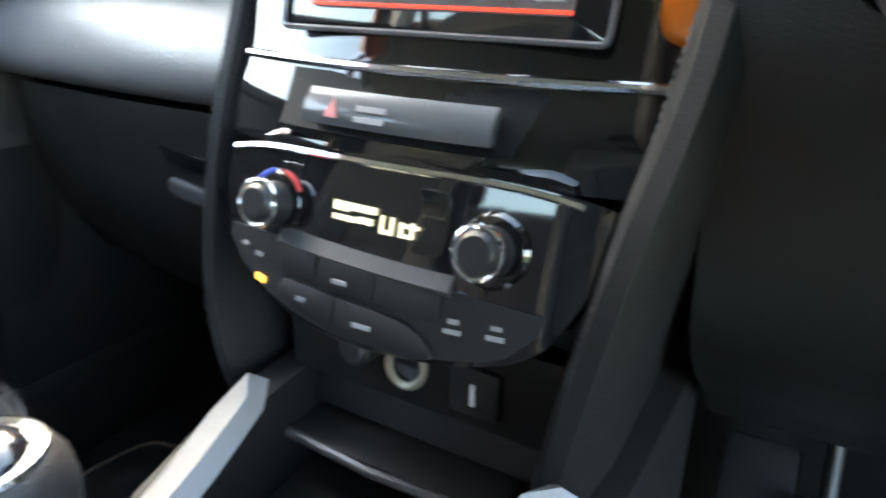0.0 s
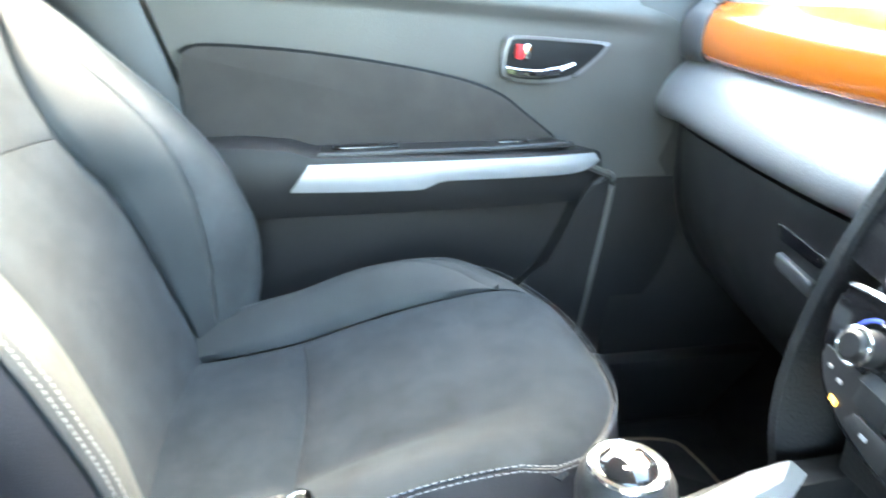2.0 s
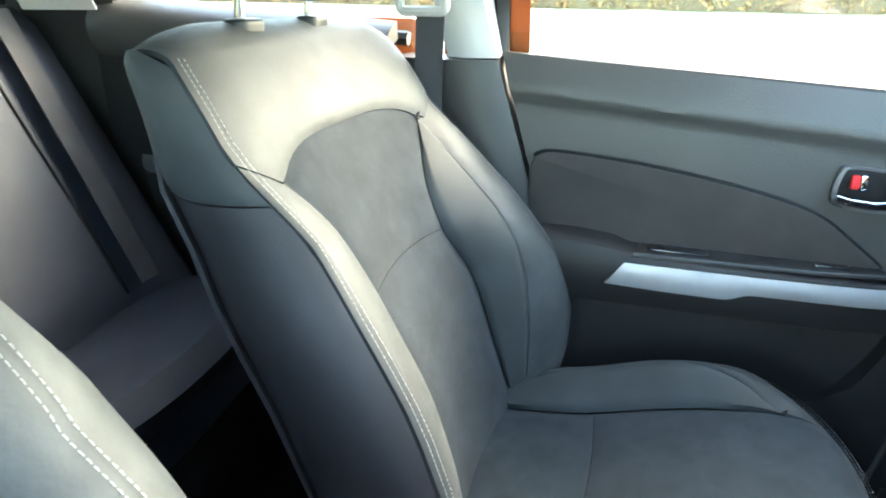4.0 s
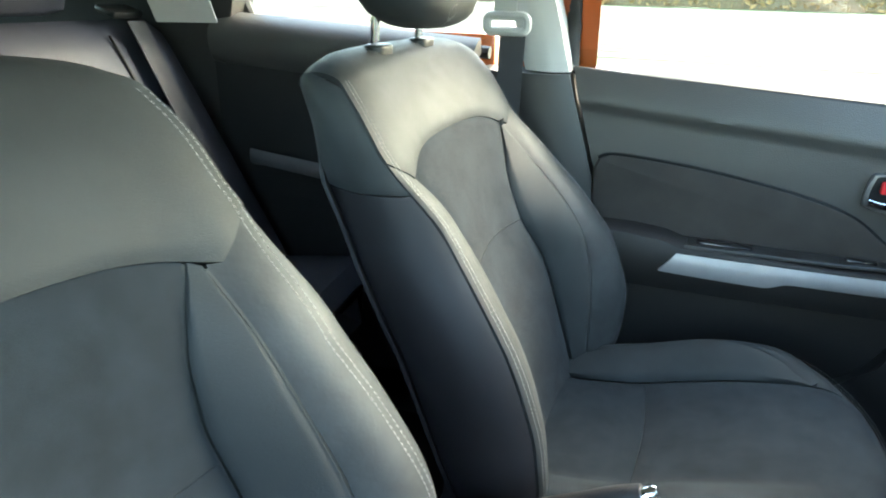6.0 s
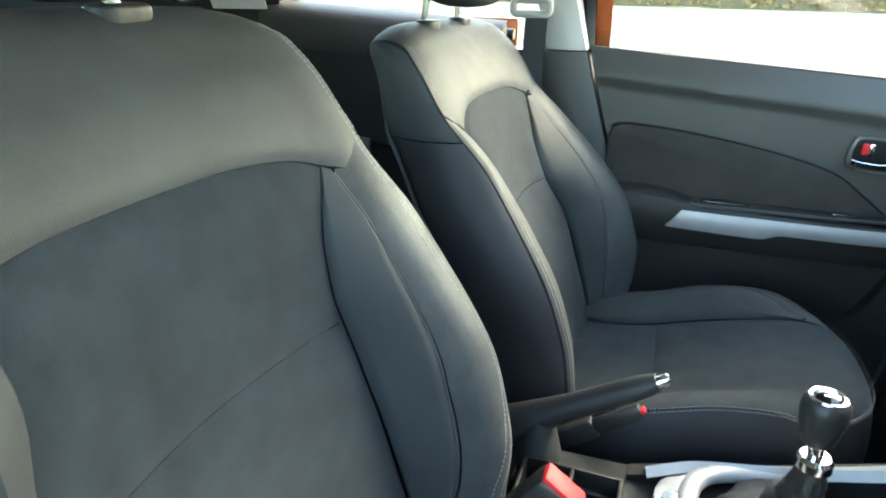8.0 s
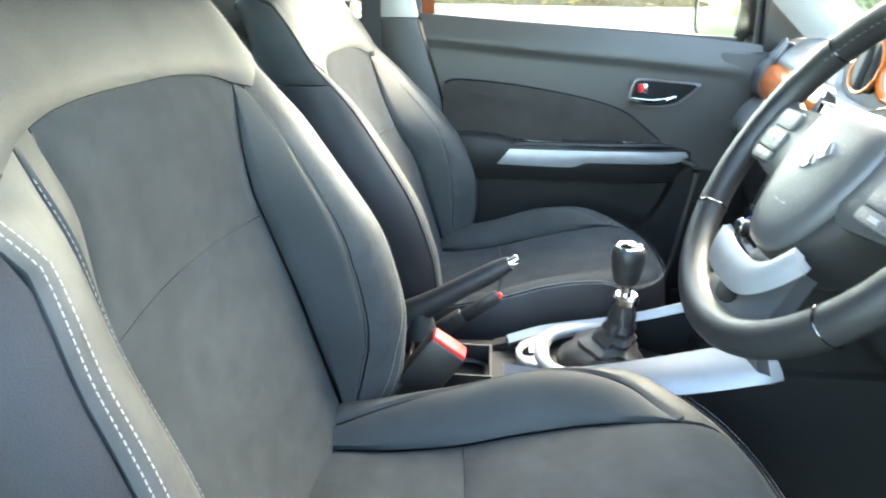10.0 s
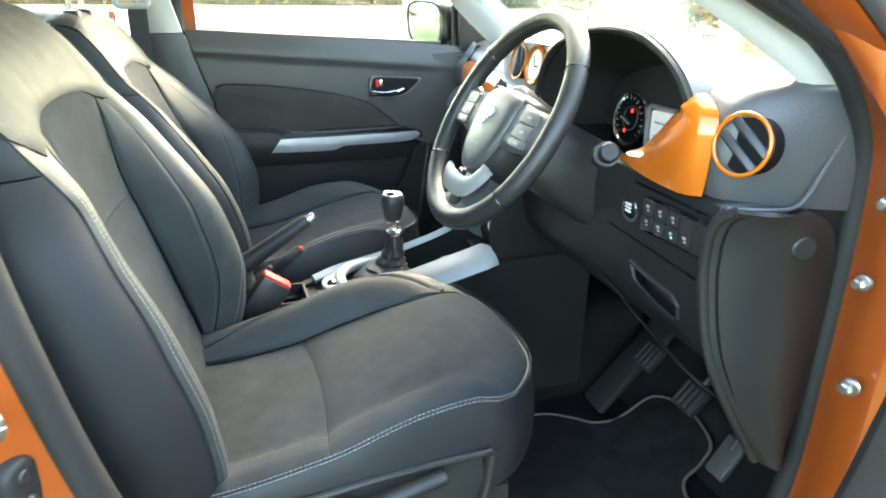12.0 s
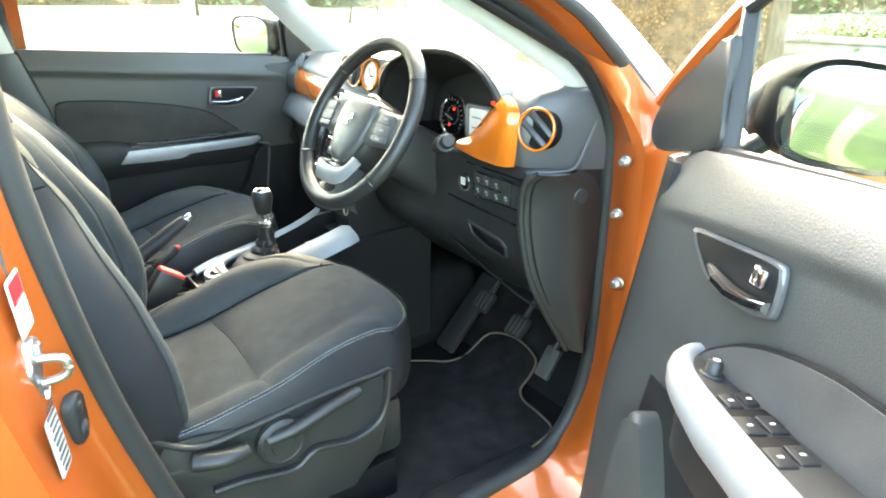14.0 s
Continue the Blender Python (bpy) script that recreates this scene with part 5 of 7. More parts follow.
for col, a0, a1 in (((0.05, 0.1, 0.6), 100, 150), ((0.6, 0.04, 0.04), 30, 80)):
    c = Vector(AC(-0.060, 0.921, 0.0235))
    part("temperature_arc", tube([c + Vector((0.0172 * math.cos(radians(mix(a0, a1, k / 6))), 0.0172 * 0.28 * math.sin(radians(mix(a0, a1, k / 6))), 0.0172 * math.sin(radians(mix(a0, a1, k / 6))))) for k in range(7)], 0.0013, 6), material("arc_print", col, 0.5), ac)
part("socket_panel", box((-0.005, 0.545, 0.815), (0.20, 0.02, 0.06), 0.004), LOWTRIM, stack)
sock = part("power_socket", disc((-0.010, 0.537, 0.815), (0, -1, 0.2), 0.0135, 0.004, 28), GLOSS, stack)
part("socket_ring", ring((-0.010, 0.531, 0.816), (0, -1, 0.2), 0.0125, 0.0028, 28), material("brushed_ring", (0.62, 0.6, 0.5), 0.3, metal=0.9), sock, "bright metal socket ring")
part("socket_plug", disc((-0.042, 0.538, 0.820), (0, -1, 0.1), 0.011, 0.02, 20, 0.004), RUBBER, stack, "black rubber plug")
usb = part("usb_port", prism(rounded(0.020, 0.052, 0.797, 0.829, 0.004), lambda p, q, w: (p, 0.537 - w, q), 0.007, 0.002), PLASTIC, stack, "black usb flap")
part("usb_mark", box((0.036, 0.5285, 0.813), (0.003, 0.001, 0.014), 0), MARK, usb)
part("tray_shelf", box((-0.020, 0.535, 0.750), (0.165, 0.050, 0.005), 0.002), PLASTIC, stack, "black shelf over the tray")
part("shelf_lip", tube([(-0.100, 0.510, 0.751), (-0.02, 0.506, 0.750), (0.060, 0.510, 0.750)], 0.0035, 8), BEZEL, stack, "dark satin shelf lip")
part("tray_slope", box((-0.01, 0.548, 0.770), (0.17, 0.006, 0.030), 0.002, Matrix.Rotation(-0.35, 3, "X")), RAIL, stack)
part("tray_back", box((0.01, 0.56, 0.76), (0.20, 0.02, 0.10), 0.004), LOWTRIM, stack)
part("tray_floor", box((0.01, 0.50, 0.715), (0.19, 0.12, 0.012), 0.004), PLASTIC, stack)
for s in (1, -1):
    top = 0.128 if s > 0 else -0.138
    rail = [(top + s * 0.012, 0.565, 1.10), (top + s * 0.006, 0.528, 1.0), (top - s * 0.006, 0.500, 0.93), (top - s * 0.018, 0.490, 0.86), (top - s * 0.030, 0.500, 0.79), (top - s * 0.036, 0.52, 0.72), (top - s * 0.036, 0.54, 0.66)]
    if s < 0:
        rail = [(-0.152, 0.595, 1.10), (-0.147, 0.552, 1.0), (-0.148, 0.532, 0.945), (-0.152, 0.518, 0.865), (-0.148, 0.514, 0.80), (-0.136, 0.522, 0.735), (-0.128, 0.54, 0.66)]
        part("side_rail", loft([[(p.x + 0.006, p.y + 0.012, p.z), (p.x + 0.004, p.y - 0.004, p.z), (p.x - 0.003, p.y - 0.006, p.z), (p.x - 0.008, p.y, p.z), (p.x - 0.010, p.y + 0.03, p.z), (p.x - 0.010, p.y + 0.15, p.z), (p.x + 0.002, p.y + 0.15, p.z)] for p in smooth_path(rail, 5)]), RAIL, stack, "slim padded grey side rail")
        continue
    # driver-side rail takes the shaded copy of the rail vinyl
    part("side_rail", loft([[(p.x - s * 0.012, p.y - 0.002, p.z), (p.x - s * 0.006, p.y - 0.012, p.z), (p.x + s * 0.003, p.y - 0.013, p.z), (p.x + s * (0.012 if s > 0 else 0.006), p.y - 0.004, p.z), (p.x + s * (0.018 if s > 0 else 0.009), p.y + 0.04, p.z), (p.x + s * (0.018 if s > 0 else 0.009), p.y + 0.16, p.z), (p.x - s * 0.012, p.y + 0.16, p.z)] for p in smooth_path(rail, 5)]), RAILSHADE, stack, "padded side rail with stitched seam, shade put into its colour")

seam = smooth_path([(0.127, 0.518, 1.02), (0.118, 0.494, 0.95), (0.106, 0.481, 0.88), (0.095, 0.486, 0.81), (0.088, 0.500, 0.74)], 8)
tagged(part("stitching", dashes([(p, (-0.5, -0.8, 0.3)) for p in seam], 0.0042, 0.0026, 0.0005, 0.0008), THREAD, stack, "grey stitched seam"), kind="stuff")
stack.rotation_euler = (0, radians(2.0), 0)
stack.location = (0.006, 0.55, 0.7955)

# ---- centre console between the seats ----
console = thing("centre_console", (0, 0.2, 0.5), "black centre console with satin silver gear surround", "console")
part("console_body", loft([[(x * w, y, z) for x, z in ((0.085, 0.55), (0.09, zt - 0.012), (0.08, zt), (-0.08, zt), (-0.09, zt - 0.012), (-0.085, 0.55))] for y, zt, w in ((-0.32, 0.70, 1), (-0.05, 0.695, 1), (0.15, 0.70, 1), (0.25, 0.712, 1.0), (0.36, 0.700, 1.0), (0.42, 0.680, 1.0), (0.56, 0.680, 1.0))]), LOWTRIM, console)
for s in (1, -1):
    part("console_cheek", loft([[(s * x0, y, 0.46), (s * (x0 + 0.006), y, zt - 0.03), (s * (xt + 0.008), y, zt - 0.012), (s * (xt - 0.02), y, zt - 0.008), (s * (xt - 0.03), y, 0.46)] for y, x0, xt, zt in ((0.12, 0.088, 0.07, 0.715), (0.2, 0.092, 0.088, 0.728), (0.3, 0.098, 0.10, 0.745), (0.42, 0.105, 0.112, 0.775), (0.485, 0.110, 0.115, 0.792), (0.70, 0.125, 0.125, 0.80))]), LOWTRIM, console, "near-black console side")


def blade(s):
    def f(a, b):
        y = mix(0.485, 0.14, b)
        xx = table([(0.10, 0.045), (0.15, 0.062), (0.2, 0.078), (0.3, 0.088), (0.42, 0.098), (0.485, 0.106)])(y)
        w = table([(0.10, 0.03), (0.2, 0.02), (0.3, 0.030), (0.42, 0.042), (0.470, 0.042), (0.485, 0.020)])(y)
        z = table([(0.10, 0.712), (0.2, 0.728), (0.3, 0.745), (0.42, 0.775), (0.485, 0.797)])(y)
        t = mix(-1, 1, a)
        return (s * (xx + w * t * 0.5 + 0.002), y, z - 0.010 * t - 0.012 * max(0, t) ** 2)
    return f


for s in (1, -1):
    part("silver_blade", shell(blade(s), 6, 24, 0.014), SILVER, console, "satin silver blade trim")
part("gear_surround", tube(smooth_path([(0.075, 0.33, 0.742), (0.072, 0.25, 0.732), (0.05, 0.205, 0.727), (0, 0.192, 0.725), (-0.05, 0.205, 0.727), (-0.072, 0.25, 0.732), (-0.075, 0.33, 0.742)], 5), 0.0125, 12, False, 0.85), SILVER, console, "satin silver gear surround")
part("mode_dial_base", prism([(p.x, p.y) for p in smooth_path([(0.040, 0.200, 0), (0.036, 0.172, 0), (0.018, 0.158, 0), (-0.02, 0.155, 0), (-0.044, 0.166, 0), (-0.050, 0.200, 0)], 3)], lambda p, q, w: (p, q, 0.702 + w + (q - 0.12) * 0.2), 0.014, 0.006, 3), SILVER, console, "satin silver drive mode plinth")
part("mode_dial", disc((-0.002, 0.178, 0.723), (0, -0.2, 1), 0.0145, 0.006, 28, 0.002), GLOSS, console, "gloss black mode selector")
for k in range(3):
    part("mode_mark", box((-0.008 + 0.006 * k, 0.178, 0.7297), (0.0035, 0.008, 0.001), 0), MARK, console)
part("cup_holder", prism(rounded(-0.07, 0.07, -0.20, -0.02, 0.03), lambda p, q, w: (p, q, 0.697 + w), 0.006, 0.004), LOWTRIM, console)
# thin black sheet on the holder paints the depth of the well
part("cup_shade", prism(rounded(-0.058, 0.058, -0.19, -0.035, 0.028), lambda p, q, w: (p, q, 0.7035 + w), 0.001, 0.0004), GLOSS, console, "flat black sheet for the shade inside the cup holder")
for c, sz in (((0.038, -0.005, 0.716), (0.085, 0.005, 0.034)), ((0.038, 0.055, 0.716), (0.085, 0.005, 0.034)), ((0.038, 0.115, 0.716), (0.085, 0.005, 0.034)), ((0.082, 0.055, 0.716), (0.005, 0.125, 0.034)), ((-0.006, 0.055, 0.716), (0.005, 0.125, 0.034))):
    part("tray_wall", box(c, sz, 0.002), LOWTRIM, console)
part("tray_rim", tube([(p, q, 0.706) for p, q in rounded(0.0, 0.075, 0.0, 0.11, 0.02)], 0.004, 6, True), PLASTIC, console)

gear = thing("gear_lever", (0, 0.29, 0.73), "manual gear lever with black knob, chrome shaft and leather gaiter", "gear lever")
part("gaiter", loft([[(w * math.cos(t) * (1 + 0.13 * math.sin(5 * t + z * 90) + 0.05 * math.sin(11 * t - z * 140)) + 0.0, 0.29 + 0.85 * w * math.sin(t) * (1 + 0.08 * math.cos(4 * t)) + dy, z) for t in [2 * math.pi * i / 40 for i in range(40)]] for z, w, dy in ((0.718, 0.070, -0.01), (0.730, 0.068, -0.008), (0.738, 0.060, -0.006), (0.744, 0.046, -0.002), (0.750, 0.047, 0.002), (0.756, 0.034, 0.007), (0.763, 0.035, 0.010), (0.770, 0.026, 0.013), (0.779, 0.0275, 0.014), (0.787, 0.0215, 0.016), (0.797, 0.0225, 0.017), (0.808, 0.0185, 0.018), (0.822, 0.018, 0.018))]), RIMLEATHER, gear, "crumpled black leather gaiter")
part("collar", disc((0, 0.309, 0.818), (0, 0, 1), 0.019, 0.014, 24, 0.004), CHROME, gear, "chrome reverse collar")
part("shaft", tube([(0, 0.309, 0.82), (0, 0.306, 0.865)], 0.0085, 16), CHROME, gear)
part("knob", loft([[(r * math.cos(t), 0.306 + r * math.sin(t), z) for t in [2 * math.pi * i / 32 for i in range(32)]] for z, r in ((0.848, 0.013), (0.852, 0.0175), (0.866, 0.0205), (0.880, 0.0232), (0.892, 0.0242), (0.899, 0.0232), (0.904, 0.0205), (0.9065, 0.0175))]), RIMLEATHER, gear, "black leather gear knob")
part("knob_ring", ring((0, 0.306, 0.9055), (0, 0, 1), 0.0172, 0.0022, 32), CHROME, gear)
part("knob_badge", loft([[(r * math.cos(t), 0.306 + r * math.sin(t), z) for t in [2 * math.pi * i / 32 for i in range(32)]] for z, r in ((0.900, 0.0165), (0.9055, 0.0160), (0.9085, 0.0135), (0.9108, 0.009), (0.9118, 0.005), (0.9121, 0.001))]), GLOSS, gear, "dark mirror-like shift pattern badge")
part("shift_pattern", box((0, 0.306, 0.9112), (0.0135, 0.0012, 0.0012), 0), CHROME, gear)
for x in (-0.007, 0, 0.007):
    part("shift_pattern", box((x, 0.306, 0.9104 if x else 0.9116), (0.0012, 0.012, 0.0016), 0), CHROME, gear)

hb = thing("handbrake", (-0.06, 0.0, 0.72), "black leather handbrake lever with chrome release button", "handbrake")
part("boot", loft([[(-0.06 + w * math.cos(t), y + 0.7 * w * math.sin(t), z) for t in [2 * math.pi * i / 20 for i in range(20)]] for y, z, w in ((0.0, 0.70, 0.045), (0.0, 0.73, 0.035), (0.0, 0.76, 0.024))]), LEATHER, hb, "black leather boot")
part("grip", tube(smooth_path([(-0.060, -0.07, 0.718), (-0.059, 0.0, 0.762), (-0.057, 0.07, 0.806), (-0.055, 0.140, 0.850)], 6), table([(0.0, 0.034), (0.3, 0.023), (0.55, 0.0175), (0.85, 0.0155), (1.0, 0.0115)]), 16), RAIL, hb, "black leather grip")
part("release_button", tube([(-0.055, 0.136, 0.847), (-0.055, 0.150, 0.857), (-0.055, 0.153, 0.859)], lambda t: 0.0085 - 0.003 * (t > 0.9), 16), CHROME, hb, "chrome release button")
for x, y, z, ang, size, lab in ((0.105, 0.056, 0.797, 0.12, 1.1, "black belt buckle with a red release button"), (-0.118, 0.115, 0.778, 0.45, 0.46, "black belt buckle with a red release button beside the passenger seat")):
    bk = thing("seat_belt_buckle", (x, y - 0.03, 0.70), lab, "belt buckle", "belt buckles")
    turn = Matrix.Rotation(-0.5 - ang, 3, "X")
    part("body", box((x, y - 0.022, z - 0.038), (0.034 * size, 0.052 * size, 0.085), 0.007, turn), PLASTIC, bk)
    up = turn @ Vector((0, 0, 1))
    part("button", box(Vector((x, y - 0.022, z - 0.038)) + up * 0.041, (0.027 * size, 0.044 * size ** 2, 0.012), 0.004, turn), RED, bk, "red release button")
    part("stalk", box(Vector((x, y - 0.022, z - 0.038)) - up * 0.07, (0.02, 0.03, 0.08), 0.004, turn), PLASTIC, bk)

# ---- steering wheel ----
WC = Vector((0.329, 0.392, 1.109))
TILT = radians(31.0)
WN = Vector((0, -math.cos(TILT), math.sin(TILT)))
WU = Vector((0, math.sin(TILT), math.cos(TILT)))
WX = Vector((1, 0, 0))
W = lambda p, q, d: WC + WX * p + WU * q + WN * d
wheel = thing("steering_wheel", WC, "black leather steering wheel with silver lower spoke", "steering wheel")
R = 0.166
part("rim", tube([W(R * math.cos(t), R * math.sin(t), 0) for t in [2 * math.pi * i / 64 for i in range(64)]], 0.0160, 16, True, 0.92, WN), RIMLEATHER, wheel, "black leather rim")
RIMSEAM = dashes([(W((R - 0.013) * math.cos(t), (R - 0.013) * math.sin(t), 0.007), WN) for t in [radians(mix(30, 150, i / 60)) for i in range(61)]], 0.007, 0.004, 0.001, 0.001)
tagged(part("stitching", RIMSEAM, INK, wheel), kind="stuff")
for t in (35, 145, 215, 325):
    c = W(R * math.cos(radians(t)), R * math.sin(radians(t)), 0)
    part("rim_joint", ring(c, -WX * math.sin(radians(t)) + WU * math.cos(radians(t)), 0.0158, 0.0009, 24, 6), GLOSS, wheel)
HUB = [(0.0, 0.047), (0.026, 0.046), (0.046, 0.042), (0.057, 0.033), (0.062, 0.012), (0.060, -0.014), (0.053, -0.043), (0.040, -0.070), (0.022, -0.087), (0.0, -0.092)]
HUB = HUB + [(-x, y) for x, y in HUB[-2:0:-1]]
HUB = [(v.x, v.y) for v in smooth_path([(x, y, 0) for x, y in HUB], 3, True)]
# hub side in darker plastic than the cover, shading put into the colour
part("hub_shaded_side", loft([[W(x * k, (y + 0.02) * j - 0.02, d) for x, y in HUB] for k, j, d in ((1.18, 1.0, -0.058), (1.27, 1.04, -0.030), (1.22, 1.03, -0.010), (1.09, 1.0, 0.000), (0.95, 0.97, 0.004))]), PLASTIC, wheel, "side of the hub with its shade put into the colour")
hub = part("airbag_cover", loft([[W(x * k, (y + 0.02) * k - 0.02, d) for x, y in HUB] for k, d in ((0.97, -0.010), (0.975, 0.004), (0.95, 0.0095), (0.88, 0.0130), (0.7, 0.0155), (0.4, 0.017), (0.12, 0.0175))]), HUBGREY, wheel, "grey airbag cover")
for x0 in (-0.006, 0.006):
    part("emblem", prism([(x0 - 0.010, -0.002 + x0), (x0 + 0.002, 0.006 + x0), (x0 + 0.010, -0.004 + x0), (x0 - 0.002, -0.012 + x0)], lambda p, q, w: W(p, q, 0.0162 + w), 0.003, 0.001), CHROME, hub, "chrome emblem shape")
for k in range(2):
    part("airbag_text", prism([(-0.010, -0.040 - 0.007 * k), (0.010, -0.040 - 0.007 * k), (0.010, -0.042 - 0.007 * k), (-0.010, -0.042 - 0.007 * k)], lambda p, q, w: W(p, q, 0.0162 + w), 0.0008, 0), INK, hub)
for s in (1, -1):
    sp = part("spoke", loft([[W(s * x, q + dq, d + dd) for dq, dd in ((h, 0), (h * 0.6, 0.008), (-h * 0.6, 0.008), (-h, 0), (-h, -0.01), (h, -0.01))] for x, q, h, d in ((0.055, -0.002, 0.038, 0.000), (0.09, -0.002, 0.034, 0.001), (0.125, 0.0, 0.031, -0.001), (0.158, 0.004, 0.036, -0.005))]), HUBGREY, wheel, "grey spoke with switch pads")
    for qq, hh in ((0.016, 0.013), (-0.006, 0.014), (-0.023, 0.008)):
        bt = part("switch_pad", prism(rounded(0.084, 0.128, qq - hh * 0.75, qq + hh * 0.75, 0.004), lambda p, q, w: W(s * p, q, 0.0075 - 0.06 * (p - 0.084) + w), 0.004, 0.0015), SOFT, sp)
        part("pad_mark", prism([(0.100, qq - 0.002), (0.112, qq - 0.002), (0.112, qq + 0.002), (0.100, qq + 0.002)], lambda p, q, w: W(s * p, q, 0.0117 - 0.06 * (p - 0.084) + w), 0.0005, 0), INK, bt)
ARC_IN = smooth_path([(-0.050, -0.094, 0), (-0.046, -0.097, 0), (-0.036, -0.099, 0), (-0.018, -0.101, 0), (0, -0.101, 0), (0.018, -0.101, 0), (0.036, -0.099, 0), (0.052, -0.090, 0), (0.066, -0.071, 0)], 4)
ARC_OUT = smooth_path([(-0.054, -0.100, 0), (-0.055, -0.112, 0), (-0.050, -0.124, 0), (-0.026, -0.128, 0), (0, -0.128, 0), (0.026, -0.126, 0), (0.044, -0.116, 0), (0.060, -0.097, 0), (0.073, -0.075, 0)], 4)


def arc_band(a, b):
    i = round(a * (len(ARC_IN) - 1))
    v = mix(ARC_IN[i], ARC_OUT[i], b)
    return W(v.x, v.y, 0.005 - 0.006 * b + 0.003 * math.sin(math.pi * b))


part("lower_spoke_trim", shell(arc_band, len(ARC_IN) - 1, 6, 0.010), SILVER, wheel, "satin silver lower spoke trim")
low = part("lower_spoke", loft([[W(h * t, q, d - 0.012 * abs(t) ** 3) for t in (-1, -0.8, -0.4, 0, 0.4, 0.8, 1)] + [W(h * t, q, d - 0.03) for t in (0.9, -0.9)] for q, h, d in ((-0.085, 0.040, -0.008), (-0.115, 0.046, -0.008), (-0.135, 0.056, -0.002), (-0.154, 0.080, 0.001), (-0.162, 0.092, -0.004))]), HUBGREY, wheel, "grey lower spoke")
# black oval laid on the spoke in place of an open hole
part("spoke_hole_shade", prism([(0.020 * math.cos(2 * math.pi * i / 20), -0.138 + 0.010 * math.sin(2 * math.pi * i / 20)) for i in range(20)], lambda p, q, w: W(p, q, -0.004 + w - 0.10 * (q + 0.138)), 0.003, 0.001), RECESS, low, "flat black oval for the dark of the spoke hole")
part("boss", disc(W(0, 0, -0.075), WN, 0.055, 0.07, 28, 0.004, 1.1), PLASTIC, wheel)
column = thing("steering_column", (0.345, 0.52, 1.0), "black plastic steering column shroud with stalks", "steering column")
part("shroud", loft([[WC - WN * d + WX * (w * math.copysign(abs(math.cos(t)) ** 0.6, math.cos(t))) + WU * (h * math.copysign(abs(math.sin(t)) ** 0.6, math.sin(t)) - 0.01) for t in [2 * math.pi * i / 28 for i in range(28)]] for d, w, h in ((0.06, 0.056, 0.05), (0.075, 0.064, 0.058), (0.13, 0.07, 0.062), (0.20, 0.075, 0.066), (0.27, 0.08, 0.07))]), PLASTIC, column)
for a, b, lab in ((Vector((0.43, 0.505, 1.060)), Vector((0.512, 0.468, 1.090)), "black light and indicator stalk"), (WC - WN * 0.10 - WX * 0.06, WC - WN * 0.085 - WX * 0.135, "black wiper stalk")):
    st = part("stalk", tube([a, mix(a, b, 0.45), mix(a, b, 0.6), b], lambda t: 0.009 + 0.008 * (t > 0.4), 16), PLASTIC, column, lab)
    e = (b - a).normalized()
    part("stalk_ring", tube([b, b + e * 0.006], 0.0155, 18), PLASTIC, st)
    part("stalk_tip", tube([b + e * 0.006, b + e * 0.022, b + e * 0.026], lambda t: 0.0135 - 0.003 * (t > 0.9), 18), RUBBER, st, "dark ribbed stalk knob")

# ---- pedals and mats ----
for name, c, wide, lab in (("brake_pedal", (0.372, 0.80, 0.555), 0.062, "worn rubber covered brake pedal"), ("clutch_pedal", (0.238, 0.80, 0.572), 0.055, "rubber covered clutch pedal")):
    pd = thing(name, c, lab, "pedal", "pedals")
    lean = Matrix.Rotation(-0.75, 3, "X")
    part("pad", box(c, (wide, 0.016, 0.058), 0.006, lean), RUBBER, pd)
    for k in range(4):
        part("tread_rib", box(Vector(c) + lean @ Vector((-0.021 + 0.014 * k, -0.010, 0)), (0.005, 0.004, 0.046), 0.001, lean), DOORGREY, pd)
    part("arm", tube([(c[0], c[1] + 0.01, c[2]), (c[0], c[1] + 0.09, c[2] + 0.10), (c[0], c[1] + 0.10, c[2] + 0.26)], 0.007, 8), PLASTIC, pd)
pd = thing("accelerator_pedal", (0.53, 0.745, 0.54), "black plastic accelerator pedal", "pedal", "pedals")
part("pad", box((0.53, 0.752, 0.545), (0.042, 0.014, 0.075), 0.005, Matrix.Rotation(-0.6, 3, "X")), DOORGREY, pd)
part("arm", tube([(0.53, 0.76, 0.56), (0.53, 0.84, 0.66), (0.53, 0.86, 0.78)], 0.007, 8), PLASTIC, pd)
rest = thing("foot_rest", (0.2, 0.78, 0.45), "ribbed black plastic foot rest", "foot rest")
part("plate", box((0.180, 0.79, 0.52), (0.07, 0.02, 0.24), 0.008, Matrix.Rotation(-0.75, 3, "X")), PLASTIC, rest)
for k in range(5):
    part("rib", box((0.180, 0.745 + 0.028 * k, 0.455 + 0.030 * k), (0.06, 0.006, 0.006), 0.002), RUBBER, rest)


def mat_thing(xc, pts, label):
    m = thing("floor_mat", (xc, 0.6, 0.41), label, "floor mat", "floor mats")
    lay = lambda p, q, w: (p, q, 0.408 + w + 0.55 * max(0, q - 0.74))
    part("carpet", prism(pts, lay, 0.008, 0.003), MATPILE, m)
    part("binding", tube([lay(p, q, 0.008) for p, q in pts], 0.0034, 6, True), PIPING, m, "tan stitched binding")
    return m


OUT = [(p.x, p.y) for p in smooth_path([(0.60, 0.30, 0), (0.615, 0.55, 0), (0.600, 0.70, 0), (0.545, 0.728, 0), (0.48, 0.735, 0), (0.440, 0.755, 0), (0.432, 0.795, 0), (0.405, 0.835, 0), (0.31, 0.852, 0), (0.232, 0.828, 0), (0.226, 0.76, 0), (0.218, 0.69, 0), (0.185, 0.650, 0), (0.150, 0.57, 0), (0.15, 0.30, 0)], 4, True)]
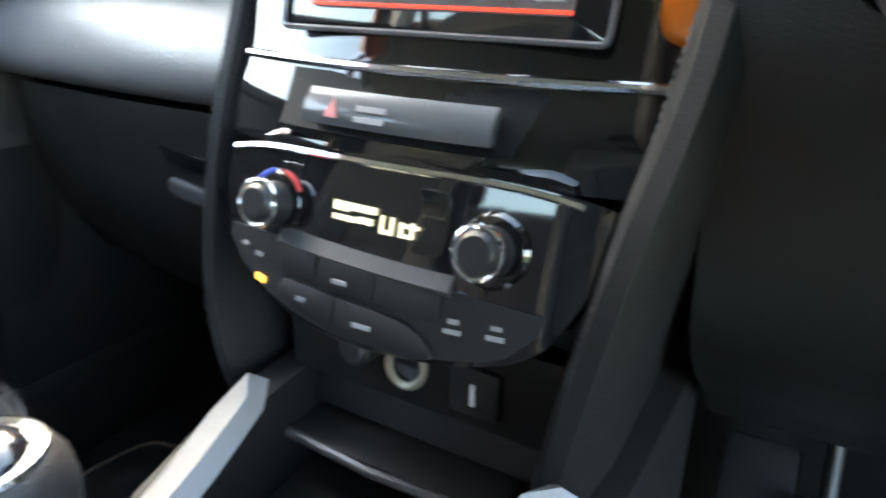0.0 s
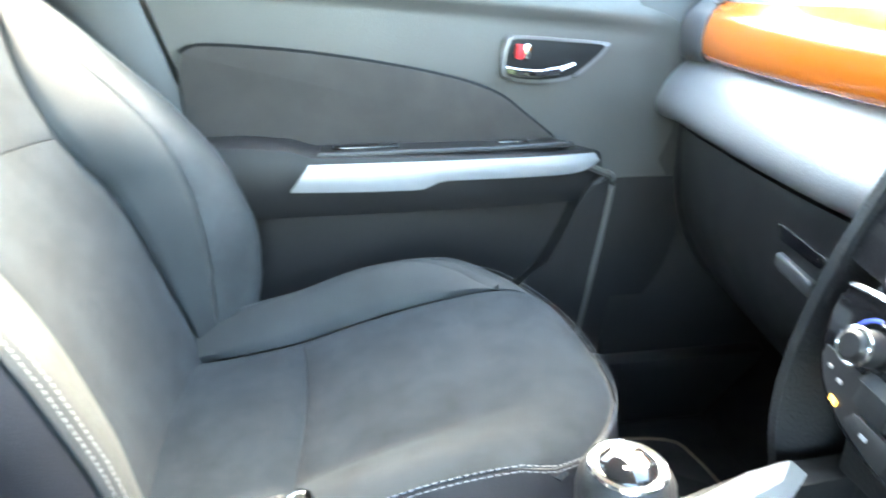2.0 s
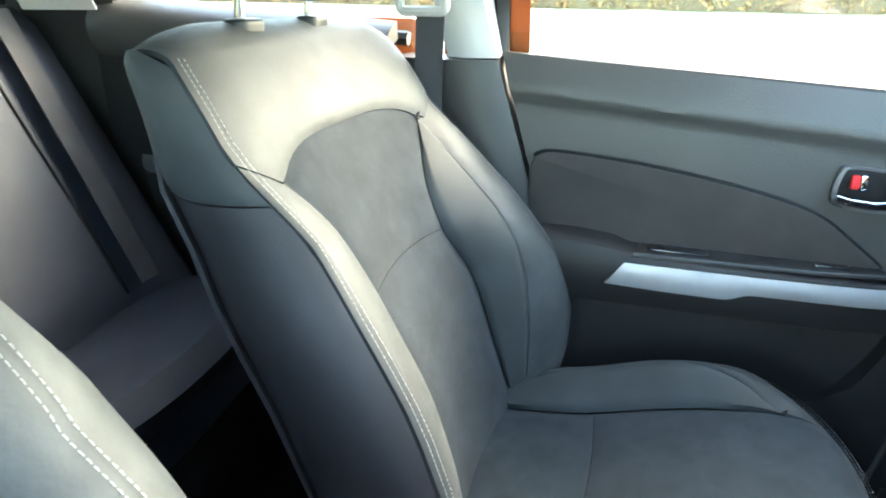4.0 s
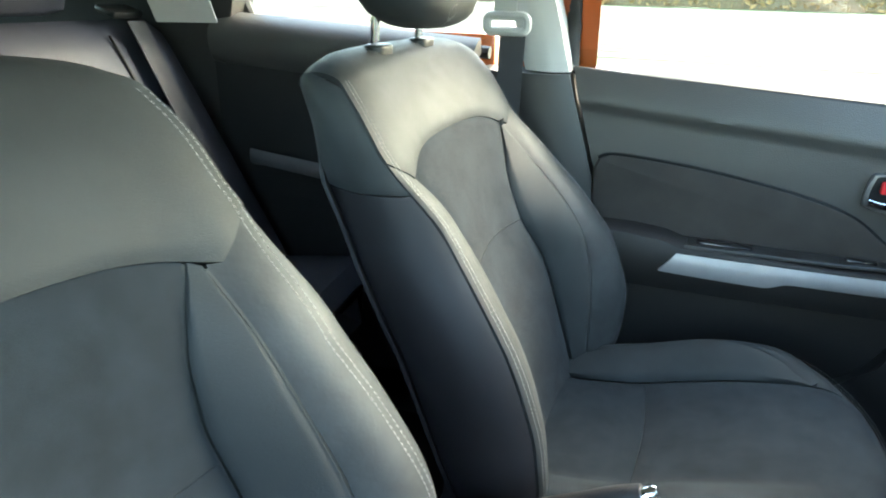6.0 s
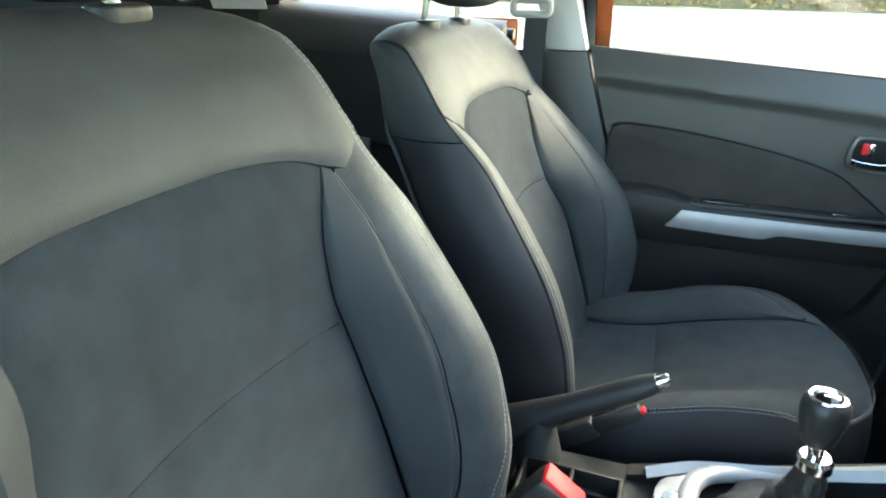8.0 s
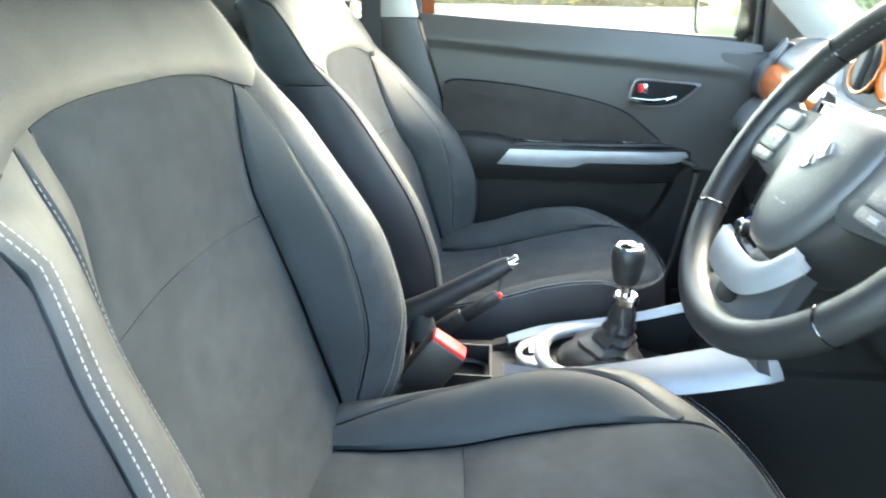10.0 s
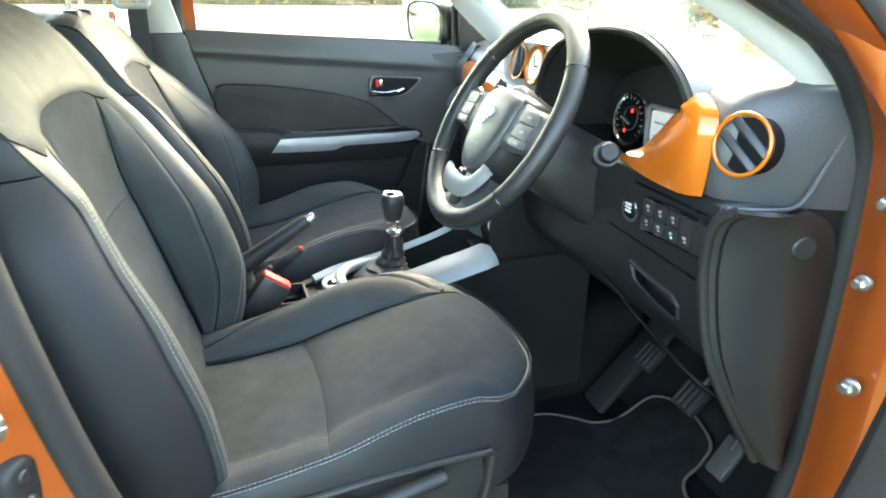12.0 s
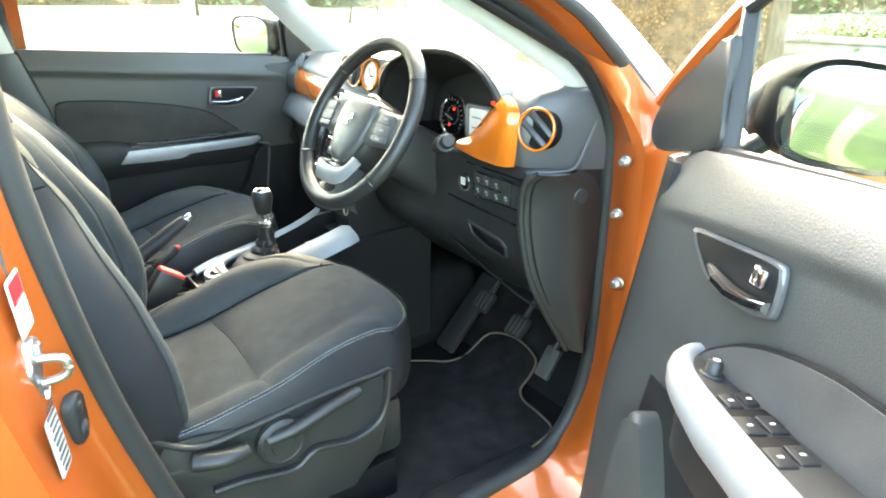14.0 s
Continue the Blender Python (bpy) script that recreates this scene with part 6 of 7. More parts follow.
mat_thing(0.38, OUT, "black carpet floor mat with tan binding in the driver's footwell")
mat_thing(-0.38, [(-p, q) for p, q in OUT][::-1], "black carpet floor mat with tan binding in the passenger footwell")


# ---- doors ----
def passenger_armrest(P, door):
    arm = part("armrest", loft([[P(p, q, w) for q, w in ((0.838, 0.0), (0.852, d * 0.75), (0.885, d), (top - 0.020, d), (top - 0.006, d - 0.006), (top, d - 0.020), (top, 0.0))] for p, d, top in ((-0.03, 0.070, 0.956), (0.06, 0.078, 0.958), (0.12, 0.078, 0.952), (0.15, 0.078, 0.942), (0.30, 0.074, 0.938), (0.45, 0.066, 0.934), (0.53, 0.052, 0.930), (0.575, 0.020, 0.918))]), LOWTRIM, door, "padded dark armrest")
    low = table([(0.118, 0.894), (0.13, 0.8935), (0.29, 0.890), (0.325, 0.901), (0.50, 0.900), (0.53, 0.902), (0.562, 0.911)])
    high = table([(0.118, 0.930), (0.142, 0.930), (0.30, 0.929), (0.53, 0.928), (0.552, 0.926), (0.562, 0.914)])
    reach = table([(0.1, 0.079), (0.14, 0.079), (0.3, 0.075), (0.45, 0.067), (0.53, 0.053), (0.575, 0.022)])
    part("silver_trim", shell(lambda a, b: (lambda p: P(p, mix(low(p) , high(p), b), reach(p)  + 0.004 + 0.003 * math.sin(b * math.pi)))(mix(0.118 + 0.026 * b, 0.562, a)), 40, 8, 0.006), SILVER, arm, "satin silver armrest trim")
    plate = part("switch_plate", prism([(0.155, 0.002), (0.40, 0.012), (0.52, 0.026), (0.50, 0.052), (0.16, 0.058)], lambda p, q, w: P(p, 0.936 + w, 0.070 - q), 0.006, 0.003), PLASTIC, arm, "black switch plate")
    part("pull_slot", box(P(0.22, 0.943, 0.040), (0.018, 0.09, 0.003), 0.001, P.turn), GLOSS, arm)
    part("window_switch", box(P(0.43, 0.943, 0.032), (0.016, 0.045, 0.005), 0.002, P.turn), GLOSS, arm)


ARM_EDGE = smooth_path([(0.532, -0.008, 0), (0.528, 0.012, 0), (0.512, 0.035, 0), (0.485, 0.053, 0), (0.445, 0.066, 0), (0.375, 0.078, 0), (0.28, 0.091, 0), (0.15, 0.098, 0), (-0.02, 0.10, 0)], 5)


def driver_armrest(P, door):
    """Armrest with a curved silver band round a black switch plate; plan given as p and w."""
    plan = [(v.x, v.y) for v in ARM_EDGE] + [(-0.02, -0.01), (0.2, -0.01)]
    arm = part("armrest", prism([(p, w) for p, w in plan], lambda p, w, d: P(p, 0.842 + d, w - 0.016 * (1 - d / 0.105)), 0.105, 0.004), PLASTIC, door, "dark armrest body")
    n = len(ARM_EDGE) - 1
    prof = [(-0.006, 0.9485), (-0.004, 0.953), (0.002, 0.9545), (0.007, 0.951), (0.011, 0.942), (0.0125, 0.930), (0.011, 0.916), (0.005, 0.908)]

    def band(a, b):
        i = round(a * n)
        d = (ARM_EDGE[min(i + 1, n)] - ARM_EDGE[max(i - 1, 0)]).normalized()
        o, q = prof[round(b * (len(prof) - 1))]
        low = 0.35 * clamp((0.50 - ARM_EDGE[i].x) / 0.10) + 0.65
        out = Vector((d.y, -d.x, 0))
        v = ARM_EDGE[i] + out * o * (1 if out.y > 0 or out.x > 0 else -1)
        return P(v.x, 0.9545 - (0.9545 - q) * low, v.y)
    part("silver_trim", shell(band, n, len(prof) - 1, 0.004), SILVER, arm, "wide satin silver armrest band")
    pl = [(v.x, v.y) for v in smooth_path([(0.522, 0.006, 0), (0.515, 0.026, 0), (0.49, 0.046, 0), (0.45, 0.060, 0), (0.375, 0.072, 0), (0.29, 0.085, 0), (0.24, 0.080, 0), (0.232, 0.05, 0), (0.255, 0.018, 0), (0.30, 0.010, 0), (0.375, 0.005, 0), (0.446, -0.003, 0), (0.50, -0.004, 0)], 3, True)]
    plate = part("switch_plate", prism(pl, lambda p, w, d: P(p, 0.945 + d, w), 0.008, 0.002), PLASTIC, arm, "black switch plate")
    for p, w, sp, sw in ((0.414, 0.049, 0.022, 0.020), (0.418, 0.024, 0.020, 0.018), (0.372, 0.059, 0.026, 0.024), (0.374, 0.031, 0.026, 0.024), (0.325, 0.064, 0.026, 0.024), (0.328, 0.037, 0.026, 0.024)):
        sw_ = part("window_switch", prism([(p + x, w + y) for x, y in rounded(-sp / 2, sp / 2, -sw / 2, sw / 2, 0.003)], lambda a, b, d: P(a, 0.950 + d + 0.1 * (a - p), b), 0.0065, 0.002), LOWTRIM, plate, "black window switch")
        part("switch_mark", prism([(p + x, w + y) for x, y in ((-0.0012, -0.003), (0.0012, -0.003), (0.0012, 0.003), (-0.0012, 0.003))], lambda a, b, d: P(a, 0.9563 + d + 0.1 * (a - p), b), 0.0006, 0), MARK, sw_)
    for p, w in ((0.393, 0.044), (0.348, 0.050)):
        # flat black patches paint the shade of the finger hollows
        part("finger_shade", prism([(p + x, w + y) for x, y in rounded(-0.009, 0.009, -0.028, 0.026, 0.004)], lambda a, b, d: P(a, 0.9535 + d, b), 0.0006, 0), RECESS, plate)
    part("knob_base", disc(P(0.470, 0.952, 0.030), P.turn @ Vector((0, 0, 1)), 0.014, 0.004, 24), PLASTIC, plate)
    part("mirror_knob", disc(P(0.470, 0.955, 0.030), P.turn @ Vector((0, 0, 1)), 0.0095, 0.016, 24, 0.003, 0.9), PLASTIC, plate, "grey mirror adjuster knob")
    part("knob_mark", disc(P(0.470, 0.9708, 0.030), P.turn @ Vector((0, 0, 1)), 0.004, 0.0006, 12, 0.0002), MARK, plate)


def front_door(name, place, label, driver):
    """A front door in its own frame: p runs forward along the car, q is height, w grows towards the cabin, 0 at the trim face."""
    P = place
    door = thing(name, P(0.3, 0.4, -0.05), label, "car door")
    sheet = lambda poly, d, b, w0=0.0, seg=3: prism(poly, lambda p, q, w: P(p, q, w0 + w), d, b, seg)
    flip = (lambda a: 1 - a) if driver else (lambda a: a)
    belt = table([(-0.10, 1.222), (0.25, 1.198), (0.68, 1.165), (0.80, 1.140)])
    crease = lambda p: belt(p) - (0.085 if driver else 0.07) - 0.015 * p
    rear_edge = (lambda q: mix(-0.05, 0.03, clamp((0.85 - q) / 0.3))) if driver else table([(0.45, 0.032), (0.85, 0.024), (0.965, 0.003), (1.097, -0.037), (1.22, -0.075)])
    fore_edge = lambda q: (0.712 if driver else 0.84) - (0.03 if driver else 0.07) * clamp((0.8 - q) / 0.35)
    part("outer_skin", sheet([(-0.10, 0.42), (0.72, 0.42), (0.79, 0.60), (0.81, 1.0), (0.80, 1.13), (-0.10, 1.215)], 0.02, 0.004, -0.14), ORANGE, door, "orange painted outer skin")

    def trim_face(a, b):
        q = mix(0.45, 1.22, b)
        p = mix(rear_edge(q), fore_edge(q), flip(a))
        q = mix(0.45, belt(p), b)
        over = q - crease(p)
        fade = clamp((0.70 - p) / 0.16)
        w = 0.012 * math.cos((q - 1.0) * 5) + 0.010 * clamp(over / 0.014) * fade - 0.030 * clamp((over - 0.012) / 0.085) ** 1.4 + 0.008 * clamp((0.9 - q) / 0.1) - 0.05 * clamp((p - 0.66) / (0.12 if driver else 0.18)) ** 2 - 0.01
        return P(p, q, w)
    trim = part("trim_panel", shell(trim_face, 34, 90, 0.02), DOORGREY, door, "dark grey grained door trim")
    if driver:
        part("front_edge", shell(lambda a, b: P(mix(0.700, 0.795, a) - mix(0.03, 0.07, a) * clamp((0.8 - mix(0.45, 1.14, b)) / 0.35), mix(0.45, 1.14, b), -0.020 - 0.075 * a ** 1.8), 10, 24, 0.01), RUBBER, door, "black rubber door edge")
    part("lower_trim", shell(lambda a, b: (lambda p, q: P(p, q, 0.012 * math.cos((q - 1.0) * 5) + 0.008 * clamp((0.9 - q) / 0.1) - 0.05 * clamp((p - 0.70) / 0.09) ** 2 - 0.007))(mix(0.01, (0.60 if driver else 0.79) - 0.05 * clamp((0.8 - mix(0.455, 0.875, b)) / 0.35), flip(a)), mix(0.455, 0.875, b)), 16, 16, 0.002), LOWTRIM, door, "darker lower door trim")
    part("inner_frame", sheet([(-0.08, 0.44), (0.72, 0.44), (0.77, 0.7), (0.775, 1.10), (-0.08, 1.18)], 0.06, 0.01, -0.11), PLASTIC, door)
    rim = [(0.10, 1.018), (0.304, 1.023), (0.357, 1.021), (0.411, 1.011), (0.454, 0.996), (0.483, 0.979), (0.507, 0.960), (0.524, 0.935)]
    ins = [(p.x, p.y) for p in smooth_path([(-0.012, 1.0, 0), (0.0, 1.015, 0)] + [(p, q, 0) for p, q in rim], 4)] + [(0.50, 0.92), (-0.01, 0.92)] if driver else [(p.x, p.y) for p in smooth_path([(-0.012, 1.066, 0), (0.02, 1.074, 0), (0.15, 1.064, 0), (0.30, 1.040, 0), (0.40, 1.012, 0), (0.455, 0.975, 0), (0.50, 0.940, 0)], 5)] + [(0.30, 0.930), (-0.01, 0.935), (-0.02, 0.95), (-0.018, 1.05)]
    part("insert", sheet(ins, 0.013, 0.006, 0.004), FABRIC, door, "charcoal cloth door insert")
    part("insert_piping", tube([P(p, q, 0.011) for p, q in ins[:-2]], 0.0045, 6), RECESS, door, "dark groove round the insert")
    if driver:
        driver_armrest(P, door)
    else:
        passenger_armrest(P, door)
    # lower pocket
    pk = [(p.x, p.y) for p in smooth_path([(0.02, 0.48, 0), (0.30, 0.475, 0), (0.53, 0.49, 0), (0.568, 0.60, 0), (0.578, 0.72, 0), (0.582, 0.82, 0), (0.584, 0.885, 0), (0.568, 0.893, 0), (0.540, 0.86, 0), (0.505, 0.78, 0), (0.46, 0.715, 0), (0.38, 0.685, 0), (0.2, 0.67, 0), (0.03, 0.68, 0)], 3, True)]
    if driver:
        pk = [(p.x, p.y) for p in smooth_path([(0.02, 0.48, 0), (0.30, 0.475, 0), (0.53, 0.49, 0), (0.562, 0.60, 0), (0.574, 0.70, 0), (0.580, 0.79, 0), (0.576, 0.832, 0), (0.555, 0.838, 0), (0.525, 0.80, 0), (0.49, 0.735, 0), (0.45, 0.70, 0), (0.38, 0.685, 0), (0.2, 0.67, 0), (0.03, 0.68, 0)], 5, True)]
    part("map_pocket", sheet(pk, 0.042, 0.011, 0.0), DOORGREY if driver else LOWTRIM, door, "dark moulded map pocket")
    if not driver:
        part("pocket_edge", tube(smooth_path([P(p, q, 0.040) for p, q in ((0.500, 0.480), (0.535, 0.56), (0.556, 0.66), (0.570, 0.76), (0.580, 0.83), (0.584, 0.885), (0.566, 0.896), (0.545, 0.905))], 4), 0.0055, 8), DOORGREY, door, "raised grey edge of the map pocket")
    # handle
    sh = 0.0 if driver else -0.024
    lift = 0.0 if driver else -0.006
    hp = [(p.x + sh, p.y + lift) for p in smooth_path([(0.598, 1.078, 0), (0.592, 1.083, 0), (0.54, 1.087, 0), (0.50, 1.090, 0), (0.455, 1.092, 0), (0.443, 1.085, 0), (0.438, 1.048, 0), (0.446, 1.033, 0), (0.494, 1.027, 0), (0.540, 1.032, 0), (0.560, 1.042, 0), (0.585, 1.063, 0)], 3, True)]
    hc = Vector((0.505 + sh, 1.062 + lift, 0))
    inset = [(mix(p, hc.x, 0.10), mix(q, hc.y, 0.14)) for p, q in hp]
    bez = part("handle_bezel", sheet(hp, 0.007, 0.004, 0.004), BEZEL, door, "dark satin handle bezel")
    part("recess", sheet(inset, 0.0022, 0.001, 0.0092), RECESS, bez, "black handle recess")
    lev = [(0.543, 1.054), (0.520, 1.046), (0.49, 1.042), (0.46, 1.044), (0.443, 1.047)]
    part("pull_lever", loft([[P(p + sh, q + lift + dq, 0.012 + dw * (0.3 + 0.7 * math.sin(0.3 + 0.55 * k))) for dq, dw in ((0.006 if k else 0.002, 0.004), (0.005 if k else 0.002, 0.016), (0, 0.020), (-0.006 if k else -0.002, 0.012), (-0.007 if k else -0.002, 0.002))] for k, (p, q) in enumerate(lev)]), CHROME, bez, "chrome pull lever")
    part("lever_face", loft([[P(p + sh, q + lift + dq, 0.013 + 0.020 * (0.3 + 0.7 * math.sin(0.3 + 0.55 * k)) + dw) for dq, dw in ((0.004, -0.003), (0.003, 0.001), (-0.003, 0.001), (-0.004, -0.003))] for k, (p, q) in enumerate(lev) if k]), GLOSS, bez)
    part("lock_tab", box(P(0.463 + sh, 1.071 + lift, 0.016), (0.010, 0.012, 0.020), 0.003, P.turn), RED if not driver else CHROME, bez, "red lock tab" if not driver else "chrome lock tab")
    part("lock_guide", box(P(0.474 + sh, 1.071 + lift, 0.013), (0.010, 0.009, 0.022), 0.003, P.turn), CHROME, bez)
    # window frame, glass and corner cover
    def rail(pts, r, mat, nm, lab=""):
        part(nm, tube(smooth_path([P(*p) for p in pts], 4), r, 8, False, 0.8), mat, door, lab)
    rail([(-0.085, 1.20, -0.05), (-0.09, 1.33, -0.06), (-0.08, 1.49, -0.06)], 0.014, RUBBER, "window_channel")
    if driver:
        rail([(0.845, 1.205, -0.062), (0.807, 1.256, -0.062), (0.757, 1.314, -0.064), (0.712, 1.360, -0.068), (0.60, 1.44, -0.078), (0.42, 1.50, -0.095), (0.2, 1.54, -0.11), (-0.08, 1.53, -0.125)], 0.017, ORANGE, "window_frame", "orange window frame")
        rail([(0.70, 1.345, -0.052), (0.59, 1.42, -0.066), (0.42, 1.48, -0.08), (0.2, 1.52, -0.095), (-0.07, 1.51, -0.11)], 0.012, RUBBER, "window_channel")
        rail([(0.648, 1.165, -0.046), (0.672, 1.25, -0.05), (0.705, 1.35, -0.058)], 0.012, RUBBER, "quarter_divider")
    else:
        rail([(0.735, 1.262, -0.06), (0.63, 1.372, -0.055), (0.42, 1.475, -0.04), (0.15, 1.52, -0.03), (-0.08, 1.50, -0.03)], 0.013, ORANGE, "window_frame", "orange window frame")
        rail([(0.71, 1.278, -0.05), (0.61, 1.365, -0.045), (0.41, 1.458, -0.03), (0.15, 1.502, -0.02), (-0.07, 1.485, -0.02)], 0.011, RUBBER, "window_channel")
        rail([(0.703, 1.150, -0.05), (0.700, 1.282, -0.055)], 0.010, RUBBER, "quarter_divider")
    part("sail_cover", sheet([(0.845, 1.125), (0.712, 1.145), (0.706, 1.22), (0.703, 1.279), (0.716, 1.276), (0.768, 1.224), (0.820, 1.172)] if not driver else [(p.x, p.y) for p in smooth_path([(0.785, 1.143, 0), (0.72, 1.156, 0), (0.655, 1.172, 0), (0.670, 1.235, 0), (0.684, 1.303, 0), (0.698, 1.307, 0), (0.712, 1.298, 0), (0.730, 1.276, 0), (0.765, 1.249, 0), (0.806, 1.202, 0), (0.812, 1.165, 0)], 3, True)], 0.014 if driver else 0.03, 0.005, -0.044 if driver else -0.05), PLASTIC, door, "black mirror corner cover")
    glass = part("window_pane", sheet([(-0.08, 1.19), (0.65, 1.15), (0.705, 1.35), (0.60, 1.43), (0.42, 1.49), (0.2, 1.53), (-0.075, 1.52)] if driver else [(-0.08, 1.19), (0.70, 1.15), (0.70, 1.275), (0.61, 1.36), (0.41, 1.455), (0.15, 1.50), (-0.075, 1.48)], 0.004, 0, -0.075), GLASS, door)
    glass.visible_shadow = False
    part("belt_strip", tube([P(-0.08, 1.212, -0.035), P(0.65, 1.17, -0.04)], 0.008, 8), RUBBER, door)
    # door mirror
    if driver:
        mc = (0.668, 1.238, -0.215)
    else:
        mc = (0.684, 1.222, -0.205)
    mp, mq, mw = mc
    mirror = part("mirror_housing", loft([[P(mp + d, mq + h * math.copysign(abs(math.sin(t)) ** 0.6, math.sin(t)) * 1.0, mw - 0.02 * (1 - k) + hw * math.copysign(abs(math.cos(t)) ** 0.6, math.cos(t))) for t in [2 * math.pi * i / 32 for i in range(32)]] for d, hw, h, k in ((-0.012, 0.100, 0.066, 1), (0.0, 0.104, 0.070, 1), (0.03, 0.103, 0.070, 1), (0.06, 0.098, 0.066, 1), (0.09, 0.086, 0.056, 1), (0.115, 0.065, 0.04, 1), (0.128, 0.035, 0.02, 1))]), MIRRORCASE, door, "glossy black door mirror housing")
    face = lambda t, k, d: P(mp - 0.028 - d - 0.07 * k * 0.064 * math.copysign(abs(math.sin(t)) ** 0.6, math.sin(t)) + 0.25 * k * 0.098 * math.copysign(abs(math.cos(t)) ** 0.6, math.cos(t)), mq + k * 0.064 * math.copysign(abs(math.sin(t)) ** 0.6, math.sin(t)), mw + k * 0.098 * math.copysign(abs(math.cos(t)) ** 0.6, math.cos(t)))
    around = [2 * math.pi * i / 40 for i in range(40)]
    part("mirror_rim", loft([[face(t, k, d) for t in around] for k, d in ((1.04, -0.04), (1.12, -0.004), (1.08, 0.008), (0.97, 0.004))]), RECESS, mirror, "black mirror rim")
    part("mirror_glass", loft([[face(t, k, d) for t in around] for k, d in ((0.965, 0.002), (0.965, 0.006), (0.95, 0.0066))]), MIRROR, mirror, "mirror glass")
    part("mirror_arm", tube([P(mp + 0.03, mq - 0.05, mw + 0.08), P(mp + 0.05, 1.15, -0.10)], 0.022, 10, False, 0.7), PLASTIC, mirror)
    return door


class Place:
    """Carries door places to the world: p along the car, q height, w towards the cabin."""
    def __init__(self, side, base, turn):
        self.side, self.base, self.turn = side, Vector(base), turn

    def __call__(self, p, q, w):
        return self.base + self.turn @ Vector((self.side * (0.70 - w), p - 0.67, q - 1.027))


front_door("passenger_door", Place(-1, (0, 0.67, 1.0), Matrix.Identity(3)), "closed dark grey passenger door with silver armrest trim", False)
OPEN = Matrix.Rotation(radians(67.8), 3, "Z") @ Matrix.Rotation(radians(10.0), 3, "Y")
front_door("driver_door", Place(1, (0.697, -0.141, 1.142), OPEN), "open driver's door with grey trim and window switches", True)

rear_door = thing("rear_door", (-0.72, -0.5, 0.45), "closed dark grey rear passenger door", "car door")
part("trim_panel", shell(lambda a, b: (-0.70, mix(-0.25, -0.82, a), mix(0.45, 1.178, b)), 10, 20, 0.03), LOWTRIM, rear_door, "near-black lower rear door trim")
part("upper_trim", shell(lambda a, b: (-0.694 + 0.012 * math.sin(math.pi * clamp(b * 0.9)) - 0.022 * clamp((b - 0.75) / 0.25) ** 2, mix(-0.25, -0.82, a), mix(mix(1.145, 1.182, a), mix(1.207, 1.237, a), b)), 10, 10, 0.03), DOORGREY, rear_door, "grey padded upper rear door trim")
part("armrest", loft([[(-0.70 + w, y, q) for q, w in ((0.88, 0.0), (0.89, 0.035), (0.955, 0.045), (0.965, 0.0))] for y in (-0.30, -0.5, -0.74)]), LOWTRIM, rear_door)
part("pull_trim", shell(lambda a, b: (-0.655 + 0.004 * math.sin(math.pi * b), mix(-0.54, -0.735, a), mix(0.945 + 0.02 * a, 0.972 + 0.018 * a, b)), 8, 4, 0.008), BEZEL, rear_door, "satin grey pull trim")
part("outer_skin", box((-0.79, -0.53, 0.84), (0.03, 0.58, 0.8), 0.01), ORANGE, rear_door)
pane = part("window_pane", prism([(-0.24, 1.19), (-0.78, 1.22), (-0.79, 1.40), (-0.70, 1.46), (-0.24, 1.47)], lambda p, q, w: (-0.76 + (q - 1.22) * 0.3 + w, p, q), 0.004, 0), GLASS, rear_door)
pane.visible_shadow = False
part("window_channel", tube(smooth_path([(-0.735, -0.24, 1.207), (-0.735, -0.72, 1.234), (-0.733, -0.765, 1.247), (-0.70, -0.79, 1.40), (-0.66, -0.76, 1.47)], 4), 0.012, 8), RUBBER, rear_door)
part("window_frame", tube(smooth_path([(-0.66, -0.76, 1.475), (-0.655, -0.5, 1.48), (-0.655, -0.24, 1.48)], 4), 0.02, 8), ORANGE, rear_door)

# never in view; added so its window lets daylight into the rear
unseen_door = thing("rear_door", (0.74, -0.58, 0.45), "unseen orange rear door behind the driver, added to let light in", "car door")
part("trim_panel", shell(lambda a, b: (0.70, mix(-0.36, -0.86, a), mix(0.45, 1.20, b)), 8, 12, 0.03), LOWTRIM, unseen_door)
part("outer_skin", box((0.80, -0.60, 0.82), (0.03, 0.52, 0.8), 0.01), ORANGE, unseen_door)
pane = part("window_pane", prism([(-0.36, 1.20), (-0.84, 1.22), (-0.82, 1.40), (-0.74, 1.46), (-0.36, 1.47)], lambda p, q, w: (0.76 - (q - 1.22) * 0.3 + w, p, q), 0.004, 0), GLASS, unseen_door)
pane.visible_shadow = False
part("window_frame", tube(smooth_path([(0.70, -0.84, 1.24), (0.68, -0.80, 1.42), (0.665, -0.6, 1.48), (0.66, -0.36, 1.48)], 4), 0.018, 8), ORANGE, unseen_door)

# passenger belt
belt = thing("seat_belt", (-0.69, -0.19, 0.9), "dark grey seat belt webbing with a pale upper anchor loop", "seat belt")
part("webbing", shell(lambda a, b: (-0.648 - 0.012 * b, -0.165 - 0.045 * a + 0.01 * b, mix(0.72, 1.255, b)), 2, 10, 0.002), BELT, belt, "dark webbing")
part("upper_webbing", shell(lambda a, b: (-0.655, -0.172 - 0.04 * a, mix(1.27, 1.40, b)), 2, 4, 0.002), PALE, belt)
part("anchor_loop", tube([(-0.650, -0.187 + p, 1.264 + q) for p, q in rounded(-0.036, 0.036, -0.013, 0.013, 0.009)], 0.0075, 8, True, 1, (1, 0, 0)), PALE, belt, "pale plastic anchor loop")


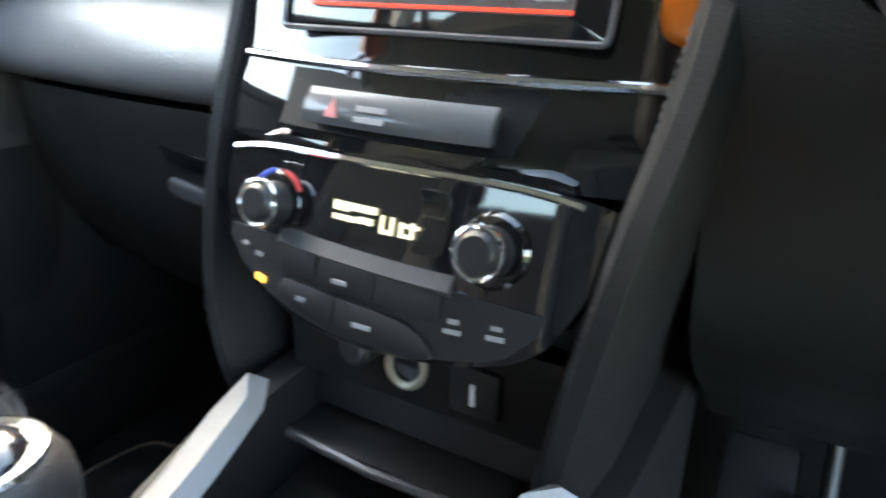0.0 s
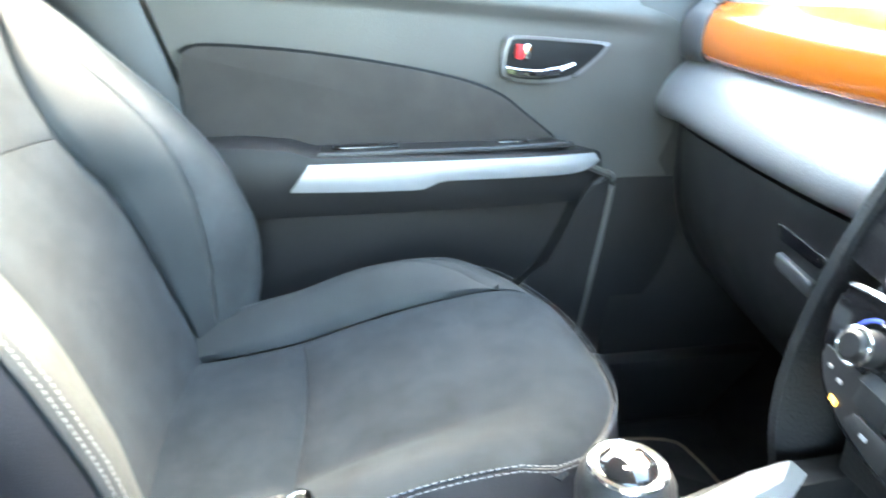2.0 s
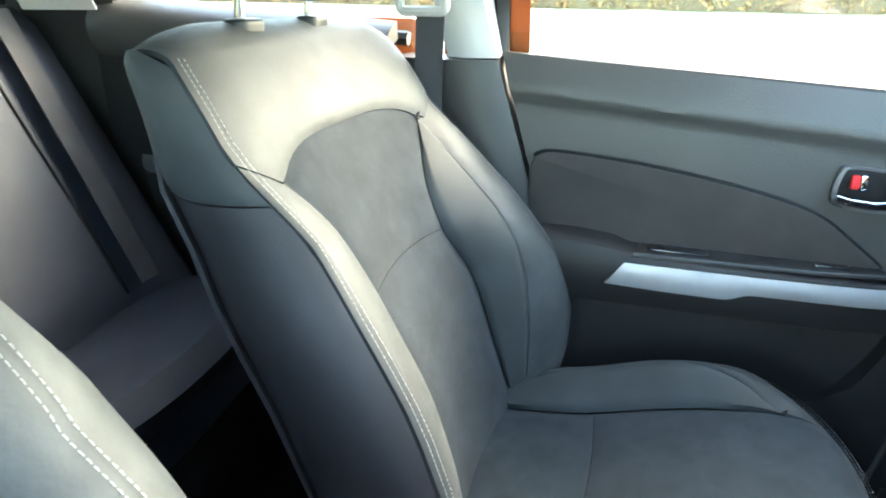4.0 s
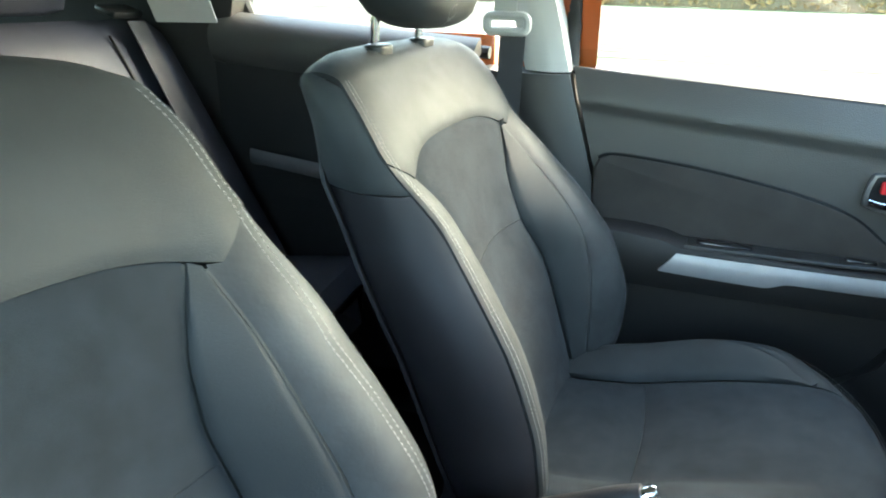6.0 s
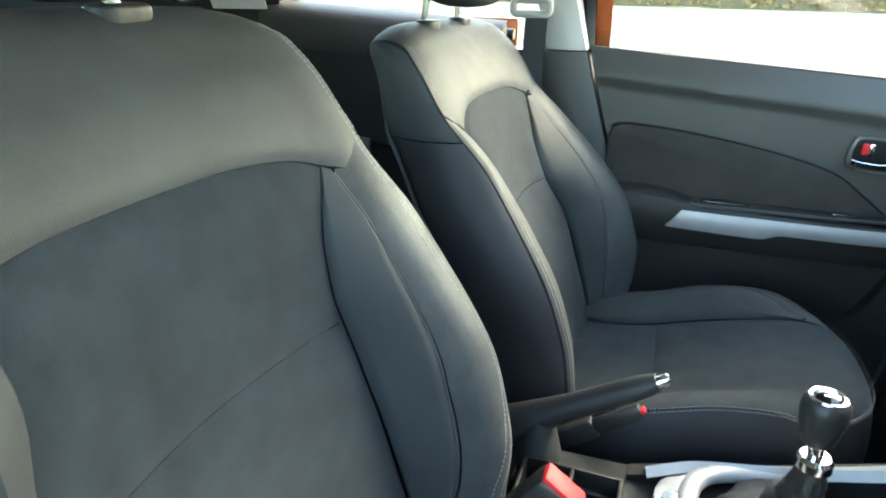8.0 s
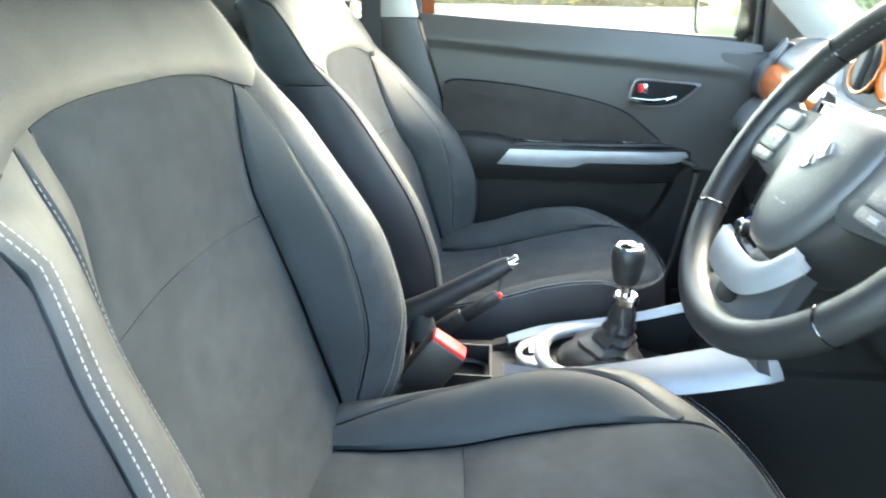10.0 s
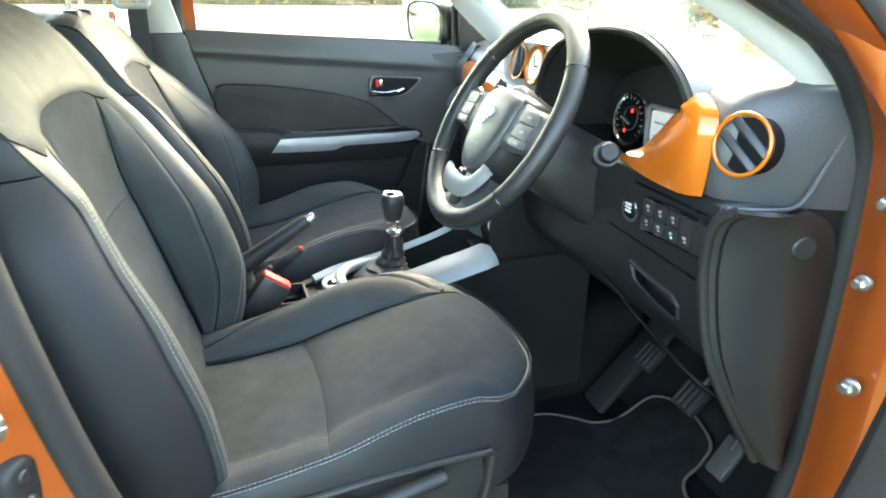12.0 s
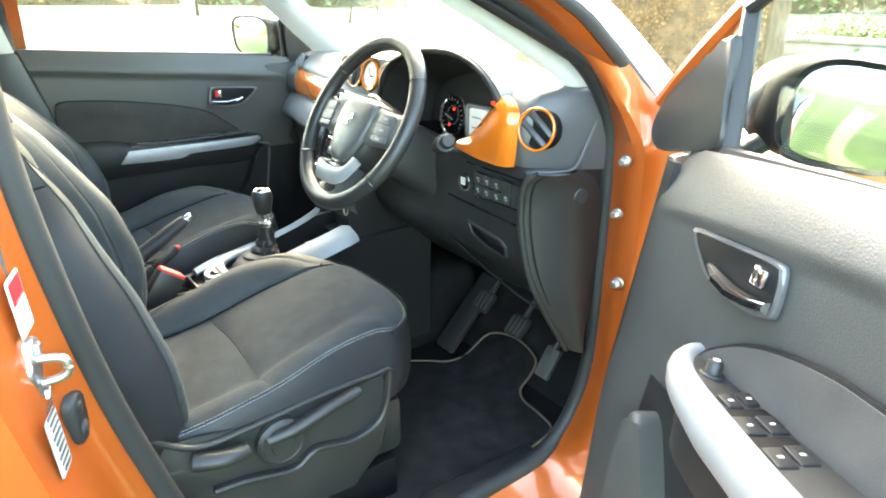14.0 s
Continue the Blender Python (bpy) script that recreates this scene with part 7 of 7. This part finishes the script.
# ---- outside ----
ground = tagged(part("ground", box((0, 0, -0.5), (1600, 1600, 1.0), 0), GRASS, None, "", True), "wide yellow-green lawn and meadow around the drive", "ground", kind="structure")
drive = tagged(part("road", prism([(p + 0.2 * math.sin(q * 1.3 + p), q) for p, q in rounded(-2.1, 0.95, -3.0, 7, 1.0, 8)], lambda p, q, w: (p, q, -0.03 + w), 0.04, 0.008), GRAVEL, None, "", True), "pale gravel drive under the car", "drive", kind="structure")
field = tagged(part("field", prism([(-14.5 + 0.3 * math.sin(k * 0.9), -60 + 3 * k) for k in range(26)] + [(-70, 18), (-90, -60)], lambda p, q, w: (p, q, -0.03 + w), 0.04, 0.008), SOIL, None, "", True), "pale ploughed soil field beyond a grass verge", "field", kind="structure")
furrow = tagged(part("furrows", joined([box((-16.5 - 1.1 * k, -21, 0.0), (0.5, 76, 0.05), 0.022) for k in range(26)]), SOIL, None, "", True), "low ridges of ploughed pale soil", "soil", kind="stuff")


def leaf_cloud(points, size, seed):
    rnd = random.Random(seed)
    verts, faces = [], []
    for c in points:
        n = Vector((rnd.uniform(-1, 1), rnd.uniform(-1, 1), rnd.uniform(-0.3, 1))).normalized()
        s = n.orthogonal().normalized()
        s = Matrix.Rotation(rnd.uniform(0, 6.28), 3, n) @ s
        u = n.cross(s)
        h = size * rnd.uniform(0.6, 1.3)
        k = len(verts)
        verts += [c - s * h, c + u * h * 0.45 + n * h * 0.1, c + s * h, c - u * h * 0.45 + n * h * 0.1]
        faces.append((k, k + 1, k + 2, k + 3))
    bm = bmesh.new()
    vs = [bm.verts.new(v) for v in verts]
    for f in faces:
        bm.faces.new([vs[i] for i in f])
    return bm


def hedge_row(a, b, height, n, size, mat, lab, seed):
    r = random.Random(seed)
    a, b = Vector(a), Vector(b)
    d = (b - a).normalized()
    side = Vector((-d.y, d.x, 0))
    length = (b - a).length
    h = thing("hedge", mix(a, b, 0.5), lab, "hedge", "hedges")
    pts = []
    for _ in range(n):
        t, z = r.uniform(0, length), r.uniform(0.02, 1) * height
        face = r.choice((-1, 1)) * 0.5
        off = face + r.uniform(-0.12, 0.12) + 0.12 * math.sin(t * 3 + z * 2)
        if r.random() > 0.8:
            z, off = height + r.uniform(-0.1, 0.15), r.uniform(-0.5, 0.5)
        pts.append(a + d * t + side * off + Vector((0, 0, z)))
    tagged(part("foliage", leaf_cloud(pts, size, seed), mat, h, "", True), kind="stuff")
    rings = [[a + d * (length * k / 12) + side * o + Vector((0, 0, z + 0.06 * math.sin(k * 2.3))) for o, z in ((-0.42, 0), (-0.4, height * 0.95), (0.4, height * 0.95), (0.42, 0))] for k in range(13)]
    part("twig_core", loft(rings), TWIG, h)


hedge_row((-3.3, 8.6, 0), (-7.0, 7.7, 0), 2.4, 24000, 0.030, LEAFBROWN, "clipped beech hedge with russet autumn leaves", 7)
hedge_row((-12, -19, 0), (24, -13, 0), 1.5, 6000, 0.14, LEAFDARK, "dark evergreen hedge at the far side of the lawn", 11)
hedge_row((-95, -70, 0), (-80, 22, 0), 5.0, 5000, 0.5, LEAFBROWN, "distant reddish-brown hedgerow along the field", 8)
# the two far green rows wear the haze-lightened leaf colour
hedge_row((-80, 24, 0), (-20, 60, 0), 5.0, 5000, 0.45, LEAFHAZE, "distant green hedgerow beyond the meadow", 9)
hedge_row((-20, 60, 0), (70, 60, 0), 5.0, 5000, 0.45, LEAFHAZE, "distant green hedgerow ahead of the drive", 10)


def tree(c, height, spread, seed, mat, lab):
    r = random.Random(seed)
    t = thing("tree", c, lab, "tree", "garden trees")
    c = Vector(c)
    part("trunk", tube(smooth_path([c, c + Vector((r.uniform(-.1, .1), r.uniform(-.1, .1), height * 0.35)), c + Vector((r.uniform(-.3, .3), 0, height * 0.8))], 4), lambda q: height * 0.028 * (1 - 0.8 * q), 8), BARK, t)
    tips = []
    for k in range(9):
        a, h = k * 2.4 + r.random(), height * r.uniform(0.3, 0.7)
        b = c + Vector((0, 0, h))
        e = b + Vector((math.cos(a) * spread * r.uniform(0.5, 0.9), math.sin(a) * spread * r.uniform(0.5, 0.9), height * r.uniform(0.15, 0.4)))
        part("limb", tube([b, mix(b, e, 0.5) + Vector((0, 0, 0.1)), e], lambda q: height * 0.010 * (1 - 0.8 * q), 6), BARK, t)
        tips += [mix(b, e, 0.6), e]
    cloud = []
    for p in tips:
        for _ in range(130):
            d = Vector((r.gauss(0, 1), r.gauss(0, 1), r.gauss(0, 0.7))) * spread * 0.22
            cloud.append(p + d)
    tagged(part("crown", leaf_cloud(cloud, 0.10, seed), mat, t, "small leaves", True), kind="stuff")


for i, (x, y, h, sp, m) in enumerate(((-9.8, 10, 2.6, 1.2, LEAFBROWN), (-16, 13.5, 1.5, 1.3, LEAFGREEN), (-20, 16, 1.7, 1.5, LEAFGREEN), (-27, 15, 2.5, 1.8, LEAFGREEN), (-14, 20, 2.2, 1.6, LEAFBROWN), (-33, 20, 4.0, 2.6, LEAFBROWN), (-40, 12, 4.5, 2.8, LEAFGREEN))):
    tree((x, y, 0), h, sp, 20 + i, m, "small garden tree with sparse autumn leaves")

wall = thing("garden_wall", (-2.6, 10.4, 0), "low pale rendered garden wall with a stone coping", "garden wall")
part("wall_face", box((-2.6, 10.4, 0.34), (4.4, 0.3, 0.68), 0.01), STONE, wall)
for k in range(8):
    part("coping_stone", box((-4.5 + 0.545 * k, 10.4, 0.72), (0.535, 0.38, 0.08), 0.015), STONE, wall)
shrub = thing("shrub", (-3.4, 10.9, 0), "low leafy green shrub behind the garden wall", "shrub")
r = random.Random(31)
tagged(part("foliage", leaf_cloud([Vector((-3.4 + r.gauss(0, 0.45), 10.9 + r.gauss(0, 0.2), abs(r.gauss(0.6, 0.22)))) for _ in range(1800)], 0.05, 32), LEAFGREEN, shrub, "", True), kind="stuff")
part("stem", tube([(-3.4, 10.9, 0), (-3.38, 10.92, 0.4), (-3.45, 10.9, 0.8)], 0.02, 6), BARK, shrub)
